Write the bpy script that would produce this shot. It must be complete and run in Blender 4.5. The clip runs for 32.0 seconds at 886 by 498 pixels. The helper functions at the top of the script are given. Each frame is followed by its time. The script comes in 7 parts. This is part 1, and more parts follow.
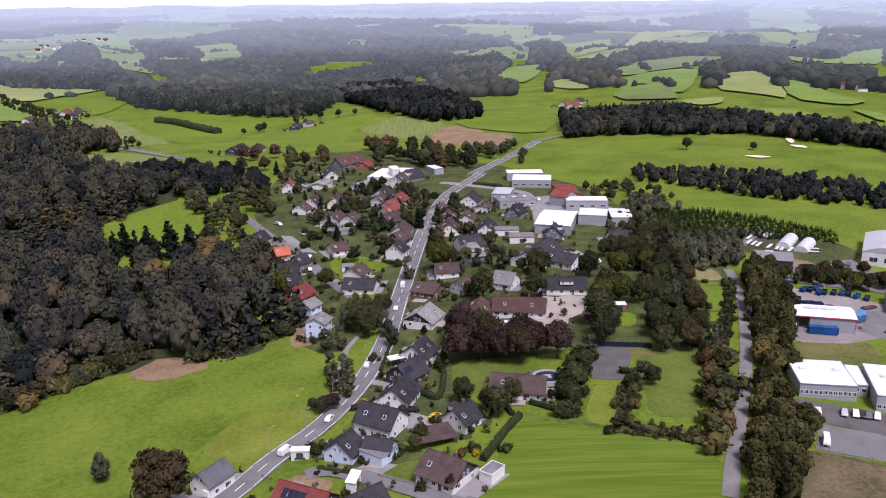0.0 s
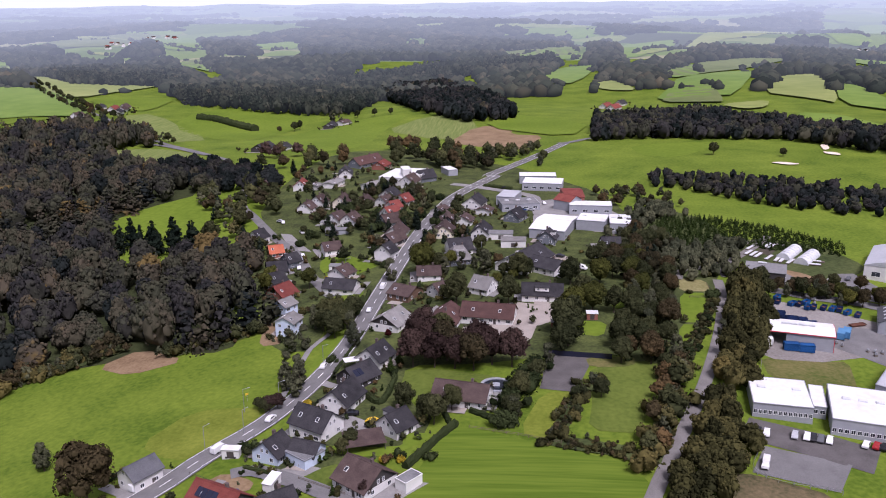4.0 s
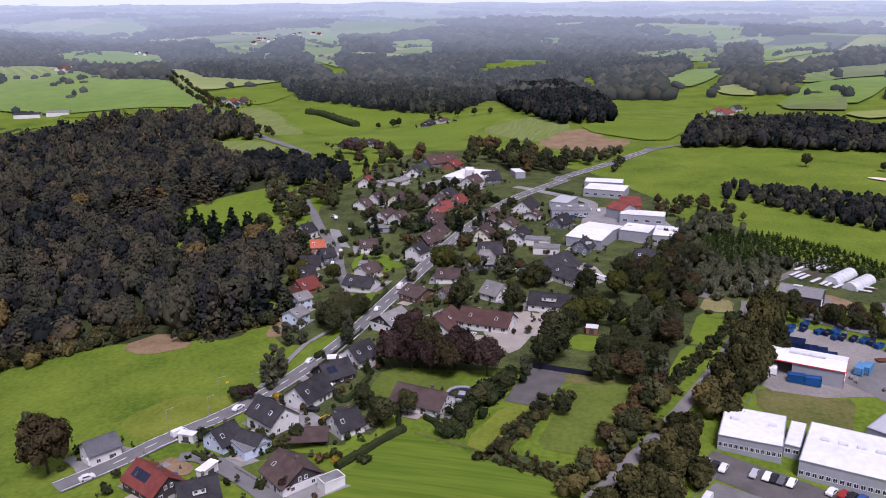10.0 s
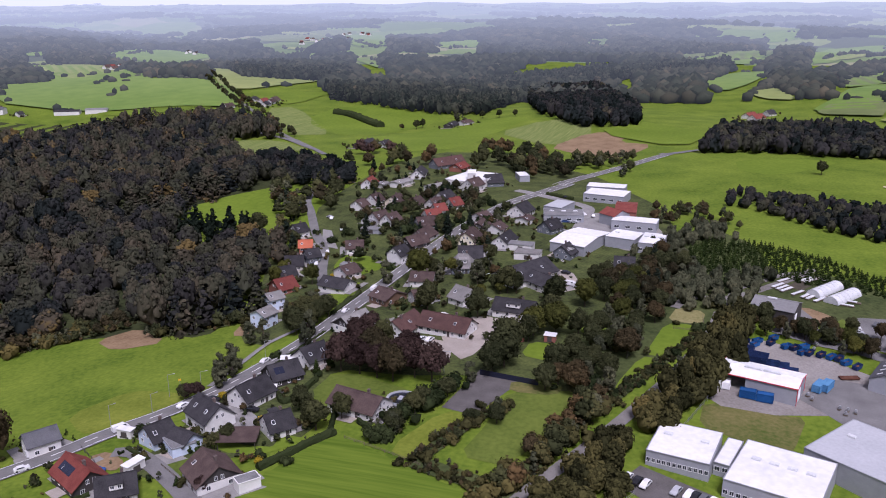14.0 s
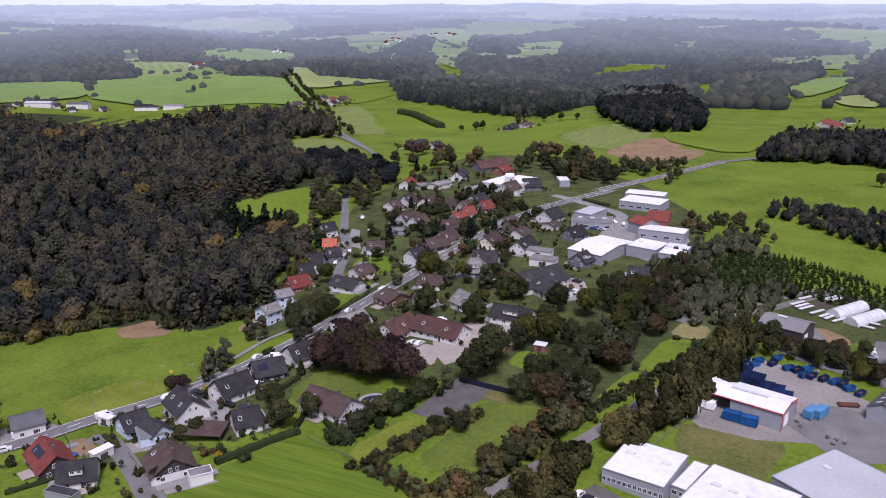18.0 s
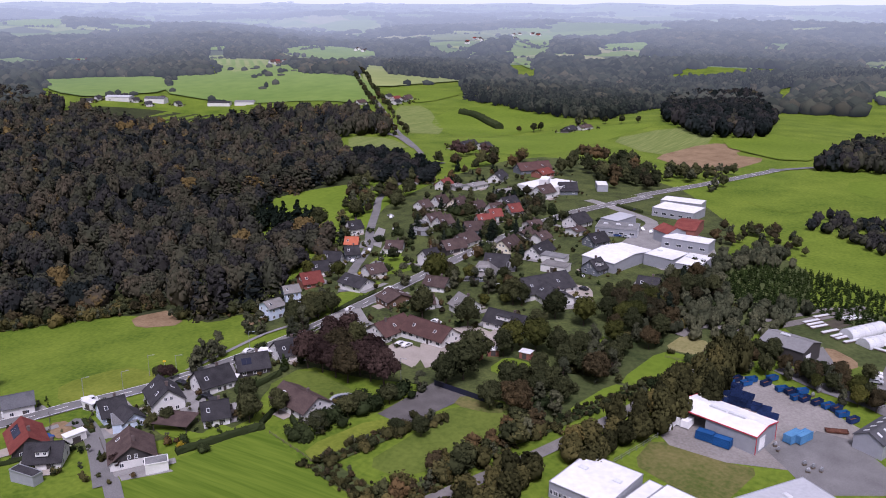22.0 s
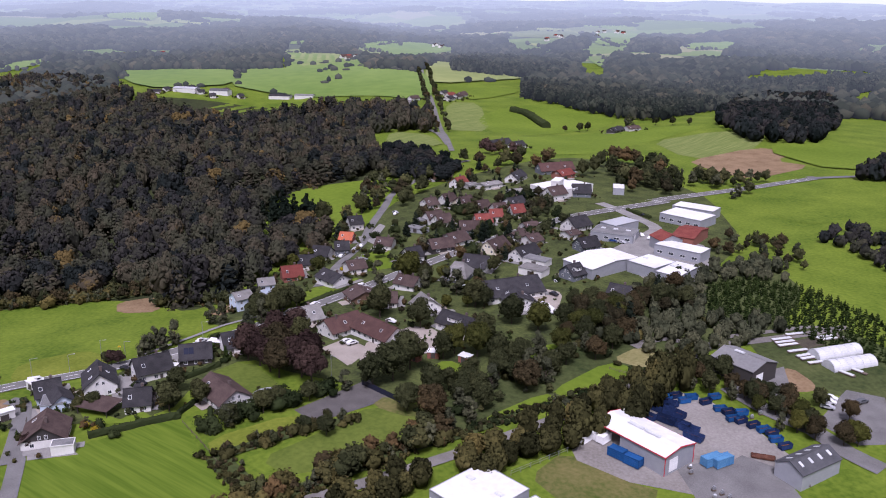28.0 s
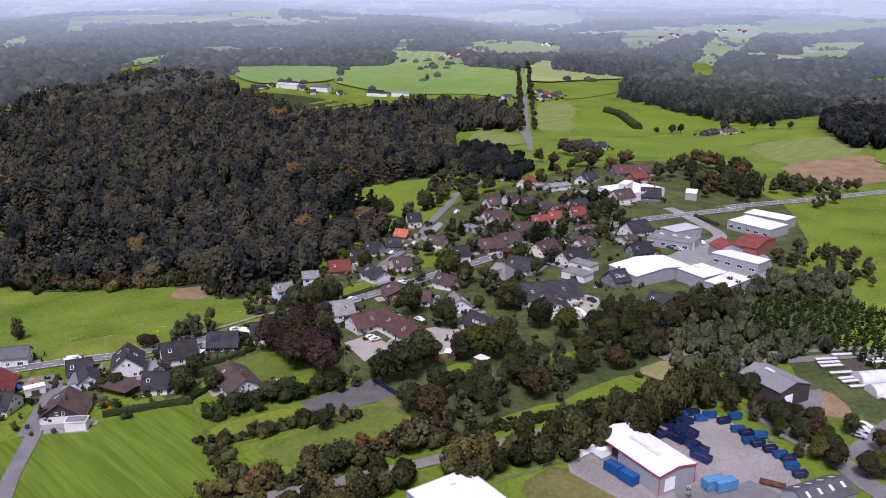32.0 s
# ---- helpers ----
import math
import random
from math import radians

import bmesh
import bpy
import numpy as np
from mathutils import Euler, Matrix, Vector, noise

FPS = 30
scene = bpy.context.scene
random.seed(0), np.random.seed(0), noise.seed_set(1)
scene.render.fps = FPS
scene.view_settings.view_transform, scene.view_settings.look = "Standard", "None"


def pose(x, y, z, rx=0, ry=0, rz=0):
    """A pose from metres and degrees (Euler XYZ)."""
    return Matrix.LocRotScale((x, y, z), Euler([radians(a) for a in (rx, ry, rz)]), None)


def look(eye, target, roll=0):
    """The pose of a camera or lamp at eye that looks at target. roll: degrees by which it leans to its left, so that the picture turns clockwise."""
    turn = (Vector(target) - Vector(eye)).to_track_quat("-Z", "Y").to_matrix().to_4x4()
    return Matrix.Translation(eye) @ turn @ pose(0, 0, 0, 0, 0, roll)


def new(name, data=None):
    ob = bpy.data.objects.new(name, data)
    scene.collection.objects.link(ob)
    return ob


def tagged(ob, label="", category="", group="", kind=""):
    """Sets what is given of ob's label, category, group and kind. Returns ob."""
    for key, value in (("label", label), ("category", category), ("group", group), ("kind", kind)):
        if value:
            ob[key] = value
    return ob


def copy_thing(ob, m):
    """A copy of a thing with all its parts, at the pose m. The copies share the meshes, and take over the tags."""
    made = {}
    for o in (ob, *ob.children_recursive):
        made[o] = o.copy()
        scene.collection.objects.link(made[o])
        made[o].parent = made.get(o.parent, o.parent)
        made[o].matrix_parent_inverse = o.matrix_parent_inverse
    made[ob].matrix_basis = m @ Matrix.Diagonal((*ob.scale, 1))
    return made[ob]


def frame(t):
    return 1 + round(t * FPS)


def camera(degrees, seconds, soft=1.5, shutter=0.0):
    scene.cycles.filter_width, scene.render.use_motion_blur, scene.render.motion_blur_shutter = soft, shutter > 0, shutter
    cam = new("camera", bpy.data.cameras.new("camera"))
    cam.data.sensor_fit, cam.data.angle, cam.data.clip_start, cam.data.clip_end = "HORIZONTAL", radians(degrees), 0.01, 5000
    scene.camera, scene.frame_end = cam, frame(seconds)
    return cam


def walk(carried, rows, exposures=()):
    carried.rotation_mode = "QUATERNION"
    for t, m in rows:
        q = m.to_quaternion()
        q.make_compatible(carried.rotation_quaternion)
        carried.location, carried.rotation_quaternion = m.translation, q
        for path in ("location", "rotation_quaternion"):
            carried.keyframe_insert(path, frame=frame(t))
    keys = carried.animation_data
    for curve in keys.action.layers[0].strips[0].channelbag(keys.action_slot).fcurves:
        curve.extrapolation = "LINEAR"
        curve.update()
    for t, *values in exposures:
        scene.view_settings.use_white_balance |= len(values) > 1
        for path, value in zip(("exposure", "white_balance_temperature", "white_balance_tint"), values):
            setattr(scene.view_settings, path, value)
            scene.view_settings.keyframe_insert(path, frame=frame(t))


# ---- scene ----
cam = camera(55.74, 32.0, 1.0)
ROWS = [
    (0.0, -0.01, -0.02, 122.20, 73.384, 0.671, -0.197),
    (0.5, 4.74, 0.40, 122.23, 73.393, 0.661, 0.421),
    (1.0, 9.44, 0.86, 122.27, 73.398, 0.649, 1.000),
    (1.5, 14.11, 1.34, 122.32, 73.400, 0.634, 1.568),
    (2.0, 18.74, 1.85, 122.37, 73.399, 0.619, 2.117),
    (2.5, 23.33, 2.39, 122.42, 73.395, 0.602, 2.696),
    (3.0, 27.89, 2.97, 122.48, 73.391, 0.584, 3.281),
    (3.5, 32.41, 3.58, 122.54, 73.385, 0.566, 3.908),
    (5.5, 50.21, 6.40, 122.82, 73.358, 0.495, 6.905),
    (6.0, 54.59, 7.20, 122.90, 73.351, 0.478, 7.838),
    (6.5, 58.95, 8.05, 122.99, 73.346, 0.461, 8.733),
    (7.0, 63.28, 8.94, 123.07, 73.341, 0.445, 9.623),
    (7.5, 67.59, 9.88, 123.16, 73.337, 0.429, 10.468),
    (8.0, 71.87, 10.86, 123.26, 73.335, 0.414, 11.319),
    (8.5, 76.13, 11.89, 123.35, 73.333, 0.400, 12.167),
    (9.0, 80.37, 12.97, 123.45, 73.333, 0.386, 13.006),
    (9.5, 84.59, 14.10, 123.55, 73.333, 0.372, 13.856),
    (10.0, 88.79, 15.27, 123.65, 73.335, 0.359, 14.680),
    (10.5, 92.96, 16.50, 123.75, 73.338, 0.346, 15.516),
    (11.0, 97.12, 17.78, 123.85, 73.341, 0.332, 16.014),
    (11.5, 101.25, 19.10, 123.96, 73.346, 0.319, 16.343),
    (12.0, 105.37, 20.48, 124.07, 73.351, 0.306, 16.710),
    (12.5, 109.46, 21.91, 124.18, 73.357, 0.293, 17.181),
    (13.0, 113.54, 23.39, 124.28, 73.363, 0.279, 17.632),
    (13.5, 117.59, 24.93, 124.39, 73.370, 0.265, 18.094),
    (14.0, 121.63, 26.51, 124.50, 73.377, 0.249, 18.549),
    (14.5, 125.64, 28.15, 124.61, 73.384, 0.234, 18.991),
    (16.5, 141.47, 35.23, 125.04, 73.407, 0.160, 21.888),
    (17.0, 145.37, 37.13, 125.15, 73.411, 0.139, 23.000),
    (17.5, 149.25, 39.08, 125.25, 73.414, 0.116, 24.010),
    (18.0, 153.10, 41.08, 125.35, 73.416, 0.092, 24.899),
    (18.5, 156.92, 43.13, 125.45, 73.416, 0.067, 25.752),
    (19.0, 160.71, 45.22, 125.55, 73.415, 0.040, 26.578),
    (19.5, 164.48, 47.37, 125.64, 73.412, 0.011, 27.393),
    (20.0, 168.21, 49.57, 125.73, 73.408, -0.018, 28.205),
    (20.5, 171.92, 51.81, 125.82, 73.401, -0.049, 28.997),
    (21.0, 175.59, 54.10, 125.90, 73.393, -0.081, 29.738),
    (21.5, 179.23, 56.44, 125.98, 73.382, -0.114, 30.413),
    (22.0, 182.83, 58.82, 126.06, 73.370, -0.148, 31.095),
    (22.5, 186.39, 61.24, 126.13, 73.356, -0.183, 31.779),
    (23.0, 189.91, 63.70, 126.19, 73.339, -0.217, 32.460),
    (23.5, 193.40, 66.21, 126.26, 73.321, -0.252, 33.139),
    (24.0, 196.84, 68.75, 126.31, 73.301, -0.287, 33.830),
    (24.5, 200.23, 71.33, 126.36, 73.279, -0.321, 34.482),
    (25.0, 203.58, 73.95, 126.40, 73.255, -0.354, 35.129),
    (25.5, 206.87, 76.61, 126.44, 73.231, -0.385, 35.754),
    (27.5, 219.52, 87.54, 126.50, 73.124, -0.482, 37.269),
    (28.0, 222.54, 90.35, 126.50, 73.097, -0.496, 37.521),
    (28.5, 225.49, 93.18, 126.49, 73.071, -0.505, 37.878),
    (29.0, 228.38, 96.03, 126.46, 73.046, -0.506, 38.807),
    (29.5, 231.19, 98.90, 126.43, 73.023, -0.501, 40.122),
    (30.0, 233.93, 101.79, 126.39, 73.003, -0.487, 41.376),
    (30.5, 236.60, 104.69, 126.33, 72.986, -0.463, 42.546),
    (31.0, 239.19, 107.61, 126.27, 72.973, -0.429, 43.609),
    (31.5, 241.70, 110.54, 126.19, 72.964, -0.382, 44.603),
    (32.0, 244.12, 113.48, 126.11, 72.962, -0.322, 45.534),
]
walk(cam, [(t, pose(x, y, z, rx, ry, rz)) for t, x, y, z, rx, ry, rz in ROWS],
     [(0.0, 0.53, 5900, 33), (6.0, 0.40, 5850, 33), (12.0, 0.30, 5750, 33), (22.0, 0.32, 5750, 33), (32.0, 0.47, 5750, 33)])

# ---- light ----
world = bpy.data.worlds.new("sky")
scene.world = world
world.use_nodes = True
wn = world.node_tree
wn.nodes.clear()
sky = wn.nodes.new("ShaderNodeTexSky")
sky.sky_type = "NISHITA"
sky.sun_disc = False
sky.sun_elevation, sky.sun_rotation = radians(58), radians(150)
sky.dust_density, sky.air_density, sky.ozone_density = 4.0, 1.0, 1.0
cloud = wn.nodes.new("ShaderNodeMixRGB")
cloud.inputs[0].default_value = 0.75
cloud.inputs[2].default_value = (7.5, 7.5, 8.0, 1)
wn.links.new(sky.outputs[0], cloud.inputs[1])
back = wn.nodes.new("ShaderNodeBackground")
back.inputs[1].default_value = 0.052
wn.links.new(cloud.outputs[0], back.inputs[0])
wo = wn.nodes.new("ShaderNodeOutputWorld")
wn.links.new(back.outputs[0], wo.inputs[0])
sun = new("sun", bpy.data.lights.new("sun", "SUN"))
sun.data.energy, sun.data.angle, sun.data.color = 3.2, radians(20), (1.0, 0.975, 0.94)
sun.matrix_world = look((0, 0, 400), (-160, 277, 400 - 512))

# ---- materials ----


def ramp(nodes, stops):
    r = nodes.new("ShaderNodeValToRGB")
    els = r.color_ramp.elements
    while len(els) < len(stops):
        els.new(0.5)
    for e, (p, c) in zip(els, stops):
        e.position, e.color = p, (*c, 1)
    return r


def surface(name, dark, light, scale=0.4, fine=6.0, rough=0.85, metal=0.0, vary=0.0, bump=0.15, stretch=None, spec=0.06, turn=0.0):
    """Two colours mixed by coarse and fine noise in world metres, a per-object shift of value, and a fine relief."""
    m = bpy.data.materials.new(name)
    m.use_nodes = True
    n, l = m.node_tree.nodes, m.node_tree.links
    b = n["Principled BSDF"]
    b.inputs["Roughness"].default_value, b.inputs["Metallic"].default_value = rough, metal
    b.inputs["Specular IOR Level"].default_value = spec
    geo = n.new("ShaderNodeNewGeometry")
    src = geo.outputs["Position"]
    if stretch:
        mp = n.new("ShaderNodeMapping")
        mp.inputs["Rotation"].default_value = (0, 0, turn)
        mp.inputs["Scale"].default_value = stretch
        l.new(src, mp.inputs[0])
        src = mp.outputs[0]
    a = n.new("ShaderNodeTexNoise")
    a.inputs["Scale"].default_value, a.inputs["Detail"].default_value = scale, 4
    f = n.new("ShaderNodeTexNoise")
    f.inputs["Scale"].default_value, f.inputs["Detail"].default_value = fine, 3
    l.new(src, a.inputs["Vector"])
    l.new(src, f.inputs["Vector"])
    mix = n.new("ShaderNodeMath")
    mix.operation = "MULTIPLY_ADD"
    mix.inputs[1].default_value = 0.45
    l.new(f.outputs["Fac"], mix.inputs[0])
    half = n.new("ShaderNodeMath")
    half.operation = "MULTIPLY"
    half.inputs[1].default_value = 0.55
    l.new(a.outputs["Fac"], half.inputs[0])
    l.new(half.outputs[0], mix.inputs[2])
    r = ramp(n, [(0.33, dark), (0.67, light)])
    l.new(mix.outputs[0], r.inputs[0])
    col = r.outputs[0]
    if vary:
        info = n.new("ShaderNodeObjectInfo")
        hsv = n.new("ShaderNodeHueSaturation")
        mr = n.new("ShaderNodeMapRange")
        mr.inputs[3].default_value, mr.inputs[4].default_value = 1 - vary, 1 + vary
        l.new(info.outputs["Random"], mr.inputs[0])
        l.new(mr.outputs[0], hsv.inputs["Value"])
        l.new(col, hsv.inputs["Color"])
        col = hsv.outputs[0]
    l.new(col, b.inputs["Base Color"])
    if bump:
        bp = n.new("ShaderNodeBump")
        bp.inputs["Strength"].default_value, bp.inputs["Distance"].default_value = bump, 0.3
        l.new(f.outputs["Fac"], bp.inputs["Height"])
        l.new(bp.outputs[0], b.inputs["Normal"])
    return m


def leafy(name, stops, vary=0.30):
    """Foliage: hue from a ramp by random per leaf clump and per tree, with noise over the crown."""
    m = bpy.data.materials.new(name)
    m.use_nodes = True
    n, l = m.node_tree.nodes, m.node_tree.links
    b = n["Principled BSDF"]
    b.inputs["Roughness"].default_value = 0.75
    b.inputs["Specular IOR Level"].default_value = 0.0
    geo = n.new("ShaderNodeNewGeometry")
    info = n.new("ShaderNodeObjectInfo")
    tex = n.new("ShaderNodeTexNoise")
    tex.inputs["Scale"].default_value, tex.inputs["Detail"].default_value = 0.03, 2.0
    l.new(geo.outputs["Position"], tex.inputs["Vector"])
    tone = n.new("ShaderNodeAttribute")
    tone.attribute_name = "tone"

    def calc(op, p, q, c=0.0):
        k = n.new("ShaderNodeMath")
        k.operation = op
        for i, v in enumerate((p, q, c)):
            if isinstance(v, (int, float)):
                k.inputs[i].default_value = v
            else:
                l.new(v, k.inputs[i])
        return k.outputs[0]
    lot = calc("ADD", tone.outputs["Fac"], calc("MULTIPLY_ADD", info.outputs["Random"], 0.7, -0.35))
    sub = calc("MULTIPLY_ADD", tex.outputs["Fac"], 0.7, 0.12)
    sub = calc("MULTIPLY_ADD", lot, 0.55, sub)
    sub = calc("MULTIPLY_ADD", geo.outputs["Random Per Island"], 0.14, calc("ADD", sub, -0.07))
    r = ramp(n, stops)
    l.new(sub, r.inputs[0])
    hsv = n.new("ShaderNodeHueSaturation")
    mr = n.new("ShaderNodeMapRange")
    mr.inputs[3].default_value, mr.inputs[4].default_value = 1 - vary, 1 + vary
    l.new(geo.outputs["Random Per Island"], mr.inputs[0])
    l.new(calc("MULTIPLY_ADD", lot, 0.35, mr.outputs[0]), hsv.inputs["Value"])
    l.new(r.outputs[0], hsv.inputs["Color"])
    l.new(hsv.outputs[0], b.inputs["Base Color"])
    return m


def plain(name, c, rough=0.6, metal=0.0, spec=0.4):
    return surface(name, [v * 0.88 for v in c], [min(1, v * 1.08) for v in c], 0.5, 5.0, rough, metal, 0.06, 0.03, spec=spec)


GRASS = surface("meadow_grass", (0.060, 0.104, 0.009), (0.153, 0.204, 0.023), 0.035, 0.6, 0.9, bump=0.3)
BRIGHT = surface("young_grass", (0.081, 0.130, 0.011), (0.142, 0.200, 0.021), 0.015, 0.35, 0.9, bump=0.25)
MOWN = surface("mown_grass_in_stripes", (0.064, 0.110, 0.009), (0.116, 0.166, 0.018), 0.45, 0.9, 0.9, bump=0.3, stretch=(0.045, 1.0, 1.0), turn=0.16)
STRAW = surface("straw_coloured_grass", (0.13, 0.125, 0.045), (0.25, 0.225, 0.10), 0.12, 0.9, 0.95, bump=0.4)
ROUGH = surface("rough_grass_with_bare_patches", (0.060, 0.085, 0.016), (0.165, 0.140, 0.055), 0.09, 0.8, 0.95, bump=0.4)
DRYGRASS = surface("dry_grass", (0.092, 0.122, 0.013), (0.180, 0.206, 0.030), 0.08, 0.8, 0.95, bump=0.3)
LAWN = surface("garden_lawn", (0.062, 0.092, 0.014), (0.118, 0.150, 0.027), 0.06, 0.7, 0.9, bump=0.25)
GARDEN = surface("garden_ground_of_lawn_and_beds", (0.024, 0.032, 0.014), (0.095, 0.115, 0.034), 0.11, 0.9, 0.95, bump=0.5)
SCRUB = surface("scrub_ground", (0.028, 0.042, 0.014), (0.085, 0.10, 0.035), 0.07, 0.6, 0.95, bump=0.5)
FLOORM = surface("forest_floor", (0.02, 0.025, 0.012), (0.05, 0.06, 0.022), 0.05, 0.5, 0.95, bump=0.4)
CROP = surface("ripe_maize_field", (0.10, 0.14, 0.03), (0.19, 0.22, 0.07), 0.5, 0.8, 0.95, bump=0.6, stretch=(1.0, 0.06, 1.0), turn=0.9)
BEDSOIL = surface("dark_bed_soil", (0.045, 0.038, 0.030), (0.095, 0.085, 0.06), 0.3, 1.5, 0.95, bump=0.5)
SOIL = surface("bare_brown_soil", (0.15, 0.10, 0.055), (0.27, 0.19, 0.11), 0.1, 0.9, 0.95, bump=0.5)
BRAMBLE = surface("brambles_and_dead_grass", (0.045, 0.048, 0.020), (0.165, 0.125, 0.070), 0.14, 0.9, 0.95, bump=0.6)
MUD = surface("rutted_earth_yard", (0.165, 0.150, 0.134), (0.275, 0.258, 0.236), 0.08, 1.2, 0.9, bump=0.4)
ASPHALT = surface("worn_asphalt", (0.115, 0.112, 0.108), (0.19, 0.185, 0.178), 0.15, 3.0, 0.85, bump=0.1)
DARKASPH = surface("dark_asphalt", (0.074, 0.068, 0.064), (0.128, 0.119, 0.112), 0.2, 3.0, 0.8, bump=0.1)
PATHM = surface("gravelly_path_asphalt", (0.13, 0.12, 0.11), (0.21, 0.20, 0.185), 0.2, 2.5, 0.9, bump=0.15)
PAVING = surface("pale_paving", (0.17, 0.165, 0.155), (0.28, 0.27, 0.255), 0.2, 2.5, 0.85, bump=0.1)
GRAVEL = surface("sandy_gravel", (0.25, 0.22, 0.185), (0.37, 0.33, 0.285), 0.15, 2.5, 0.95, bump=0.15)
SAND = surface("bunker_sand", (0.6, 0.5, 0.38), (0.75, 0.65, 0.5), 0.1, 1.5, 0.95)
PAINTW = plain("white_road_paint", (0.75, 0.75, 0.73))

WALLS = {
    "white": plain("white_render", (0.64, 0.63, 0.60), 0.85),
    "cream": plain("cream_render", (0.68, 0.62, 0.48), 0.85),
    "blue": plain("pale_blue_render", (0.52, 0.60, 0.70), 0.85),
    "grey": plain("grey_cladding", (0.30, 0.31, 0.33), 0.6),
    "slate": plain("slate_cladding", (0.14, 0.155, 0.175), 0.7),
    "dark": plain("dark_timber_cladding", (0.045, 0.04, 0.038), 0.8),
    "brown": plain("brown_timber", (0.15, 0.09, 0.055), 0.8),
    "brick": plain("red_brick_wall", (0.26, 0.10, 0.07), 0.85),
}


def tiles(name, dark, light):
    return surface(name, dark, light, 0.35, 3.5, 0.8, vary=0.18, bump=0.25)


ROOFS = {
    "ash": tiles("ash_grey_roof_tiles", (0.062, 0.063, 0.067), (0.105, 0.106, 0.112)),
    "zinc": surface("dull_grey_metal_sheet", (0.17, 0.168, 0.165), (0.24, 0.238, 0.235), 0.1, 1.0, 0.5, 0.1, bump=0.05),
    "dark": tiles("anthracite_roof_tiles", (0.022, 0.021, 0.023), (0.052, 0.050, 0.052)),
    "brown": tiles("brown_roof_tiles", (0.045, 0.031, 0.028), (0.092, 0.066, 0.058)),
    "plum": tiles("dark_red_brown_roof_tiles", (0.058, 0.033, 0.029), (0.098, 0.056, 0.048)),
    "red": tiles("weathered_red_roof_tiles", (0.13, 0.034, 0.028), (0.20, 0.062, 0.048)),
    "orange": tiles("orange_clay_roof_tiles", (0.28, 0.075, 0.04), (0.38, 0.12, 0.065)),
    "grey": tiles("weathered_grey_roof_tiles", (0.15, 0.145, 0.135), (0.26, 0.25, 0.235)),
    "metal": surface("pale_grey_metal_sheet", (0.36, 0.37, 0.38), (0.46, 0.47, 0.48), 0.1, 1.0, 0.5, 0.1, bump=0.05),
    "whitef": surface("white_roof_membrane", (0.56, 0.56, 0.55), (0.74, 0.74, 0.73), 0.06, 0.5, 0.6, bump=0.05),
    "felt": surface("grey_felt_flat_roof", (0.12, 0.12, 0.12), (0.22, 0.22, 0.215), 0.2, 2.0, 0.9),
}
GLASS = bpy.data.materials.new("window_glass")
GLASS.use_nodes = True
_g = GLASS.node_tree.nodes["Principled BSDF"]
_g.inputs["Base Color"].default_value = (0.03, 0.035, 0.042, 1)
_g.inputs["Roughness"].default_value = 0.08
FRAMEW = plain("white_window_frame", (0.78, 0.78, 0.77), 0.5)
FASCIA = plain("dark_fascia_board", (0.06, 0.05, 0.045), 0.7)
REDTRIM = plain("red_metal_trim", (0.5, 0.04, 0.05), 0.45)
CHIMNEYM = plain("chimney_brick", (0.12, 0.09, 0.08), 0.9)
SOLAR = plain("solar_panel_face", (0.015, 0.018, 0.035), 0.15)
BLUEM = surface("blue_container_paint", (0.013, 0.058, 0.165), (0.021, 0.095, 0.26), 0.3, 2.0, 0.5, vary=0.2)
SKYBLUE = surface("light_blue_container_paint", (0.06, 0.17, 0.32), (0.10, 0.25, 0.42), 0.3, 2.0, 0.5)
NAVY = surface("dark_blue_skip_paint", (0.010, 0.018, 0.05), (0.025, 0.045, 0.12), 0.4, 2.0, 0.6, vary=0.4)
RUST = surface("rusty_steel", (0.06, 0.025, 0.018), (0.15, 0.07, 0.045), 0.6, 2.5, 0.85)
TYRE = plain("black_rubber", (0.015, 0.015, 0.015), 0.9)
STEEL = plain("galvanised_steel", (0.32, 0.33, 0.34), 0.45, 0.5)
TIMBER = plain("weathered_fence_wood", (0.13, 0.10, 0.075), 0.9)
FOIL = surface("white_polytunnel_film", (0.46, 0.47, 0.47), (0.62, 0.63, 0.63), 0.3, 2.0, 0.35)
BARK = surface("tree_bark", (0.045, 0.035, 0.025), (0.10, 0.08, 0.06), 1.0, 5.0, 0.95)
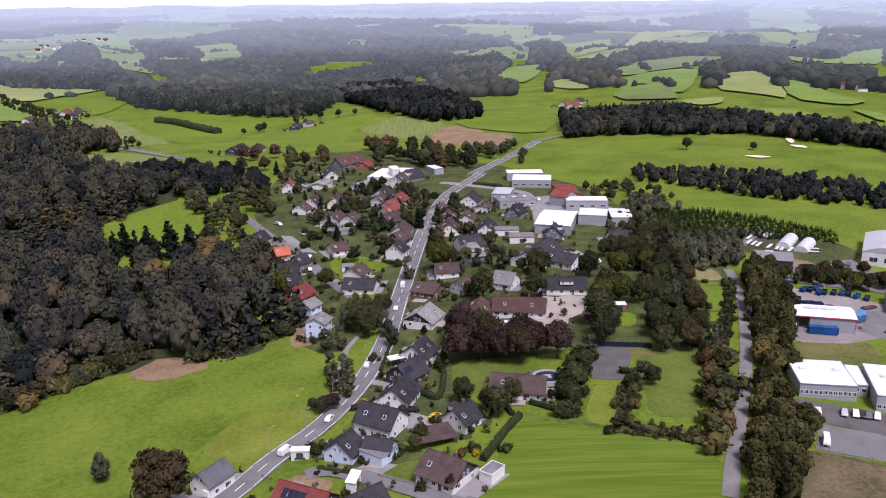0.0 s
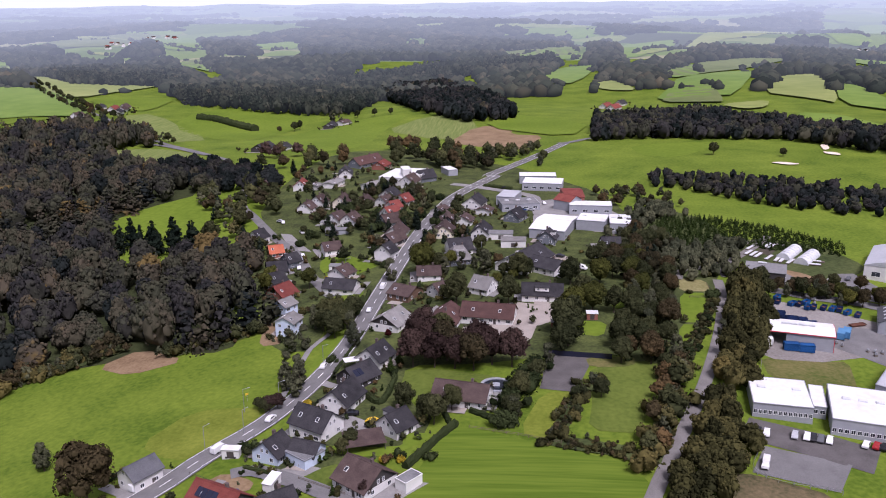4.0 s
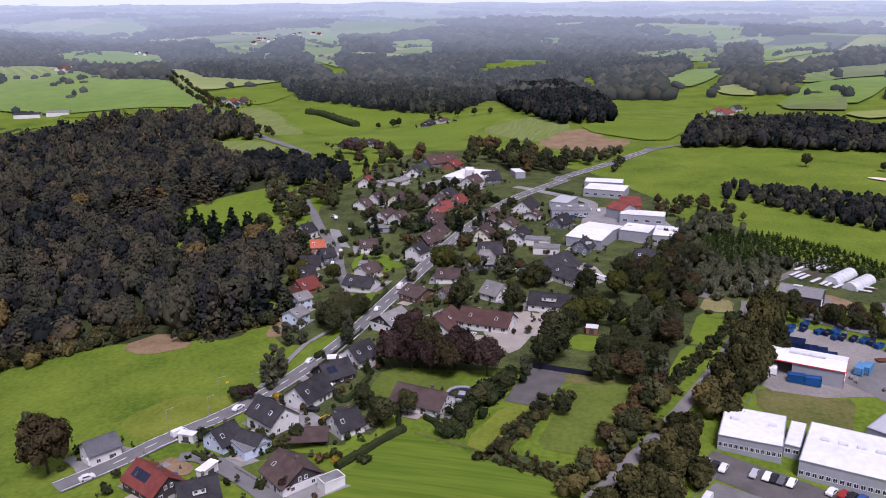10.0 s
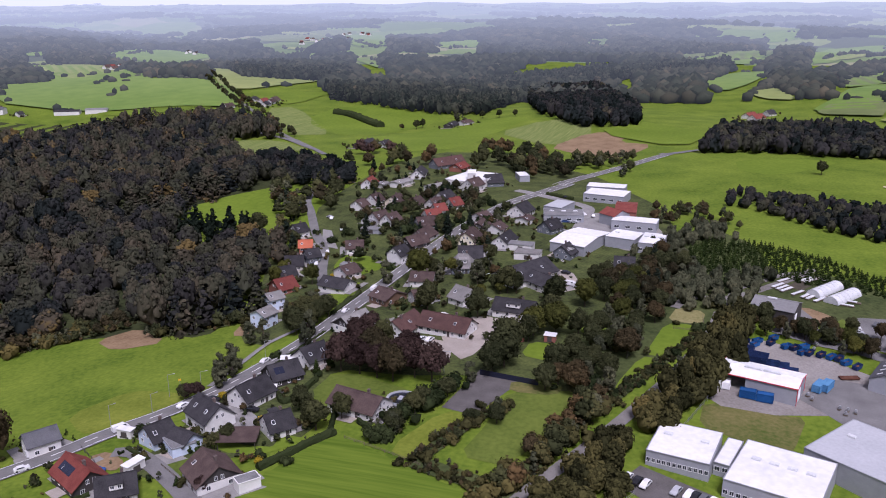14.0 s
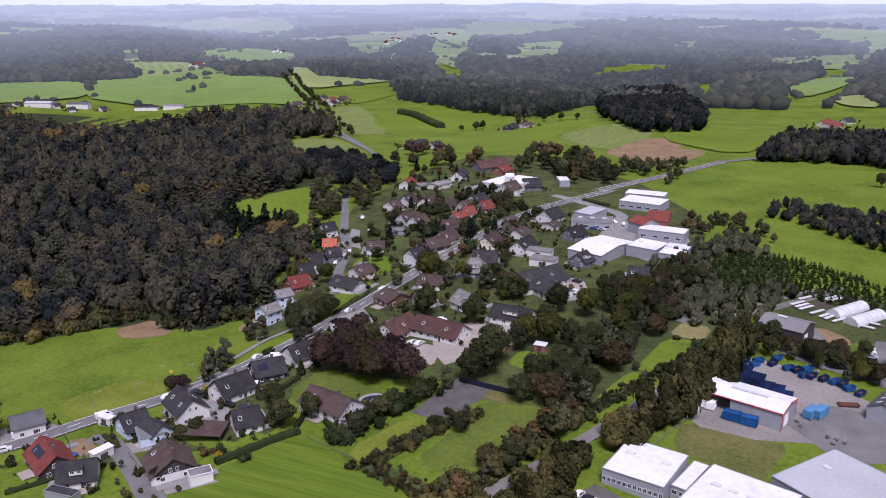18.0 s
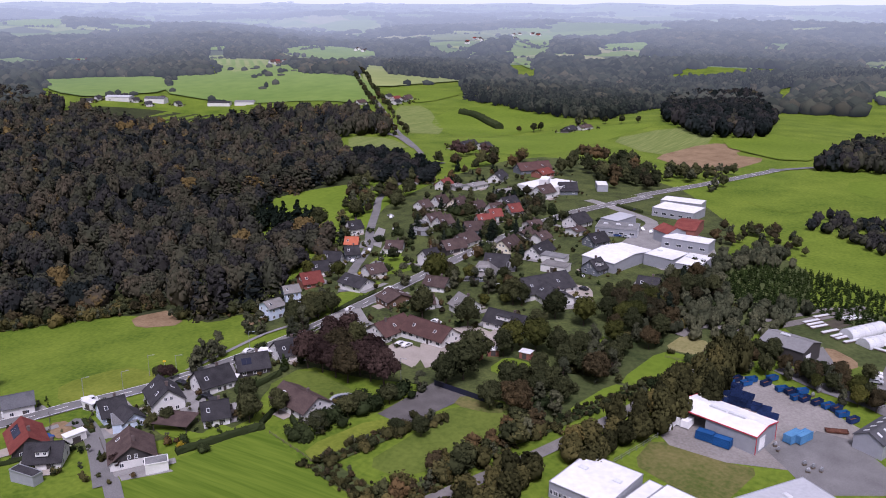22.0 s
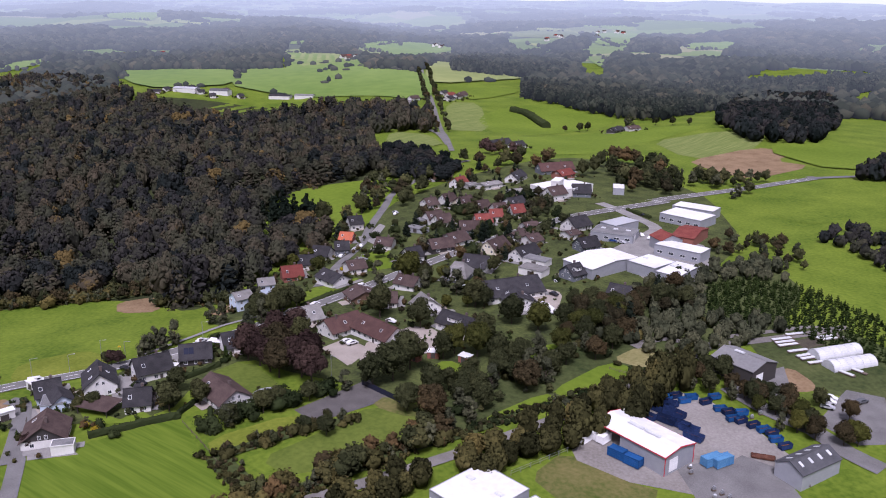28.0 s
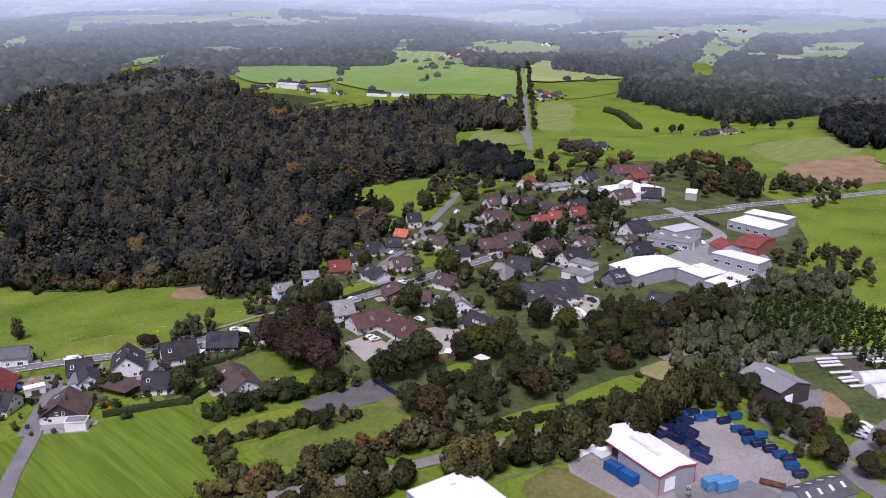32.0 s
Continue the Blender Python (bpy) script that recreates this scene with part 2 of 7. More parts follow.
LEAVES = {
    "oak": leafy("oak_foliage", [(0.1, (0.023, 0.028, 0.013)), (0.5, (0.038, 0.042, 0.018)), (0.8, (0.056, 0.056, 0.022)), (1.0, (0.078, 0.064, 0.023))]),
    "lime": leafy("yellow_green_foliage", [(0.2, (0.0343, 0.0396, 0.0117)), (0.6, (0.0581, 0.0607, 0.0144)), (0.95, (0.0858, 0.0739, 0.0172))]),
    "autumn": leafy("autumn_foliage", [(0.2, (0.0297, 0.0277, 0.0151)), (0.55, (0.0475, 0.0370, 0.0185)), (0.92, (0.0739, 0.0475, 0.0206))]),
    "copper": leafy("copper_beech_foliage", [(0.2, (0.026, 0.017, 0.015)), (0.9, (0.055, 0.036, 0.029))]),
    "fir": leafy("conifer_foliage", [(0.2, (0.0092, 0.0145, 0.0103)), (0.9, (0.0198, 0.0264, 0.0165))]),
    "birch": leafy("birch_foliage", [(0.2, (0.042, 0.048, 0.028)), (0.9, (0.080, 0.080, 0.044))]),
    "hedge": leafy("hedge_foliage", [(0.2, (0.0172, 0.0251, 0.0103)), (0.9, (0.0383, 0.0482, 0.0178))]),
    "scrub": leafy("olive_scrub_foliage", [(0.1, (0.027, 0.028, 0.012)), (0.55, (0.048, 0.046, 0.017)), (0.95, (0.082, 0.066, 0.022))]),
    "thuja": leafy("bright_conifer_foliage", [(0.2, (0.0198, 0.0330, 0.0096)), (0.9, (0.0383, 0.0561, 0.0144))]),
    "gold": leafy("golden_shrub_foliage", [(0.2, (0.22, 0.16, 0.012)), (0.9, (0.34, 0.25, 0.022))]),
    "maple": leafy("red_maple_foliage", [(0.2, (0.0363, 0.0079, 0.0082)), (0.9, (0.0726, 0.0178, 0.0151))]),
    # darker stops carry extra blue, painted in for haze over the forest
    "wood": leafy("mixed_woodland_foliage", [(0.0, (0.0130, 0.0180, 0.0160)), (0.3, (0.019, 0.0225, 0.0210)), (0.5, (0.027, 0.0255, 0.0240)), (0.7, (0.034, 0.036, 0.0225)), (0.95, (0.046, 0.038, 0.026)), (1.0, (0.072, 0.052, 0.020))]),
}

# ---- relief of the land ----
HILLS = [
    (-900, 480, 260, -14.0),
    (-900, 820, 260, -3.5),
    (-560, 150, 260, -22.3),
    (-560, 480, 260, -20.6),
    (-560, 820, 260, 5.7),
    (-560, 1200, 260, 15.2),
    (-250, 150, 260, -28.0),
    (-250, 480, 260, 4.9),
    (-250, 820, 260, 19.1),
    (-250, 1200, 260, -34.2),
    (60, 150, 260, 21.1),
    (60, 480, 260, -2.1),
    (60, 820, 260, -12.9),
    (60, 1200, 260, 7.9),
    (370, 150, 260, -33.3),
    (370, 480, 260, 17.0),
    (370, 820, 260, 9.0),
    (370, 1200, 260, 8.2),
    (0, -100, 300, 13.2),
    (-113, 285, 90, -1.0),
    (60, 330, 110, 2.7),
    (-40, 620, 110, 1.9),
    (-190, 880, 110, -12.8),
    (-660, 860, 110, -9.0),
    (-80, 950, 110, 11.6),
]
KNOLLS = [
    (-113, 285, 75, -2.8),
    (-50, 220, 75, 1.8),
    (20, 200, 75, -0.7),
    (60, 240, 75, 1.3),
    (130, 235, 75, -0.5),
    (150, 290, 75, -1.5),
    (160, 370, 75, -0.2),
    (75, 325, 75, -0.9),
    (20, 300, 75, 1.7),
    (-40, 345, 75, -1.4),
    (-60, 450, 75, 0.9),
    (90, 440, 75, 1.1),
    (20, 440, 75, 0.6),
    (-30, 545, 75, 0.9),
    (70, 550, 75, -2.2),
    (170, 640, 75, 1.2),
    (-190, 890, 75, -2.2),
    (-210, 650, 75, 1.1),
    (150, 1040, 75, -7.4),
    (-740, 760, 75, 7.0),
    (-80, 950, 75, 3.0),
    (-640, 1160, 75, 4.8),
]


GLEN = [
    (-190, 330, -2.0), (-290, 370, 2.4), (-390, 420, 25.4), (-200, 420, -7.4), (-290, 470, -0.3), (-190, 510, 6.4), (-400, 540, -12.5), (-300, 580, -1.1),
    (-510, 520, 7.1), (-500, 640, -4.3), (-400, 700, 2.7), (-320, 760, -4.0), (-610, 560, 17.6), (-620, 680, -6.4), (-630, 800, -10.1),
    (-760, 800, 6.2), (-930, 740, 1.9), (-640, 900, 0.9), (-404, 1083, -1.5), (-276, 1144, 10.3), (-130, 380, 3.2),
]
HUB, NEAR, RIM = (110.0, 40.0), 2000.0, 2650.0  # beyond NEAR metres from the hub the country is drawn in, so that it ends within NEAR + RIM


def true_place(x, y):
    """The true place of a drawn-in one in the far country, and the scale there."""
    x, y = np.asarray(x, float), np.asarray(y, float)
    q = np.hypot(x - HUB[0], y - HUB[1])
    r = np.where(q > NEAR, NEAR - RIM * np.log(np.maximum(1e-4, 1 - (q - NEAR) / RIM)), q)
    k = r / np.maximum(q, 1)
    return HUB[0] + (x - HUB[0]) * k, HUB[1] + (y - HUB[1]) * k, 1 / np.maximum(k, 1e-6)


def relief(x, y):
    """Height of the ground: gentle hills near the village, a wooded glen, and rolling country to the horizon."""
    X, Y, k = true_place(x, y)
    z = np.zeros_like(X + Y)
    for hx, hy, r, h in HILLS + KNOLLS:
        z = z + h * np.exp(-((X - hx) ** 2 + (Y - hy) ** 2) / (2.0 * r * r))
    for hx, hy, h in GLEN:
        z = z + h * np.exp(-((X - hx) ** 2 + (Y - hy) ** 2) / (2.0 * 95.0 * 95.0))
    d = np.hypot(X - HUB[0], Y - HUB[1])
    far = np.clip((d - 1250.0) / 800.0, 0, 1)
    z = z + far * (9 * np.sin(X / 310.0 + 1.0) * np.cos(Y / 270.0) + 7 * np.sin((X + Y) / 170.0) - 3)
    rise = np.clip((d - 2300.0) / 1500.0, 0, 1)
    z = z + rise * (24 * np.sin(X / 830.0 + 2) * np.cos(Y / 610.0) + 14 * np.sin(Y / 390.0 + X / 700.0))
    return 124.0 - (124.0 - z) * k


# ---- helpers for building ----
RNG = random.Random(7)


def mesh_from(name, verts, faces, mats, index=None, smooth=False):
    me = bpy.data.meshes.new(name)
    me.from_pydata([tuple(v) for v in verts], [], [tuple(f) for f in faces])
    for m in mats if isinstance(mats, (list, tuple)) else [mats]:
        me.materials.append(m)
    if index is not None:
        me.polygons.foreach_set("material_index", index)
    if smooth:
        me.polygons.foreach_set("use_smooth", [True] * len(me.polygons))
    me.update()
    return me


def tri_mesh(name, v, f, mat, smooth=True, normals=None, tone=None):
    """A mesh of triangles from numpy arrays."""
    me = bpy.data.meshes.new(name)
    me.vertices.add(len(v))
    me.vertices.foreach_set("co", np.ascontiguousarray(v, dtype=np.float32).ravel())
    me.loops.add(f.size)
    me.loops.foreach_set("vertex_index", np.ascontiguousarray(f, dtype=np.int32).ravel())
    me.polygons.add(len(f))
    me.polygons.foreach_set("loop_start", np.arange(0, f.size, 3, dtype=np.int32))
    me.polygons.foreach_set("loop_total", np.full(len(f), 3, dtype=np.int32))
    me.polygons.foreach_set("use_smooth", np.full(len(f), smooth))
    me.materials.append(mat)
    me.update(calc_edges=True)
    if tone is not None:
        me.attributes.new("tone", "FLOAT", "POINT").data.foreach_set("value", np.ascontiguousarray(tone, dtype=np.float32))
    if normals is not None:
        me.normals_split_custom_set_from_vertices(normals.tolist())
    return me


def place(ob, x, y, z=None, turn=0.0, scale=None):
    ob.location = (x, y, float(relief(x, y)) if z is None else z)
    ob.rotation_euler = (0, 0, radians(turn))
    if scale:
        ob.scale = scale
    return ob


def child(name, data, parent, loc=(0, 0, 0), rot=(0, 0, 0), label="", scale=None):
    ob = new(name, data)
    ob.parent = parent
    ob.location, ob.rotation_euler = loc, rot
    if scale:
        ob.scale = scale
    if label:
        ob["label"] = label
    return ob


def boxes(name, items, mat, bevel=0.0):
    """One mesh of boxes (cx, cy, cz, sx, sy, sz)."""
    bm = bmesh.new()
    for cx, cy, cz, sx, sy, sz in items:
        bmesh.ops.create_cube(bm, size=1, matrix=Matrix.Translation((cx, cy, cz)) @ Matrix.Diagonal((sx, sy, sz, 1)))
    if bevel:
        bmesh.ops.bevel(bm, geom=bm.edges[:], offset=bevel, segments=1, affect="EDGES")
    me = bpy.data.meshes.new(name)
    bm.to_mesh(me)
    bm.free()
    me.materials.append(mat)
    return me


CACHE = {}


def shared(key, make):
    if key not in CACHE:
        CACHE[key] = make()
    return CACHE[key]


def inside(px, py, poly):
    hit = np.zeros(np.shape(px), bool)
    n = len(poly)
    for i in range(n):
        (x0, y0), (x1, y1) = poly[i], poly[(i + 1) % n]
        if y0 == y1:
            continue
        c = ((y0 > py) != (y1 > py)) & (px < (x1 - x0) * (py - y0) / (y1 - y0) + x0)
        hit ^= c
    return hit


def rounded(poly, n=2):
    """Corner cutting, so that field edges are not ruler straight."""
    for _ in range(n):
        out = []
        for i in range(len(poly)):
            a, b = Vector(poly[i]), Vector(poly[(i + 1) % len(poly)])
            out += [a * 0.8 + b * 0.2, a * 0.2 + b * 0.8]
        poly = [tuple(p) for p in out]
    return poly


def drape(name, poly, mat, lift=0.25, step=12.0, label="", soft=2, kind="structure", category="ground", wobble=0.0):
    """A patch of ground cover that follows the relief."""
    from mathutils.geometry import delaunay_2d_cdt
    poly = rounded(poly, min(soft, 1))
    lift = lift * 0.4 if lift < 0.6 else lift
    edge = []
    for i in range(len(poly)):
        a, b = Vector(poly[i]), Vector(poly[(i + 1) % len(poly)])
        k = max(1, int((b - a).length / step))
        for j in range(k):
            p = a.lerp(b, j / k)
            if wobble:
                p = p + wobble * Vector((noise.noise((p.x * 0.11, p.y * 0.11, 3)), noise.noise((p.x * 0.11, p.y * 0.11, 9))))
            edge.append(p)
    pts = np.array([tuple(p) for p in edge])
    gx, gy = np.meshgrid(np.arange(pts[:, 0].min() + step / 2, pts[:, 0].max(), step), np.arange(pts[:, 1].min() + step / 2, pts[:, 1].max(), step))
    ok = inside(gx, gy, pts)
    inner = [Vector((x, y)) for x, y in zip(gx[ok], gy[ok])]
    n = len(edge)
    vs, _, fs, *_ = delaunay_2d_cdt(edge + inner, [], [list(range(n))], 1, 0.01)
    v = np.array([tuple(p) for p in vs])
    z = relief(v[:, 0], v[:, 1]) + lift
    ob = new(name, mesh_from(name, np.column_stack([v, z]), fs, mat, smooth=True))
    return tagged(ob, label, category, kind=kind)


def strip(name, line, width, mat, lift=0.3, label="", step=6.0, category="road", kind="structure", offset=0.0):
    """A road or path along a smoothed line of points."""
    pts = smooth_line(line, step)
    d = np.gradient(pts, axis=0)
    d /= np.linalg.norm(d, axis=1)[:, None]
    nrm = np.column_stack([d[:, 1], -d[:, 0]])
    cols = np.linspace(-0.5, 0.5, 5)
    v = []
    for p, q in zip(pts, nrm):
        for c in cols:
            x, y = p + q * (c * width + offset)
            v.append((x, y, float(relief(x, y)) + lift + 0.06 * (1 - (2 * c) ** 2)))
    f = []
    for i in range(len(pts) - 1):
        for j in range(4):
            a = i * 5 + j
            f.append((a, a + 1, a + 6, a + 5))
    ob = new(name, mesh_from(name, v, f, mat, smooth=True))
    return tagged(ob, label, category, kind=kind)


def smooth_line(line, step):
    p = [Vector(q) for q in line]
    p = [p[0] * 2 - p[1]] + p + [p[-1] * 2 - p[-2]]
    out = []
    for i in range(1, len(p) - 2):
        a, b, c, d = p[i - 1:i + 3]
        k = max(2, int((c - b).length / step))
        for j in range(k):
            t = j / k
            out.append(0.5 * ((2 * b) + (c - a) * t + (2 * a - 5 * b + 4 * c - d) * t * t + (3 * b - a - 3 * c + d) * t ** 3))
    out.append(p[-2])
    return np.array([tuple(q) for q in out])


def dashes(line, offset, length, gap, width, lift, parent):
    """Painted road marks, each a piece of its own."""
    pts = smooth_line(line, 1.0)
    s = np.concatenate([[0], np.cumsum(np.linalg.norm(np.diff(pts, axis=0), axis=1))])
    me = shared(("dash", length, width), lambda: boxes("road_mark", [(0, 0, 0, length, width, 0.03)], PAINTW))
    at = gap
    while at + length < s[-1]:
        m = at + length / 2
        x, y = np.interp(m, s, pts[:, 0]), np.interp(m, s, pts[:, 1])
        x1, y1 = np.interp(m + 1, s, pts[:, 0]), np.interp(m + 1, s, pts[:, 1])
        dx, dy = x1 - x, y1 - y
        k = math.hypot(dx, dy) or 1
        x, y = x + dy / k * offset, y - dx / k * offset
        slope = (float(relief(x + dx, y + dy)) - float(relief(x, y))) / k
        child("road_mark", me, parent, (x, y, float(relief(x, y)) + lift + 0.10), (0, -math.atan(slope), math.atan2(dy, dx)))
        at += length + gap


# ---- the ground ----


def spread(a, b, near0, near1, step, grow):
    out = list(np.arange(near0, near1 + 0.1, step))
    s, x = step, near1
    while x < b:
        s *= grow
        x += s
        out.append(min(x, b))
    s, x = step, near0
    while x > a:
        s *= grow
        x -= s
        out.insert(0, max(x, a))
    return np.array(out)


def far_country():
    """Distant farmland and woods in patches, with pale haze painted in by distance."""
    m = bpy.data.materials.new("distant_country")
    m.use_nodes = True
    n, l = m.node_tree.nodes, m.node_tree.links
    b = n["Principled BSDF"]
    b.inputs["Roughness"].default_value = 0.95
    b.inputs["Specular IOR Level"].default_value = 0.1
    geo = n.new("ShaderNodeNewGeometry")
    vor = n.new("ShaderNodeTexVoronoi")
    vor.inputs["Scale"].default_value = 0.0042
    warp = n.new("ShaderNodeTexNoise")
    warp.inputs["Scale"].default_value = 0.004
    mixv = n.new("ShaderNodeVectorMath")
    mixv.operation = "MULTIPLY_ADD"
    mixv.inputs[1].default_value = (260, 260, 0)
    l.new(geo.outputs["Position"], warp.inputs["Vector"])
    l.new(warp.outputs["Color"], mixv.inputs[0])
    l.new(geo.outputs["Position"], mixv.inputs[2])
    l.new(mixv.outputs[0], vor.inputs["Vector"])
    sep = n.new("ShaderNodeSeparateColor")
    l.new(vor.outputs["Color"], sep.inputs[0])
    r = ramp(n, [(0.0, (0.09, 0.14, 0.03)), (0.35, (0.12, 0.18, 0.035)), (0.6, (0.17, 0.21, 0.06)), (0.78, (0.05, 0.065, 0.03)), (0.9, (0.22, 0.22, 0.10))])
    r.color_ramp.interpolation = "CONSTANT"
    l.new(sep.outputs[0], r.inputs[0])
    fine = n.new("ShaderNodeTexNoise")
    fine.inputs["Scale"].default_value, fine.inputs["Detail"].default_value = 0.03, 5
    l.new(geo.outputs["Position"], fine.inputs["Vector"])
    hsv = n.new("ShaderNodeHueSaturation")
    mr = n.new("ShaderNodeMapRange")
    mr.inputs[3].default_value, mr.inputs[4].default_value = 0.75, 1.25
    l.new(fine.outputs["Fac"], mr.inputs[0])
    l.new(mr.outputs[0], hsv.inputs["Value"])
    l.new(r.outputs[0], hsv.inputs["Color"])
    l.new(hsv.outputs[0], b.inputs["Base Color"])
    painted_haze(m, b)
    return m


def painted_haze(m, shader):
    """Backdrop: haze painted as a pale emission mixed into far surfaces, growing with the distance from the village."""
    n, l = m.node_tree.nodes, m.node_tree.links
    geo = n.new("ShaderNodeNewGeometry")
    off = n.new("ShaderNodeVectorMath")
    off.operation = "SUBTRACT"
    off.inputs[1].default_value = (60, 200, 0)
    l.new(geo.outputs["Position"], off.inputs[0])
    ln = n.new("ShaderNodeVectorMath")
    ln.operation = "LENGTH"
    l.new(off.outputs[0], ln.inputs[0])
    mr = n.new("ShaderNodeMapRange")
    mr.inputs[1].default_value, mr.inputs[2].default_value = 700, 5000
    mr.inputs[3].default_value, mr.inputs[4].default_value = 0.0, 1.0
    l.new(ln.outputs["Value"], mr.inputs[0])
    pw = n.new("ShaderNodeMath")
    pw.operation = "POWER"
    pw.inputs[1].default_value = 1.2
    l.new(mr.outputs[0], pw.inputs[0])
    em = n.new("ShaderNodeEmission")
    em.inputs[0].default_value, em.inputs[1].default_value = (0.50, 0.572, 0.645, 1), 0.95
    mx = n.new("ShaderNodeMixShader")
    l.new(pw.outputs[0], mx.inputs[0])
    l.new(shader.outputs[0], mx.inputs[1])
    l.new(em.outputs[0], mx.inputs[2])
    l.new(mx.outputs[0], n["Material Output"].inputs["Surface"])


FARLAND = far_country()
FARWOOD = leafy("distant_woodland", [(0.1, (0.019, 0.026, 0.017)), (0.5, (0.032, 0.037, 0.024)), (0.8, (0.044, 0.044, 0.028)), (1.0, (0.058, 0.050, 0.029))])
# haze emission blended into the far foliage by distance
painted_haze(FARWOOD, FARWOOD.node_tree.nodes["Principled BSDF"])
FARFIELDS = [
    surface("distant_meadow", (0.10, 0.17, 0.022), (0.16, 0.235, 0.04), 0.006, 0.05, 0.9, bump=0),
    surface("distant_pale_meadow", (0.16, 0.20, 0.05), (0.24, 0.27, 0.08), 0.008, 0.05, 0.9, bump=0),
    surface("distant_crop", (0.09, 0.12, 0.035), (0.15, 0.18, 0.06), 0.008, 0.06, 0.9, bump=0),
]
# far fields get the same painted haze over their own colours
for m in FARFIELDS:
    painted_haze(m, m.node_tree.nodes["Principled BSDF"])

gx, gy = spread(-4800, 4000, -480, 480, 11, 1.05), spread(-1500, 4850, 90, 1000, 11, 1.05)
GX, GY = np.meshgrid(gx, gy)
GZ = relief(GX, GY)
nx, ny = len(gx), len(gy)
gi = np.arange(nx * ny).reshape(ny, nx)
quads = np.stack([gi[:-1, :-1], gi[:-1, 1:], gi[1:, 1:], gi[1:, :-1]], -1).reshape(-1, 4)
cx, cy = GX.ravel()[quads].mean(1), GY.ravel()[quads].mean(1)
outer = (np.hypot(cx - 0, cy - 300) > 1500).astype(int)
ground = new("ground", mesh_from("ground", np.column_stack([GX.ravel(), GY.ravel(), GZ.ravel()]), quads, [GRASS, FARLAND], outer, smooth=True))
tagged(ground, "rolling green meadow land with fields and woods to the horizon", "ground", kind="structure")

# ---- trees ----


def ico(n):
    bm = bmesh.new()
    bmesh.ops.create_icosphere(bm, subdivisions=n, radius=1)
    v = np.array([tuple(q.co) for q in bm.verts])
    f = np.array([[q.index for q in p.verts] for p in bm.faces])
    bm.free()
    return v, f


ICO0, ICO1 = ico(1), ico(2)


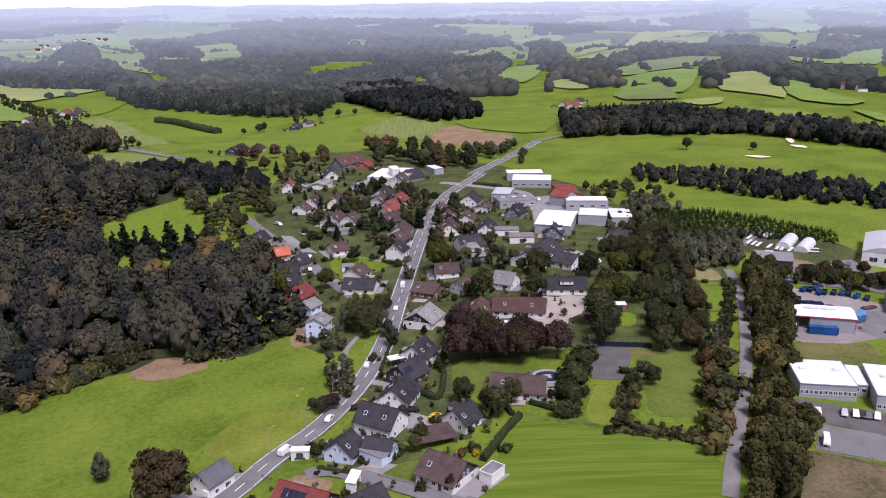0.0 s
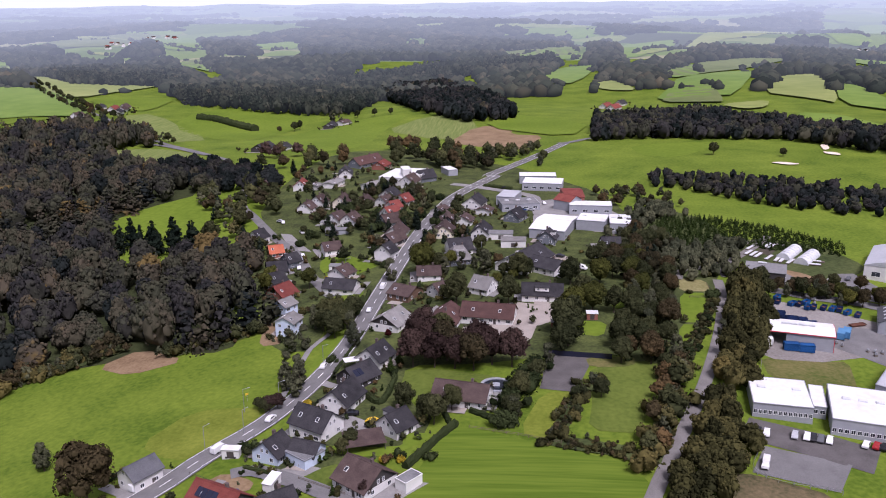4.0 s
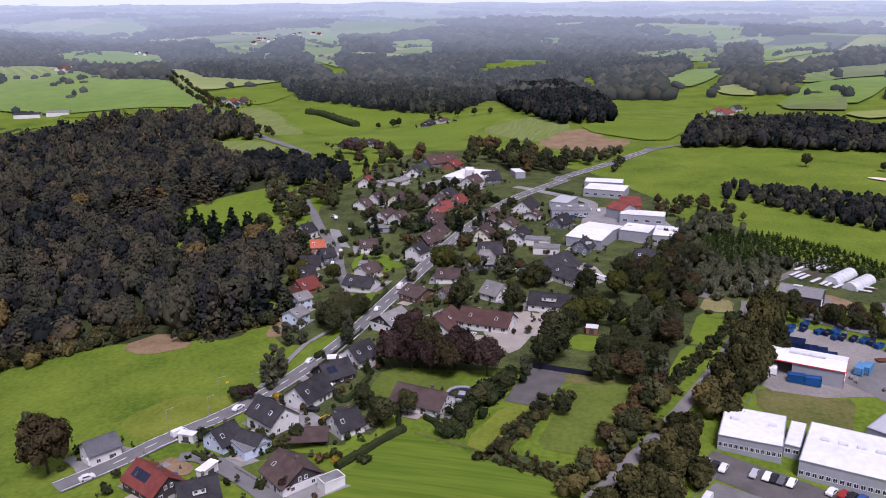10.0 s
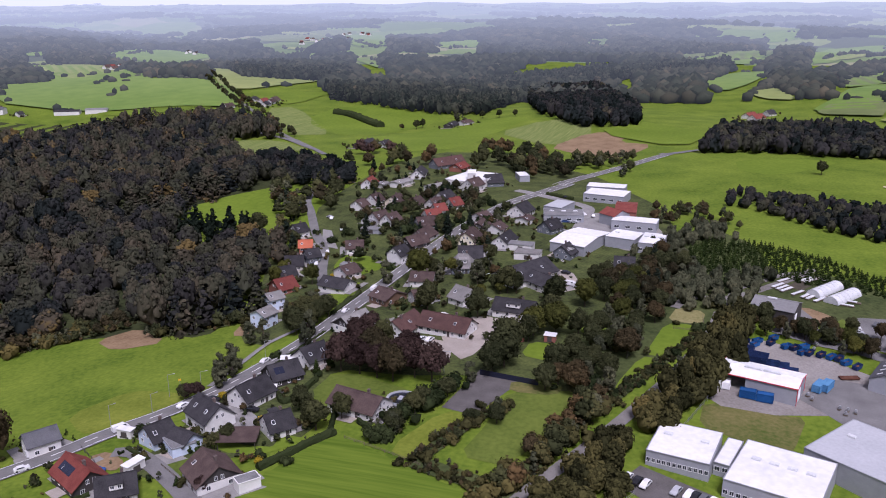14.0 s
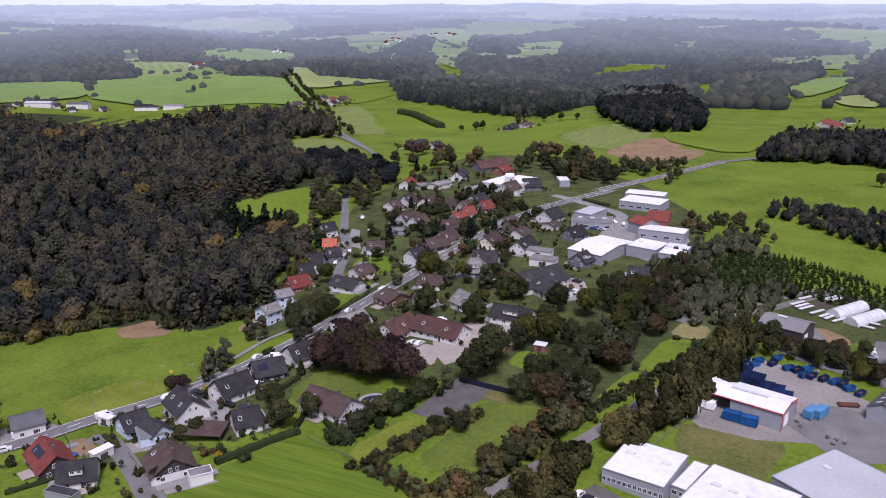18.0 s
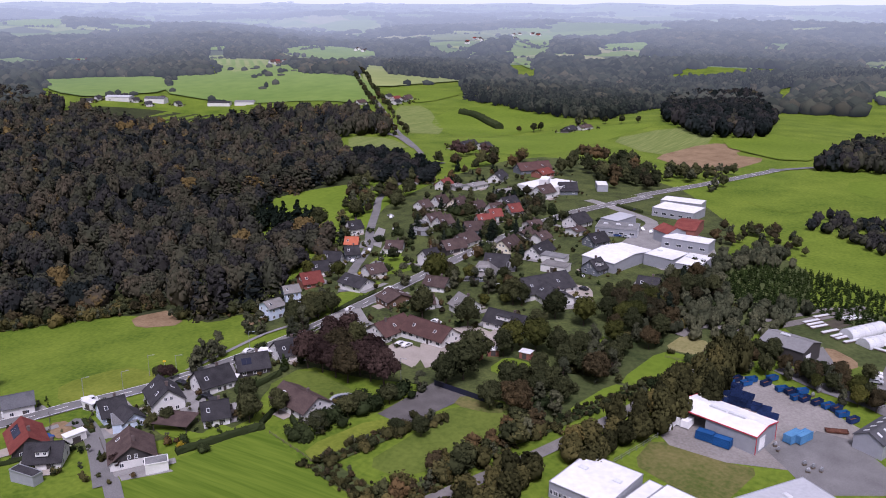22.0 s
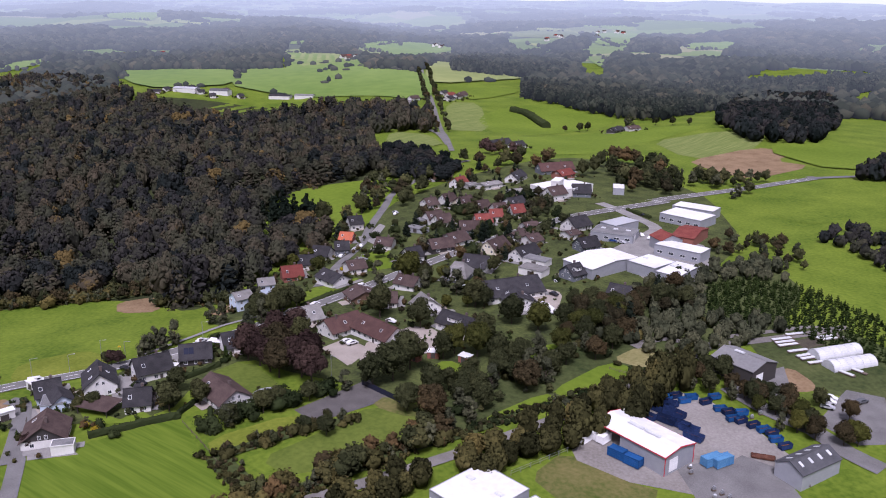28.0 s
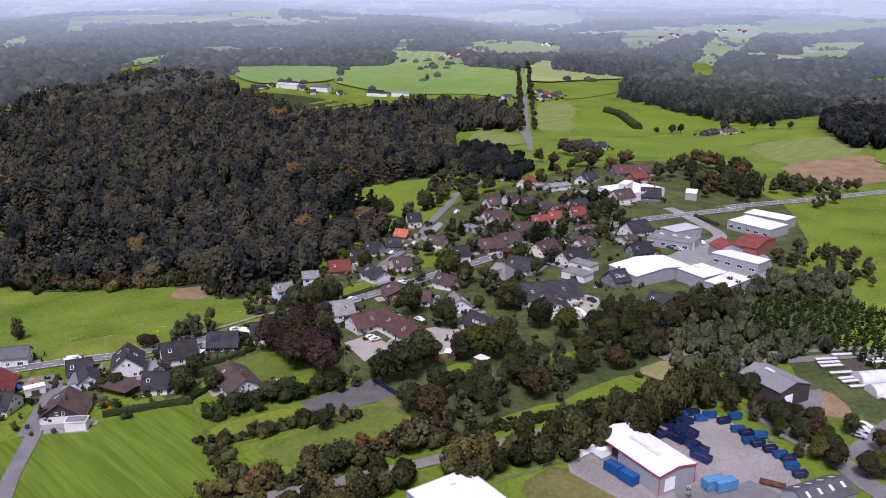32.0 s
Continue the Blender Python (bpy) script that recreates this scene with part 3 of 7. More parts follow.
def crown(seed, lobes, leaves, shape="round", size=0.07, base=None, core=0.84, clumps=0):
    """A crown of unit height, centred over the origin from z = 0 to 1: uneven lobes set with domed clumps, and leaf sprays standing off them."""
    g = np.random.default_rng(seed)
    vs, fs, ns, k = [], [], [], 0
    mid = np.array([0, 0, 0.38])
    centres = []
    for i in range(lobes):
        if shape in ("round", "dome"):
            if i == 0:
                c, r = np.array([0, 0, 0.52]), 0.35 if shape == "round" else 0.37
            else:
                w, e = i * 2.4 + g.uniform(0, 0.6), g.uniform(-0.55, 1.4) if shape == "round" else g.uniform(0.0, 1.4)
                q = g.uniform(0.24, 0.33) if shape == "round" else g.uniform(0.28, 0.34)
                c = np.array([math.cos(w) * math.cos(e) * q, math.sin(w) * math.cos(e) * q, 0.52 + math.sin(e) * q])
                r = g.uniform(0.12, 0.19) if shape == "round" else g.uniform(0.10, 0.16)
        elif shape == "tall":
            h = g.uniform(0.08, 0.88)
            w = 0.16 * math.sin(math.pi * min(0.95, h + 0.08)) + 0.02
            a = g.uniform(0, 6.28)
            c = np.array([math.cos(a) * w, math.sin(a) * w, h])
            r = g.uniform(0.08, 0.13)
        elif shape == "cone":
            h = (i + 0.5) / lobes
            a = i * 2.4
            w = 0.17 * (1 - h)
            c = np.array([math.cos(a) * w, math.sin(a) * w, 0.06 + h * 0.86])
            r = 0.05 + 0.11 * (1 - h)
        else:
            u = g.normal(size=3)
            c = np.array([u[0] * 0.22, u[1] * 0.22, 0.42 + u[2] * 0.12])
            r = g.uniform(0.24, 0.38)
        centres.append((c, r))
        v, f = ICO1 if shape == "dome" and i == 0 and lobes > 5 else base or ICO1
        bumpy = 1 + 0.22 * np.sin(v @ g.normal(size=3) * 4 + g.uniform(0, 6)) * np.cos(v @ g.normal(size=3) * 5) + g.normal(size=len(v)) * 0.06
        w = v * (r * core * bumpy)[:, None]
        if shape == "cone":
            w = w * np.array([1, 1, 0.8])
        vs.append(w + c)
        fs.append(f + k)
        ns.append(v * 0.6 + (w + c - mid) * 0.8 + g.normal(size=v.shape) * 0.35)
        k += len(v)
    area = np.array([q[1] ** 2 for q in centres])
    pick = g.choice(lobes, size=clumps + leaves, p=area / area.sum())
    v0, f0 = ICO0
    mids = v0[f0].mean(1)
    for i in range(clumps):
        c, r = centres[pick[i]]
        u = g.normal(size=3)
        u /= np.linalg.norm(u)
        if u[2] < -0.3:
            u[2] *= -1
        p = c + u * r * g.uniform(0.84, 1.06)
        s = size * g.uniform(1.1, 2.0)
        w = v0 * s * (1 + g.normal(size=(len(v0), 1)) * 0.3)
        keep = f0[mids @ u > -0.3]
        used, back = np.unique(keep, return_inverse=True)
        vs.append((w - np.outer(w @ u, u) * 0.2 + p)[used])
        fs.append(back.reshape(-1, 3) + k)
        ns.append((v0 * 0.7 + u * 0.3 + g.normal(size=v0.shape) * 0.2)[used])
        k += len(used)
    for i in range(leaves):
        c, r = centres[pick[clumps + i]]
        u = g.normal(size=3)
        u /= np.linalg.norm(u)
        if u[2] < -0.5:
            u[2] *= -1
        p = c + u * (r * g.uniform(0.86, 1.0) + size * g.uniform(0.3, 1.6))
        t = np.cross(u, g.normal(size=3))
        t /= np.linalg.norm(t) + 1e-9
        b = np.cross(u + g.normal(size=3) * 0.75, t)
        b /= np.linalg.norm(b) + 1e-9
        s = size * g.uniform(0.5, 1.15)
        vs.append(np.array([p - t * s, p + b * s * 0.7, p + t * s, p - b * s * 0.7]))
        fs.append(np.array([[0, 1, 2], [0, 2, 3]] if np.dot(np.cross(b, t), u + (0, 0, 0.6)) > 0 else [[0, 2, 1], [0, 3, 2]]) + k)
        ns.append(np.tile(u * 0.7 + (p - mid) * 0.7 + g.normal(size=3) * 0.38, (4, 1)))
        k += 4
    ns = np.concatenate(ns)
    return np.concatenate(vs), np.concatenate(fs), ns / (np.linalg.norm(ns, axis=1)[:, None] + 1e-9)


def trunk_mesh(seed):
    g = random.Random(seed)
    bm = bmesh.new()

    def limb(a, b, r0, r1, n=6):
        d = (b - a)
        m = Matrix.Translation((a + b) / 2) @ d.to_track_quat("Z", "Y").to_matrix().to_4x4()
        bmesh.ops.create_cone(bm, cap_ends=True, segments=n, radius1=r0, radius2=r1, depth=d.length, matrix=m)
    top = Vector((0.01, 0.01, 0.55))
    limb(Vector((0, 0, -0.03)), top, 0.028, 0.014)
    for i in range(5):
        a = i * 1.3 + g.uniform(0, 0.5)
        s = Vector((0, 0, g.uniform(0.22, 0.45)))
        limb(s, s + Vector((math.cos(a) * 0.22, math.sin(a) * 0.22, g.uniform(0.15, 0.3))), 0.012, 0.004, 5)
    me = bpy.data.meshes.new("trunk")
    bm.to_mesh(me)
    bm.free()
    me.materials.append(BARK)
    return me


SHAPES = {"oak": "round", "lime": "round", "autumn": "round", "copper": "round", "fir": "cone", "birch": "tall", "thuja": "cone", "bush": "bush", "gold": "bush", "maple": "round", "hedge": "bush", "scrub": "bush"}
TREE_WORDS = {"oak": "broad dark green tree", "lime": "broad yellow-green tree", "autumn": "tree turning autumn brown", "copper": "dark purple copper beech tree",
              "fir": "dark green spruce tree", "birch": "slender grey-green birch tree", "thuja": "bright green cone-shaped conifer", "bush": "rounded dark green bush", "gold": "golden yellow garden shrub",
              "maple": "red-leaved garden maple", "hedge": "clipped green garden bush"}
TRUNKS = [trunk_mesh(i) for i in range(3)]


def tree_crown(kind, i):
    def make():
        sh = SHAPES[kind]
        lobes, leaves, size, clumps = {"round": (18, 2400, 0.026, 170), "tall": (22, 1300, 0.021, 120), "cone": (14, 900, 0.028, 80), "bush": (8, 600, 0.042, 50)}[sh]
        v, f, nn = crown(hash_of(kind) + i * 17, lobes, leaves, sh, size, ICO0, 0.82, clumps)
        mat = LEAVES["hedge" if kind in ("bush", "hedge") else kind]
        return tri_mesh(kind + "_crown", v, f, mat, normals=nn)
    return shared(("crown", kind, i), make)


def hash_of(s):
    return sum((i + 3) * ord(c) for i, c in enumerate(s))


def tree(x, y, kind="oak", h=10.0, wide=1.0, where="standing in grass", group=""):
    low = SHAPES[kind] == "bush"
    stem = 0.0 if low else 0.05
    ob = new("bush" if low else "tree")
    place(ob, x, y, turn=RNG.uniform(0, 360))
    w = wide * RNG.uniform(0.92, 1.1)
    if not low:
        child("trunk", TRUNKS[RNG.randrange(3)], ob, scale=(h, h, h))
    child("crown", tree_crown(kind, RNG.randrange(3)), ob, (0, 0, h * stem - (0.12 * h if low else 0.04 * h)), scale=(h * w * (1.12 if low else 1.0), h * w * (1.12 if low else 1.0), h * (1.15 if low else 1.12)))
    return tagged(ob, TREE_WORDS[kind] + " " + where, "bush" if low else "tree", group)


def grove(poly, n, kinds, h0, h1, where="in a grove", apart=0.5, wide=1.0, joined=False):
    """Single trees scattered over a plot, never on top of one another."""
    xs, ys = [p[0] for p in poly], [p[1] for p in poly]
    got, tries = [], 0
    while len(got) < n and tries < n * 60:
        tries += 1
        x, y = RNG.uniform(min(xs), max(xs)), RNG.uniform(min(ys), max(ys))
        h = RNG.uniform(h0, h1)
        if not inside(np.array(x), np.array(y), poly) or blocked(x, y, h * 0.3):
            continue
        if any((x - a) ** 2 + (y - b) ** 2 < (apart * (h + c) / 2) ** 2 for a, b, c in got):
            continue
        got.append((x, y, h))
        if not joined:
            tree(x, y, RNG.choice(kinds), h, wide, where, where)
    if joined:
        thicket([(x, y, h, RNG.choice(kinds)) for x, y, h in got], "trees and shrubs " + where)


def row(a, b, n, kinds, h0, h1, where="in a row", jitter=1.0, wide=1.0):
    for i in range(n):
        t = (i + 0.5) / n
        tree(a[0] + (b[0] - a[0]) * t + RNG.uniform(-jitter, jitter), a[1] + (b[1] - a[1]) * t + RNG.uniform(-jitter, jitter), RNG.choice(kinds), RNG.uniform(h0, h1), wide, where, where)


def thicket(spots, label, name="thicket", small=False):
    """Many small trees and shrubs that nobody could count, joined by foliage."""
    by = {}
    for x, y, h, kind in spots:
        by.setdefault("scrub" if kind == "bush" else kind, []).append((x, y, h))
    for kind, lot in by.items():
        vs, fs, ns, ts, k = [], [], [], [], 0
        sh = SHAPES[kind]
        tm = shared(("thicket", sh, small), lambda: [crown(700 + i, {"round": 12, "tall": 14, "cone": 9, "bush": 6}[sh] // (2 if small else 1), 50 if small else 200, sh, 0.08 if small else 0.042, ICO0, 0.84, 10 if small else 34) for i in range(3)])
        for x, y, h in lot:
            v, f, nn = tm[RNG.randrange(3)]
            a = RNG.uniform(0, 6.28)
            c, s = math.cos(a), math.sin(a)
            w = h * RNG.uniform(0.85, 1.15)
            vs.append(np.column_stack([(v[:, 0] * c - v[:, 1] * s) * w + x, (v[:, 0] * s + v[:, 1] * c) * w + y, (v[:, 2] - (0.12 if sh == "bush" else 0.0)) * h + float(relief(x, y))]))
            fs.append(f + k)
            ns.append(np.column_stack([nn[:, 0] * c - nn[:, 1] * s, nn[:, 0] * s + nn[:, 1] * c, nn[:, 2]]))
            ts.append(np.full(len(v), RNG.uniform(-0.5, 0.5)))
            k += len(v)
        ob = new(name, tri_mesh(name, np.concatenate(vs), np.concatenate(fs), LEAVES[kind], normals=np.concatenate(ns), tone=np.concatenate(ts)))
        tagged(ob, label, "shrubs", kind="stuff")


def scrub_line(line, width, step, h0, h1, kinds, label):
    """A ragged belt of shrubs and small trees along a boundary."""
    spots = []
    for x, y in smooth_line(line, step):
        for k in range(4):
            q = RNG.random()
            low = k > 1
            spots.append((x + RNG.uniform(-0.55, 0.55) * width, y + RNG.uniform(-0.55, 0.55) * width, RNG.uniform(0.9, 2.1) if low else h0 + (h1 - h0) * q * q, RNG.choice(("bush", "scrub", "autumn")) if low else RNG.choice(kinds)))
    thicket(spots, label, "border_scrub")
    strip("border_ground", line, width * 0.9, SCRUB, 0.36, "weedy ground under border scrub", category="ground")


KEEP = []  # footprints (x, y, radius) of houses and paved lines, kept clear of scattered trees


def blocked(x, y, r):
    return any((x - a) ** 2 + (y - b) ** 2 < (r + c) ** 2 for a, b, c in KEEP)


def woodland(name, polys, spacing, h0, h1, mat, label, lobes=5, leaves=50, holes=(), seed=1, fir=0.08, near_things=False):
    """A closed wood: the canopy of many crowns joined as one mass, on a dark floor."""
    g = np.random.default_rng(seed)
    tmpl = [crown(900 + i, min(lobes, 8), leaves // 2, "dome", 0.031, ICO0, 0.86, max(14, leaves // 4)) for i in range(6)]
    thin = [crown(900 + i, min(lobes, 7), max(6, leaves // 6), "dome", 0.050, ICO0, 0.88, max(8, leaves // 11)) for i in range(6)]
    con = [crown(950 + i, 11, max(8, leaves // 2), "cone", 0.055, ICO0) for i in range(2)]
    vs, fs, ns, ts, k, seen = [], [], [], [], 0, set()
    for poly in polys:
        px, py = np.array(poly).T
        for x in np.arange(px.min(), px.max(), spacing):
            for y in np.arange(py.min(), py.max(), spacing):
                key = (round(x / spacing), round(y / spacing))
                X, Y = x + g.uniform(-0.42, 0.42) * spacing, y + g.uniform(-0.42, 0.42) * spacing
                if key in seen or not inside(np.array(X), np.array(Y), poly) or any(inside(np.array(X), np.array(Y), q) for q in holes):
                    continue
                if near_things and blocked(X, Y, -2.5):
                    continue
                seen.add(key)
                h = g.uniform(h0, h1) * (1 + 0.42 * noise.noise((X * 0.012, Y * 0.012, 1)))
                wide = max(spacing, 1.05 * h0) * g.choice((0.9, 1.0, 1.1, 1.2, 1.35))
                if noise.noise((X * 0.012, Y * 0.012, 5)) > 0.32 and fir > 0 or g.random() < fir * 0.4:
                    v, f, nn = con[g.integers(2)]
                    wide *= 1.75
                else:
                    v, f, nn = (tmpl if math.hypot(X + 60, Y - 300) < 330 else thin)[g.integers(6)]
                a = g.uniform(0, 6.28)
                c, s = math.cos(a), math.sin(a)
                w = np.column_stack([(v[:, 0] * c - v[:, 1] * s) * wide + X, (v[:, 0] * s + v[:, 1] * c) * wide + Y, (v[:, 2] * 1.18 - 0.20) * h + float(relief(X, Y))])
                vs.append(w)
                fs.append(f + k)
                ns.append(np.column_stack([nn[:, 0] * c - nn[:, 1] * s, nn[:, 0] * s + nn[:, 1] * c, nn[:, 2]]))
                ts.append(np.full(len(w), float(np.clip(g.normal() * 0.45, -0.9, 0.35)) if g.random() > 0.012 else 1.0))
                k += len(w)
    ob = new(name, tri_mesh(name, np.concatenate(vs), np.concatenate(fs), mat, normals=np.concatenate(ns), tone=np.concatenate(ts)))
    return tagged(ob, label, "woodland", kind="stuff")


def hedge(line, width, height, mat="hedge", label="clipped green hedge along a garden", name="hedge"):
    """A hedge with a rounded, bumpy top and leaf clumps standing out of it."""
    pts = smooth_line(line, 1.3)
    d = np.gradient(pts, axis=0)
    d /= np.linalg.norm(d, axis=1)[:, None]
    prof = [(-0.5, 0), (-0.52, 0.45), (-0.42, 0.85), (-0.15, 1.0), (0.15, 1.0), (0.42, 0.85), (0.52, 0.45), (0.5, 0)]
    v, f = [], []
    g = np.random.default_rng(len(pts))
    for p, q in zip(pts, d):
        z = float(relief(p[0], p[1]))
        for a, b in prof:
            j = g.normal(size=3) * 0.10
            v.append((p[0] + q[1] * a * width + j[0], p[1] - q[0] * a * width + j[1], z - 0.1 + b * height * (1 + j[2])))
    for i in range(len(pts) - 1):
        for j in range(7):
            a = i * 8 + j
            f += [(a, a + 8, a + 1), (a + 1, a + 8, a + 9)]
    f += [(0, i, i + 1) for i in range(1, 7)] + [(len(v) - 8, len(v) - 8 + i + 1, len(v) - 8 + i) for i in range(1, 7)]
    v, f = np.array(v), np.array(f)
    n = len(pts) * 10
    idx = g.integers(len(v), size=n)
    p = v[idx] + g.normal(size=(n, 3)) * 0.12
    s = 0.22
    t, b = g.normal(size=(n, 3)), g.normal(size=(n, 3))
    t /= np.linalg.norm(t, axis=1)[:, None]
    b /= np.linalg.norm(b, axis=1)[:, None]
    lv = np.stack([p - t * s, p + b * s, p + t * s, p - b * s], 1).reshape(-1, 3)
    base = len(v) + np.arange(n)[:, None, None] * 4
    lf = (np.array([[[0, 1, 2], [0, 2, 3]]]) + base).reshape(-1, 3)
    ob = new(name, tri_mesh(name, np.concatenate([v, lv]), np.concatenate([f, lf]), LEAVES[mat], smooth=False))
    return tagged(ob, label, "hedge")


def far_woods(name, r0, r1, step, h, seed):
    """Woods over the far hills wherever no field lies, one low crown beside the other, and hedgerows along the fields."""
    g = np.random.default_rng(seed)
    base, bf = ICO0
    xs, ys = np.meshgrid(np.arange(-r1, r1, step), np.arange(0, r1 + 300, step))
    xs, ys = xs.ravel() + g.uniform(-0.45, 0.45, xs.size) * step, ys.ravel() + g.uniform(-0.45, 0.45, xs.size) * step
    d, a = np.hypot(xs, ys - 100), np.degrees(np.arctan2(-xs, ys - 100))
    ok = (d > r0) & (d <= r1) & (a > -42) & (a < 88)
    for plot in GLADES:
        for k in (1.0, 0.965, 0.93, 0.895, 0.86):  # the trees in front of a field keep far enough from it to leave it open to view
            ok &= ~inside(HUB[0] + (xs - HUB[0]) / k, HUB[1] + (ys - HUB[1]) / k, plot)
    spots = []
    for x, y, q in zip(xs[ok], ys[ok], d[ok]):
        if q < 1900 and any(x0 < x < x1 and y0 < y < y1 for x0, x1, y0, y1 in OPEN):
            continue
        X, Y, k = true_place(x, y)
        m = noise.noise((X * 0.0013, Y * 0.0013, 2.0)) + 0.7 * noise.noise((X * 0.0036, Y * 0.0036, 7.0)) + 0.25 * noise.noise((X * 0.012, Y * 0.012, 4.0))
        if m < -0.42 + 0.44 * min(1.0, max(0.0, (q - 2100) / 900)):
            continue
        spots.append((x, y, step * g.uniform(0.5, 0.95), h * float(k) * g.uniform(0.7, 1.2) * (1 + 0.3 * noise.noise((X * 0.01, Y * 0.01, 9.0))), g.uniform(-0.5, 0.5) + 0.5 * m))
    for plot in GLADES:
        for i in range(len(plot)):
            p, q = np.array(plot[i - 1], float), np.array(plot[i], float)
            n = int(np.linalg.norm(q - p) / 13)
            if not n or g.random() < 0.35:
                continue
            for t in np.arange(g.uniform(0, 0.4), g.uniform(0.6, 1.0), 1 / n):
                x, y = p + (q - p) * t + g.normal(size=2) * 3
                if r0 < math.hypot(x, y - 100) <= r1 and g.random() < 0.7:
                    k = float(true_place(x, y)[2])
                    spots.append((x, y, 6.5 * k * g.uniform(0.6, 1.2), 9 * k * g.uniform(0.5, 1.2), g.uniform(-0.5, 0.5)))
    P = np.array(spots)
    z = relief(P[:, 0], P[:, 1])
    v = base[None] * np.stack([P[:, 2], P[:, 2], P[:, 3] * 0.62], 1)[:, None, :] * (1 + g.normal(size=(len(P), len(base), 1)) * 0.13)
    v += np.stack([P[:, 0], P[:, 1], z + P[:, 3] * 0.38], 1)[:, None, :]
    f = bf[None] + (np.arange(len(P)) * len(base))[:, None, None]
    ob = new(name, tri_mesh(name, v.reshape(-1, 3), f.reshape(-1, 3), FARWOOD, tone=np.repeat(P[:, 4], len(base))))
    return tagged(ob, "distant autumn woods on far hills", "woodland", kind="stuff")


# open farmland that stays free of far woods: x from, x to, y from, y to
OPEN = [(-800, 330, 700, 1130), (-560, -400, 1000, 1110)]
GLADES = []
FIELD_WORDS = ("bright green meadow among far woods", "pale mown meadow among far woods", "olive green crop field among far woods")


def far_field(plot, kind):
    GLADES.append(plot)
    drape("far_field", plot, FARFIELDS[kind], 2.0, 24, FIELD_WORDS[kind], 1, category="field")


far_field([(-1200, 1346), (-1114, 1371), (-980, 1363), (-763, 1156), (-760, 1025), (-822, 1031), (-971, 1181), (-1113, 1298)], 0)
far_field([(-872, 981), (-768, 1034), (-708, 1112), (-586, 1122), (-407, 887), (-530, 905), (-626, 887), (-716, 880), (-769, 878)], 0)
far_field([(-829, 1433), (-737, 1395), (-641, 1350), (-509, 1314), (-502, 1192), (-519, 1043), (-599, 1111)], 1)
far_field([(-1216, 1653), (-1374, 2020), (-1106, 1909), (-1084, 1756), (-958, 1553), (-1069, 1571)], 0)
far_field([(-1419, 2582), (-1395, 2753), (-1305, 2980), (-1155, 2904), (-1187, 2779), (-1064, 2289), (-1243, 2372)], 2)
far_field([(-1187, 2779), (-1024, 2851), (-824, 2358), (-729, 2045), (-896, 2277)], 0)
far_field([(-1053, 2135), (-861, 2024), (-879, 1995), (-1009, 2071)], 1)
far_field([(-709, 1828), (-667, 1830), (-527, 1622), (-525, 1560), (-629, 1713)], 0)
far_field([(-2650, 2977), (-2597, 3085), (-2522, 3013), (-2573, 2923)], 0)
far_field([(-1733, 2175), (-1851, 2392), (-1642, 2116)], 2)
far_field([(-1426, 1593), (-1416, 1661), (-1333, 1563), (-1365, 1538)], 0)
far_field([(-733, 2471), (-637, 2624), (-566, 2382), (-580, 2120)], 0)
far_field([(-348, 2602), (-223, 2884), (-250, 2689)], 1)
far_field([(-117, 1513), (-109, 1699), (-87, 1579), (-100, 1500)], 0)
far_field([(-74, 1481), (-20, 1550), (-38, 1456)], 2)
far_field([(82, 1368), (130, 1560), (194, 1599), (153, 1342), (116, 1236)], 0)
far_field([(144, 1218), (186, 1289), (193, 1210), (202, 1130), (164, 1150)], 1)
far_field([(32, 1924), (129, 2154), (193, 2231), (184, 1913), (150, 1740)], 0)
far_field([(209, 2877), (325, 2929), (300, 2753), (222, 2709)], 0)
far_field([(211, 1010), (236, 1096), (302, 1160), (274, 966), (260, 970)], 2)
far_field([(261, 1365), (377, 1663), (323, 1305), (263, 1248)], 0)
far_field([(332, 2546), (515, 2607), (501, 2502), (314, 1820), (261, 1773)], 0)
far_field([(280, 1847), (582, 2608), (819, 3127), (1097, 3286), (764, 2535), (614, 2530), (363, 1904)], 1)
far_field([(1097, 3286), (969, 2307), (896, 2196), (868, 2321)], 0)
far_field([(273, 1373), (379, 1641), (492, 1736), (575, 1708), (493, 1587), (397, 1428), (275, 1256)], 2)
far_field([(249, 1153), (273, 1246), (386, 1389), (417, 1368), (300, 1023), (268, 1030), (206, 1030)], 0)
far_field([(332, 1038), (416, 1255), (497, 1341), (457, 1168), (378, 913), (366, 961)], 1)
far_field([(462, 1168), (468, 1081), (437, 935), (447, 879), (408, 845), (378, 913)], 0)
far_field([(689, 1741), (736, 1614), (965, 2033), (1081, 2084), (783, 1502), (705, 1523), (652, 1592)], 0)
far_field([(1383, 4008), (1700, 4218), (1680, 3915), (1328, 3705)], 2)
far_field([(1269, 3288), (1503, 3434), (1414, 3176), (996, 2375)], 0)
far_field([(316, 851), (344, 827), (356, 756), (355, 688), (336, 671), (325, 731), (301, 801)], 0)
far_field([(261, 942), (320, 960), (301, 901), (274, 889)], 1)
far_field([(397, 823), (411, 776), (382, 719)], 0)
far_field([(-13, 2070), (129, 2172), (248, 2516), (192, 1941), (111, 1869)], 2)
far_field([(236, 2878), (341, 2894), (290, 2761)], 0)
far_field([(-1366, 2676), (-1252, 2774), (-1022, 2475), (-1255, 2822), (-1439, 2823)], 1)
far_field([(-993, 2405), (-804, 2229), (-745, 2140), (-805, 2075)], 0)
far_field([(-1353, 3005), (-1138, 3008), (-1101, 2906), (-1303, 2936)], 0)
far_field([(-700, 1844), (-661, 1892), (-538, 1610), (-600, 1680)], 2)
far_field([(-608, 2287), (-608, 2579), (-540, 2252)], 0)
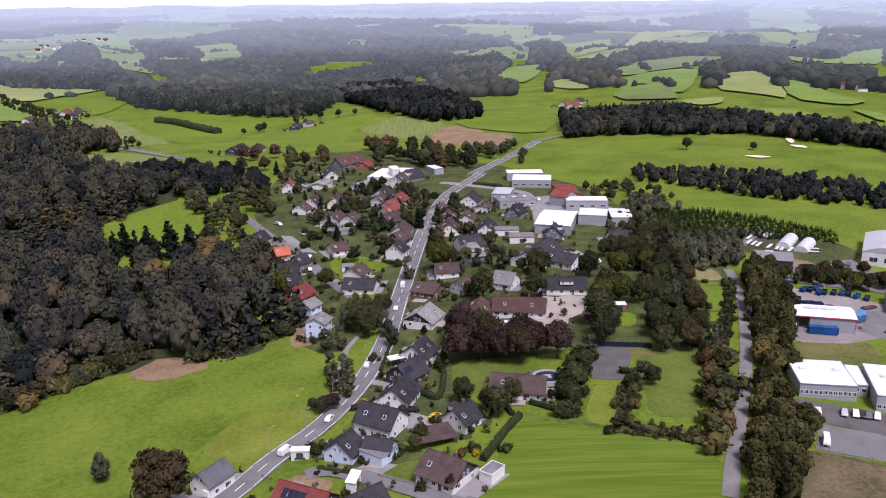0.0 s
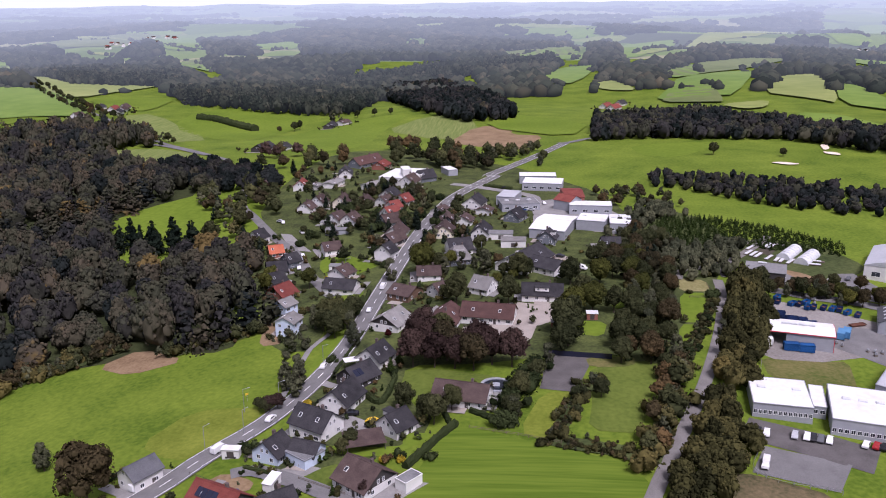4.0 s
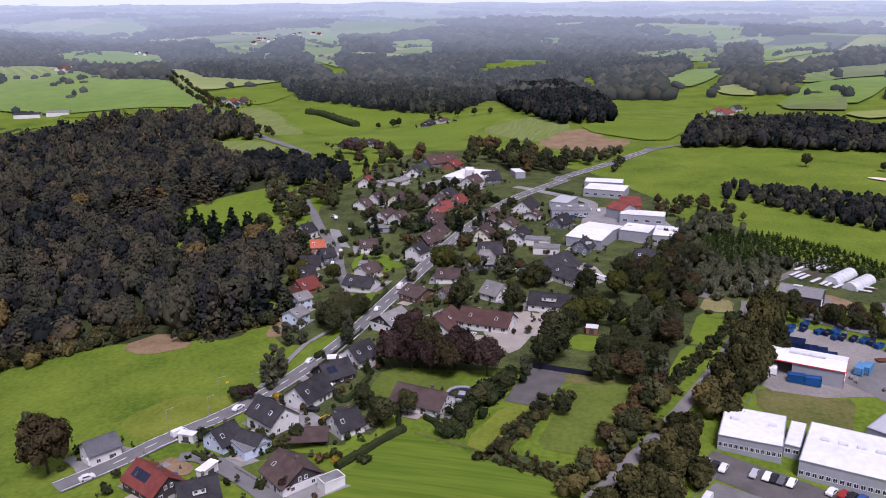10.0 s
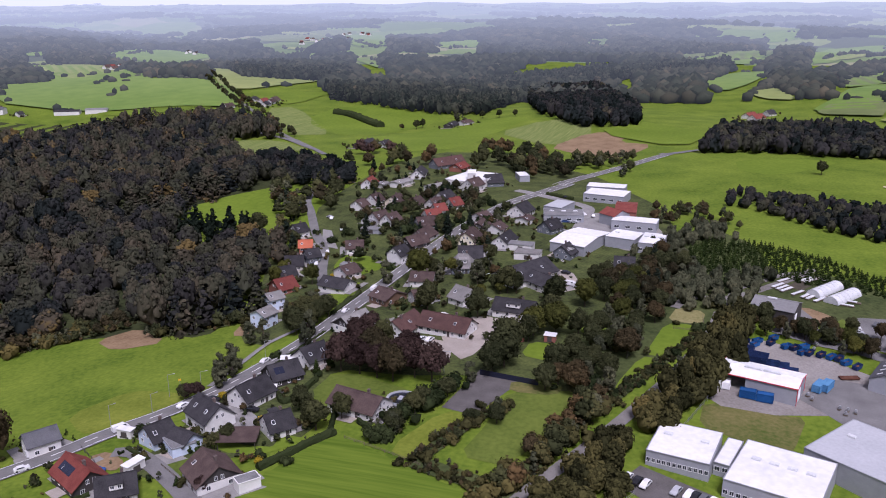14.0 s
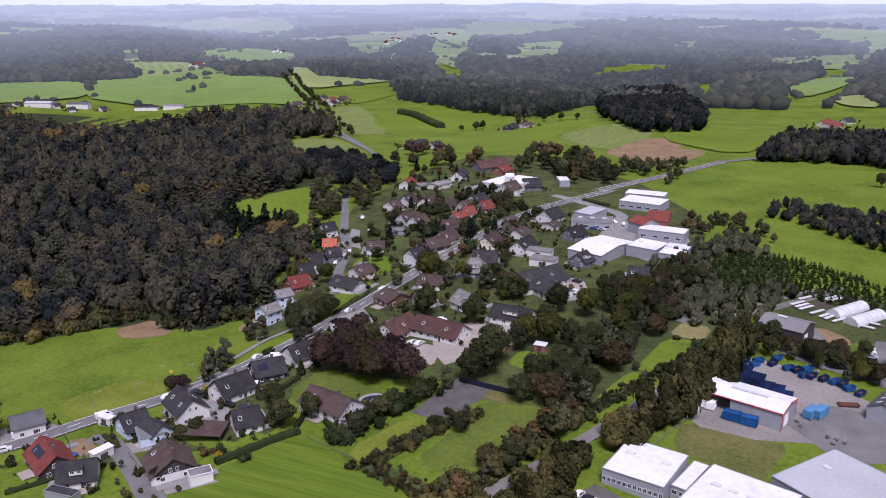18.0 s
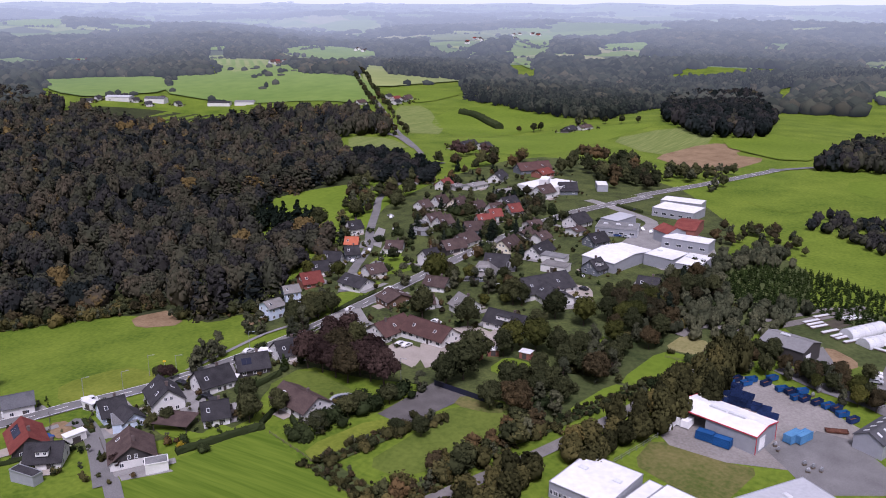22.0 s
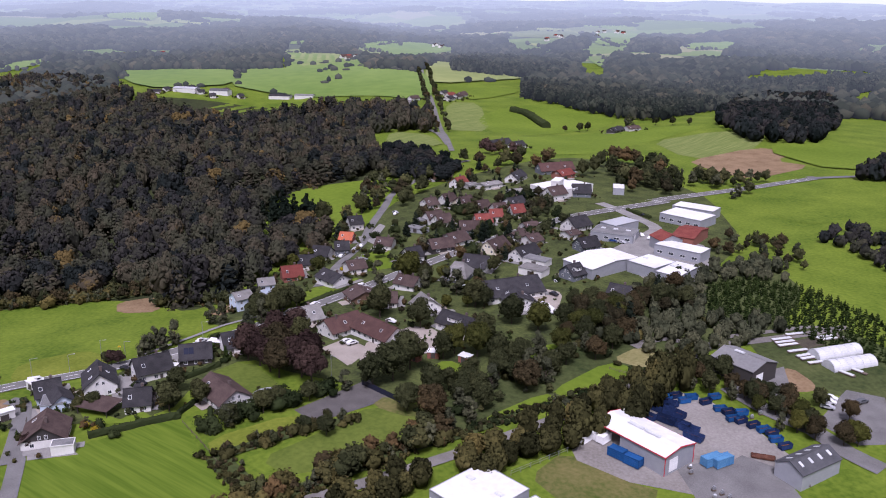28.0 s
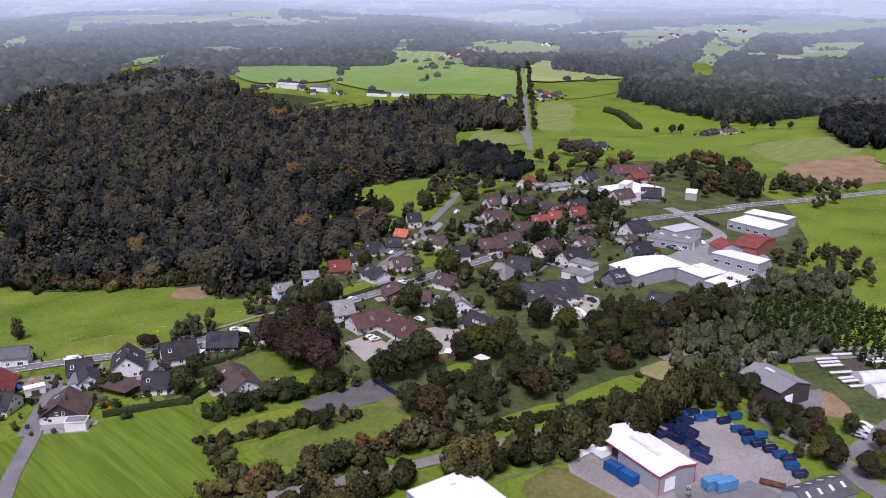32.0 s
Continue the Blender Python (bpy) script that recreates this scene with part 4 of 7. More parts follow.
far_field([(-1238, 758), (-1407, 875), (-1539, 1042), (-1275, 835)], 0)
far_field([(-1051, 521), (-1100, 629), (-1084, 631), (-1018, 540)], 1)
far_field([(-2235, 884), (-2421, 1022), (-2134, 928), (-2123, 848)], 0)
far_field([(-3244, 1208), (-2820, 1295), (-2790, 1548), (-2702, 1267)], 2)
far_field([(-2645, 1813), (-3117, 2383), (-2359, 1869), (-2481, 1761)], 0)
far_field([(-2359, 1869), (-2189, 2092), (-2229, 1922)], 1)
far_field([(-3651, 1878), (-3465, 2006), (-3568, 1866)], 0)
far_field([(-1272, 1674), (-1402, 1995), (-1173, 1735), (-1119, 1574)], 0)
far_field([(-1119, 917), (-1048, 980), (-915, 1017), (-774, 896), (-808, 789), (-942, 823)], 0)
far_field([(-915, 1017), (-843, 1069), (-877, 1283), (-663, 1061), (-670, 960), (-733, 906), (-784, 903)], 0)
far_field([(-1184, 1369), (-1048, 1410), (-877, 1283), (-826, 1080), (-971, 1182)], 1)
far_woods("far_woods", 1020, 2300, 14.5, 15, 31)
far_woods("far_woods", 2300, 4560, 26.0, 17, 32)

# overcast sky low over the horizon
arc = [radians(a) for a in range(-70, 131, 5)]
ring = [(60 - 4650 * math.sin(a), 200 + 4650 * math.cos(a), z) for z in (-150, 700) for a in arc]
nr = len(arc)
SKYM = bpy.data.materials.new("overcast_sky")
SKYM.use_nodes = True
sn = SKYM.node_tree
glow = sn.nodes.new("ShaderNodeEmission")
glow.inputs[0].default_value, glow.inputs[1].default_value = (0.70, 0.75, 0.80, 1), 1.0
sn.links.new(glow.outputs[0], sn.nodes["Material Output"].inputs["Surface"])
tagged(new("backdrop", mesh_from("backdrop", ring, [(i, i + 1, nr + i + 1, nr + i) for i in range(nr - 1)], SKYM)), "pale overcast sky low over the horizon", "sky", kind="structure")

# ---- buildings ----


def window_meshes(w, h):
    def make():
        t = 0.09
        fr = boxes("window_frame", [(0, 0, h / 2 - t / 2, w, 0.12, t), (0, 0, -h / 2 + t / 2, w + 0.1, 0.2, t), (-w / 2 + t / 2, 0, 0, t, 0.12, h), (w / 2 - t / 2, 0, 0, t, 0.12, h), (0, 0, 0, 0.06, 0.1, h - t)], FRAMEW)
        pa = boxes("pane", [(0, 0, 0, w - 0.12, 0.06, h - 0.12)], GLASS)
        return fr, pa
    return shared(("win", round(w, 2), round(h, 2)), make)


def window(parent, x, y, z, turn, w=1.1, h=1.25):
    fr, pa = window_meshes(w, h)
    ob = child("window", fr, parent, (x, y, z), (0, 0, radians(turn)))
    child("pane", pa, ob)
    return ob


def roof_gable(L, W, eave, ridge, mat, over=0.55, hip=0.0, thick=0.22):
    """Two thick roof slopes with overhang, optional hipped ends, and a ridge cap."""
    hw, hl = W / 2 + over, L / 2 + over
    drop = (ridge - eave) / (W / 2) * over
    e = eave - drop
    bm = bmesh.new()
    r = hl - hip
    P = [(-hl, -hw, e), (hl, -hw, e), (hl, hw, e), (-hl, hw, e), (-r, 0, ridge), (r, 0, ridge)]
    top = [bm.verts.new((a, b, c + thick)) for a, b, c in P]
    low = [bm.verts.new(p) for p in P]
    faces = [(0, 1, 5, 4), (2, 3, 4, 5)]
    if hip:
        faces += [(1, 2, 5), (3, 0, 4)]
    for f in faces:
        bm.faces.new([top[i] for i in f])
        bm.faces.new([low[i] for i in reversed(f)])
    rim = [(0, 1), (1, 2), (2, 3), (3, 0)] if hip else [(0, 1), (1, 5), (5, 2), (2, 3), (3, 4), (4, 0)]
    for a, b in rim:
        bm.faces.new([low[a], low[b], top[b], top[a]])
    bmesh.ops.create_cube(bm, size=1, matrix=Matrix.Translation((0, 0, ridge + thick)) @ Matrix.Diagonal((2 * r, 0.34, 0.14, 1)))
    bmesh.ops.recalc_face_normals(bm, faces=bm.faces[:])
    me = bpy.data.meshes.new("roof")
    bm.to_mesh(me)
    bm.free()
    me.materials.append(mat)
    return me


def walls_gable(L, W, eave, ridge, mat, gable=None, hip=False):
    a, b = L / 2, W / 2
    v = [(-a, -b, -1.5), (a, -b, -1.5), (a, b, -1.5), (-a, b, -1.5), (-a, -b, eave), (a, -b, eave), (a, b, eave), (-a, b, eave), (-a, 0, ridge), (a, 0, ridge)]
    f = [(0, 1, 5, 4), (2, 3, 7, 6), (1, 2, 6, 5), (3, 0, 4, 7), (4, 5, 6, 7)] if hip else [(0, 1, 5, 4), (2, 3, 7, 6), (1, 2, 6, 5), (3, 0, 4, 7), (5, 6, 9), (7, 4, 8), (4, 5, 9, 8), (6, 7, 8, 9)]
    idx = [0] * len(f)
    mats = [mat]
    if gable and not hip:
        mats.append(gable)
        idx[4] = idx[5] = 1
    return mesh_from("wall", v, f, mats, idx)


ROOF_WORDS = {"dark": "anthracite", "brown": "brown", "plum": "dark red-brown", "red": "weathered red", "orange": "bright orange", "grey": "pale grey", "metal": "grey sheet-metal", "whitef": "white", "felt": "grey felt", "ash": "ash grey", "zinc": "dull grey metal"}
WALL_WORDS = {"white": "white rendered", "cream": "cream rendered", "blue": "pale blue rendered", "grey": "grey clad", "slate": "slate clad", "dark": "dark timber-clad", "brown": "brown timber-clad", "brick": "red brick"}


def garden(x, y, turn, L, W):
    """A paved drive and terrace beside the house, shrubs round the plot."""
    a = radians(turn)
    c, s = math.cos(a), math.sin(a)
    side = RNG.choice((-1, 1))

    def at(u, v):
        return (x + u * c - v * s, y + u * s + v * c)
    u0 = RNG.choice((-1, 1)) * (L / 2 + 1.8)
    for name, (ua, ub, va, vb), m in (("driveway", (u0 - 1.6, u0 + 1.6, -W / 2, W / 2 + 5), PAVING), ("terrace", (-3, 3, side * (W / 2), side * (W / 2 + 3.5)), GRAVEL)):
        p = [at(ua, va), at(ub, va), at(ub, vb), at(ua, vb)]
        if (ub - ua) * (vb - va) < 0:
            p.reverse()
        v = [(q[0], q[1], float(relief(*q)) + 0.32) for q in p]
        tagged(new(name, mesh_from(name, v, [(0, 1, 2, 3)], m)), "paved %s beside a house" % name, name, kind="structure")
    spots = []
    for i in range(14):
        r, w = RNG.uniform(0.62, 1.25) * max(L, W), RNG.uniform(0, 6.28)
        px, py = x + math.cos(w) * r, y + math.sin(w) * r
        if not blocked(px, py, 0.6):
            spots.append((px, py, RNG.uniform(1.0, 3.4), RNG.choice(("bush", "bush", "hedge", "birch", "thuja", "autumn", "oak"))))
    if spots:
        thicket(spots, "garden shrubs and small trees round a house", "garden_shrubs", True)


def house(x, y, turn, L, W, eave, ridge, wall="white", roof="dark", gable="", hip=0.0, sky=2, solar=0, dormer=0, balcony=0, chimney=1, far=0, extra=""):
    """A dwelling with its ridge along local x. dormer: which long side (-1 or 1) carries one."""
    ob = new("house")
    zs = [float(relief(x + dx, y + dy)) for dx in (-4, 4) for dy in (-4, 4)]
    place(ob, x, y, sum(zs) / 4 + 0.1, turn)
    KEEP.append((x, y, 0.42 * max(L, W)))
    child("wall", walls_gable(L, W, eave, ridge - 0.05, WALLS[wall], WALLS[gable] if gable else None, hip > 0), ob)
    child("roof", roof_gable(L, W, eave, ridge, ROOFS[roof], hip=hip), ob)
    storeys = max(1, int((eave + 0.3) // 2.6))
    for s in range(storeys):
        z = 1.5 + 2.7 * s
        if z + 0.7 > eave:
            break
        for side in (-1, 1):
            n = max(2, int(L / (5.0 if far else 3.3)))
            for i in range(n):
                wx = -L / 2 + L * (i + 0.5) / n
                window(ob, wx, side * W / 2, z, 0, RNG.choice((1.0, 1.3, 1.3, 1.8)), 1.25)
            if not far:
                for q in (-W / 4, W / 4):
                    window(ob, side * L / 2, q, z, 90, 1.2, 1.25)
    if not hip:
        for side in (-1, 1):
            if ridge - eave > 2.6:
                for q in (-0.9, 0.9):
                    window(ob, side * L / 2, q * min(1, W / 9), eave + 0.95, 90, 0.9, 1.2)
    if not far:
        child("door", shared("door", lambda: boxes("door", [(0, 0, 1.02, 1.0, 0.14, 2.05), (0.38, -0.09, 1.0, 0.06, 0.08, 0.16)], FASCIA)), ob, (L * 0.16, -W / 2, 0), label="dark front door")
    slope = math.atan2(ridge - eave, W / 2)
    for i in range(sky):
        side = -1 if i % 2 == 0 else 1
        k = 0.55
        sx = L * (-0.28 + 0.26 * i) * (1 if i % 2 == 0 else -0.7)
        child("skylight", shared("skylight", lambda: boxes("skylight", [(0, 0, 0, 0.9, 1.25, 0.12)], GLASS)), ob,
              (sx, side * W / 2 * k, ridge - (ridge - eave) * k + 0.27), (slope * (1 if side < 0 else -1), 0, 0), "framed roof window")
        child("skylight_frame", shared("skyframe", lambda: boxes("skylight_frame", [(0, 0.66, 0, 1.04, 0.08, 0.16), (0, -0.66, 0, 1.04, 0.08, 0.16), (0.49, 0, 0, 0.08, 1.3, 0.16), (-0.49, 0, 0, 0.08, 1.3, 0.16)], FRAMEW)), ob,
              (sx, side * W / 2 * k, ridge - (ridge - eave) * k + 0.27), (slope * (1 if side < 0 else -1), 0, 0))
    for i in range(abs(solar)):
        side = -1 if solar > 0 else 1
        child("solar_panel", shared("solar", lambda: boxes("solar_panel", [(0, 0, 0, 1.6, 2.6, 0.08)], SOLAR)), ob,
              (-L * 0.3 + i * 1.7, side * W / 4, (ridge + eave) / 2 + 0.32), (slope * (1 if side < 0 else -1), 0, 0))
    if chimney:
        child("chimney", shared("chimney", lambda: boxes("chimney", [(0, 0, 0, 0.75, 0.75, 1.9), (0, 0, 1.0, 0.9, 0.9, 0.14), (0, 0, 1.14, 0.4, 0.4, 0.2)], CHIMNEYM)), ob, (L * 0.18, W * 0.06, ridge + 0.1))
    if dormer:
        dl, dh = L * 0.34, 1.5
        yy = dormer * W * 0.30
        zb = ridge - (ridge - eave) * 0.6
        child("dormer", boxes("dormer", [(0, yy, zb + dh / 2, dl, W * 0.28, dh)], WALLS["white" if wall != "dark" else "grey"]), ob)
        child("dormer_roof", boxes("dormer_roof", [(0, yy, zb + dh + 0.1, dl + 0.5, W * 0.28 + 0.5, 0.2)], ROOFS[roof]), ob)
        for q in (-0.27, 0.27):
            window(ob, dl * q, yy + dormer * W * 0.14, zb + dh / 2 + 0.1, 0, 1.0, 0.95)
    if balcony:
        bx = balcony * (L / 2 + 0.75)
        child("balcony", boxes("balcony", [(bx, 0, eave - 0.3, 1.5, W * 0.5, 0.18), (bx + balcony * 0.7, 0, eave + 0.25, 0.08, W * 0.5, 0.9), (bx, W * 0.25, eave + 0.25, 1.5, 0.08, 0.9), (bx, -W * 0.25, eave + 0.25, 1.5, 0.08, 0.9)], FASCIA), ob)
    if not far or extra != "remote":
        garden(x, y, turn, L, W)
    word = "%s house with %s %s roof" % (WALL_WORDS[wall], ROOF_WORDS[roof], "hipped" if hip else "gabled")
    if gable:
        word += " and %s gables" % WALL_WORDS[gable]
    if solar:
        word += " carrying solar panels"
    return tagged(ob, word, "house", "village houses")


def hall(x, y, turn, L, W, h, wall="grey", roof="whitef", pitch=0.0, trim=None, windows=0, doors=0, lights=2, name="industrial_hall", label="", open_end=0, parapet=0.3):
    """A commercial building: walls, a flat or low-pitched roof, parapet, window bands, gates and roof lights."""
    ob = new(name)
    zs = [float(relief(x + dx, y + dy)) for dx in (-8, 8) for dy in (-8, 8)]
    place(ob, x, y, sum(zs) / 4 + 0.15, turn)
    for i in range(int(L / 8) + 1):
        a = radians(turn)
        s = -L / 2 + i * L / max(1, int(L / 8))
        KEEP.append((x + math.cos(a) * s, y + math.sin(a) * s, W * 0.55))
    l0 = -L / 2 + open_end
    v_l = L - open_end
    if pitch:
        me = walls_gable(v_l, W, h, h + pitch, WALLS[wall])
        child("wall", me, ob, ((l0 + L / 2) / 2, 0, 0))
        child("roof", roof_gable(L, W, h, h + pitch, ROOFS[roof], over=0.3), ob)
        if trim:
            s = math.atan2(pitch, W / 2)
            k = math.hypot(pitch, W / 2) + 0.35
            for e in (-1, 1):
                for d in (-1, 1):
                    child("verge_trim", boxes("verge_trim", [(0, 0, 0, 0.12, k, 0.4)], trim), ob, (e * (L / 2 + 0.36), d * W / 4, h + pitch / 2 + 0.1), (-d * s, 0, 0))
                child("eave_trim", boxes("eave_trim", [(0, e * (W / 2 + 0.36), h - 0.02, L + 0.7, 0.12, 0.3)], trim), ob)
                child("corner_trim", boxes("corner_trim", [(L / 2 + 0.06, e * (W / 2), h / 2 - 0.3, 0.16, 0.2, h + 0.4)], trim), ob)
    else:
        child("wall", boxes("wall", [((l0 + L / 2) / 2, 0, h / 2 - 0.7, v_l, W, h + 1.4)], WALLS[wall]), ob)
        child("roof", boxes("roof", [(0, 0, h + 0.05, L - 0.3, W - 0.3, 0.12)], ROOFS[roof]), ob)
        p = parapet
        child("parapet", boxes("parapet", [(0, W / 2, h, L + 0.1, 0.25, p), (0, -W / 2, h, L + 0.1, 0.25, p), (L / 2, 0, h, 0.25, W - 0.25, p), (-L / 2, 0, h, 0.25, W - 0.25, p)], WALLS["white"] if wall == "white" else STEEL), ob)
    if open_end:
        for e in (-1, 1):
            child("post", boxes("post", [(-L / 2 + 0.3, e * (W / 2 - 0.3), h / 2 - 0.5, 0.3, 0.3, h + 0.9)], REDTRIM if trim else STEEL), ob)
    for i in range(windows):
        for e in (-1, 1):
            window(ob, -L / 2 + L * (i + 0.5) / windows, e * W / 2, min(h - 1.2, 2.0), 0, min(2.6, L / windows * 0.75), 1.3)
    for i in range(doors):
        child("gate", shared("gate", lambda: boxes("gate", [(0, 0, 1.9, 0.16, 3.6, 3.8)] + [(0.1, 0, 0.6 * k, 0.06, 3.5, 0.05) for k in range(1, 6)], FRAMEW)), ob, (L / 2, -W * 0.2 + i * 5, 0), label="pale roller gate")
    for i in range(lights):
        if pitch and lights > 3:
            d = -1 if i % 2 else 1
            child("rooflight", shared(("slope light", W), lambda: boxes("rooflight", [(0, 0, 0, 0.9, W * 0.2, 0.1)], FOIL)), ob, (-L * 0.36 + (i // 2) * L * 0.72 / max(1, lights // 2 - 1), d * W * 0.22, h + pitch * 0.56 + 0.32), (-d * math.atan2(pitch, W / 2), 0, 0))
        elif pitch:
            child("rooflight", boxes("rooflight", [(0, 0, 0, L * 0.22, 1.2, 0.3), (0, 0, 0.2, L * 0.2, 0.8, 0.2)], FOIL), ob, (-L * 0.1 + i * L * 0.24, -0.6, h + pitch + 0.3))
        else:
            child("rooflight", shared("rl", lambda: boxes("rooflight", [(0, 0, 0.2, 2.4, 1.4, 0.4), (0, 0, 0.45, 2.1, 1.1, 0.2)], FOIL, 0.05)), ob, (-L * 0.3 + i * L * 0.6 / max(1, lights - 1 or 1), W * 0.1, h + 0.1))
    return tagged(ob, label or "%s hall with a %s roof" % (WALL_WORDS[wall], ROOF_WORDS[roof]), "hall")


# ---- vehicles, containers, street furniture ----


def car_mats(c):
    return shared(("paint", c), lambda: plain("car_paint", c, 0.25, 0.1, 0.6))


def car_template(kind, paint, label):
    ob = new("car" if kind == "car" else "van")
    if kind == "car":
        prof = [(-2.15, 0.35), (-2.15, 0.75), (-2.05, 0.95), (-1.6, 1.0), (-1.15, 1.42), (0.35, 1.46), (1.0, 1.02), (1.9, 0.88), (2.15, 0.65), (2.15, 0.35)]
        glass = [(-1.5, 1.02), (-1.12, 1.38), (0.33, 1.41), (0.9, 1.03)]
        hw = 0.88
    else:
        prof = [(-2.6, 0.4), (-2.6, 1.0), (-2.55, 2.0), (-2.4, 2.1), (1.3, 2.1), (1.95, 1.35), (2.5, 1.1), (2.6, 0.7), (2.6, 0.4)]
        glass = [(0.55, 1.4), (0.55, 1.95), (1.25, 1.98), (1.8, 1.4)]
        hw = 0.98

    def extrude(name, pr, h, mat):
        n = len(pr)
        v = [(x, -h * (0.86 if z > 1.2 else 1), z) for x, z in pr] + [(x, h * (0.86 if z > 1.2 else 1), z) for x, z in pr]
        f = [tuple(range(n)), tuple(range(2 * n - 1, n - 1, -1))] + [((i + 1) % n, i, n + i, n + (i + 1) % n) for i in range(n)]
        me = mesh_from(name, v, f, mat)
        return me
    child("body", extrude("body", prof, hw, car_mats(paint)), ob)
    child("glazing", extrude("glazing", glass, hw + 0.02, GLASS), ob, label="dark windows")
    wheel = shared("wheel", lambda: wheel_mesh())
    for sx in (-1.35, 1.35):
        for sy in (-1, 1):
            child("wheel", wheel, ob, (sx, sy * (hw - 0.08), 0.32))
    return tagged(ob, label, "car" if kind == "car" else "van", "parked vehicles")


def wheel_mesh():
    bm = bmesh.new()
    bmesh.ops.create_cone(bm, cap_ends=True, segments=14, radius1=0.32, radius2=0.32, depth=0.2, matrix=Matrix.Rotation(radians(90), 4, "X"))
    me = bpy.data.meshes.new("wheel")
    bm.to_mesh(me)
    bm.free()
    me.materials.append(TYRE)
    return me


CARS = {}
PAINTS = {"white": (0.75, 0.75, 0.74), "black": (0.012, 0.012, 0.014), "grey": (0.12, 0.125, 0.13), "silver": (0.42, 0.43, 0.44), "red": (0.30, 0.02, 0.02), "blue": (0.03, 0.08, 0.25), "yellow": (0.65, 0.42, 0.02)}


def car(x, y, turn, colour="white", kind="car", lift=0.35):
    key = (kind, colour)
    m = pose(x, y, float(relief(x, y)) + lift, 0, 0, turn)
    if key not in CARS:
        CARS[key] = car_template(kind, PAINTS[colour], "%s %s parked on paved ground" % (colour, "passenger car" if kind == "car" else "delivery van"))
        CARS[key].matrix_basis = m
        return CARS[key]
    return copy_thing(CARS[key], m)


def container(x, y, turn, L=6.1, W=2.45, h=2.6, mat=None, label="blue steel shipping container standing on the yard", lift=0.35):
    ob = new("container")
    place(ob, x, y, float(relief(x, y)) + lift, turn)
    edge = [(-L / 2 + 0.1 + i * (L - 0.2) / 88, -W / 2 + (0.0, 0.0, 0.05, 0.05)[i % 4]) for i in range(89)]
    edge += [(-u, -v) for u, v in edge]
    m = len(edge)
    v = [(p[0], p[1], z) for z in (0.12, h - 0.1) for p in edge]
    child("body", mesh_from("body", v, [(i, (i + 1) % m, m + (i + 1) % m, m + i) for i in range(m)] + [tuple(range(m, 2 * m)), tuple(range(m - 1, -1, -1))], mat or BLUEM), ob)
    child("frame", boxes("frame", [(sx * L / 2, sy * W / 2, h / 2, 0.16, 0.16, h) for sx in (-1, 1) for sy in (-1, 1)] + [(0, sy * W / 2, z, L, 0.14, 0.14) for sy in (-1, 1) for z in (0.07, h - 0.07)], mat or BLUEM), ob)
    for s in (-1, 1):
        child("door", boxes("door", [(L / 2 + 0.03, s * W / 4, h / 2, 0.06, W / 2 - 0.12, h - 0.3), (L / 2 + 0.08, s * W / 4, h / 2, 0.05, 0.06, h - 0.3)], mat or BLUEM), ob)
    return tagged(ob, label, "container", "containers in the yard")


def skip(x, y, turn, L=6.0, W=2.3, h=1.9, mat=None, label="open dark blue roll-off skip with a rusty inside", lift=0.35):
    ob = new("skip")
    place(ob, x, y, float(relief(x, y)) + lift, turn)

    def make():
        bm = bmesh.new()
        bmesh.ops.create_cube(bm, size=1, matrix=Matrix.Translation((0, 0, h / 2)) @ Matrix.Diagonal((L, W, h, 1)))
        for v in bm.verts:
            if v.co.z < 0.1:
                v.co.x *= 0.9
                v.co.y *= 0.94
        bm.normal_update()
        top = [f for f in bm.faces if f.normal.z > 0.9]
        bmesh.ops.inset_region(bm, faces=top, thickness=0.14)
        for v in top[0].verts:
            v.co.z -= h * 0.7
        me = bpy.data.meshes.new("body")
        bm.to_mesh(me)
        bm.free()
        me.materials.append(mat or NAVY)
        return me, boxes("load", [(0, 0, 0.3 * h + 0.12, L - 0.5, W - 0.45, 0.2)], RUST, 0.06)
    body, load = shared(("skip", L, W, h, (mat or NAVY).name), make)
    child("body", body, ob)
    child("load", load, ob, label="rusty inside with scrap")
    return tagged(ob, label, "skip", "skips in the yard")


def street_lamp(x, y, turn, h=8.0):
    ob = new("street_lamp")
    place(ob, x, y, None, turn)
    child("pole", shared("lamp_pole", lambda: boxes("pole", [(0, 0, h / 2, 0.14, 0.14, h), (0, 0, 0.5, 0.22, 0.22, 1.0)], STEEL, 0.03)), ob)
    child("arm", shared("lamp_arm", lambda: boxes("arm", [(0.9, 0, h - 0.05, 1.8, 0.09, 0.09)], STEEL)), ob)
    child("lamp_head", shared("lamp_head", lambda: boxes("lamp_head", [(1.9, 0, h, 0.9, 0.3, 0.16)], STEEL, 0.04)), ob)
    return tagged(ob, "grey steel street lamp with a curved arm beside the road", "street lamp", "street lamps")


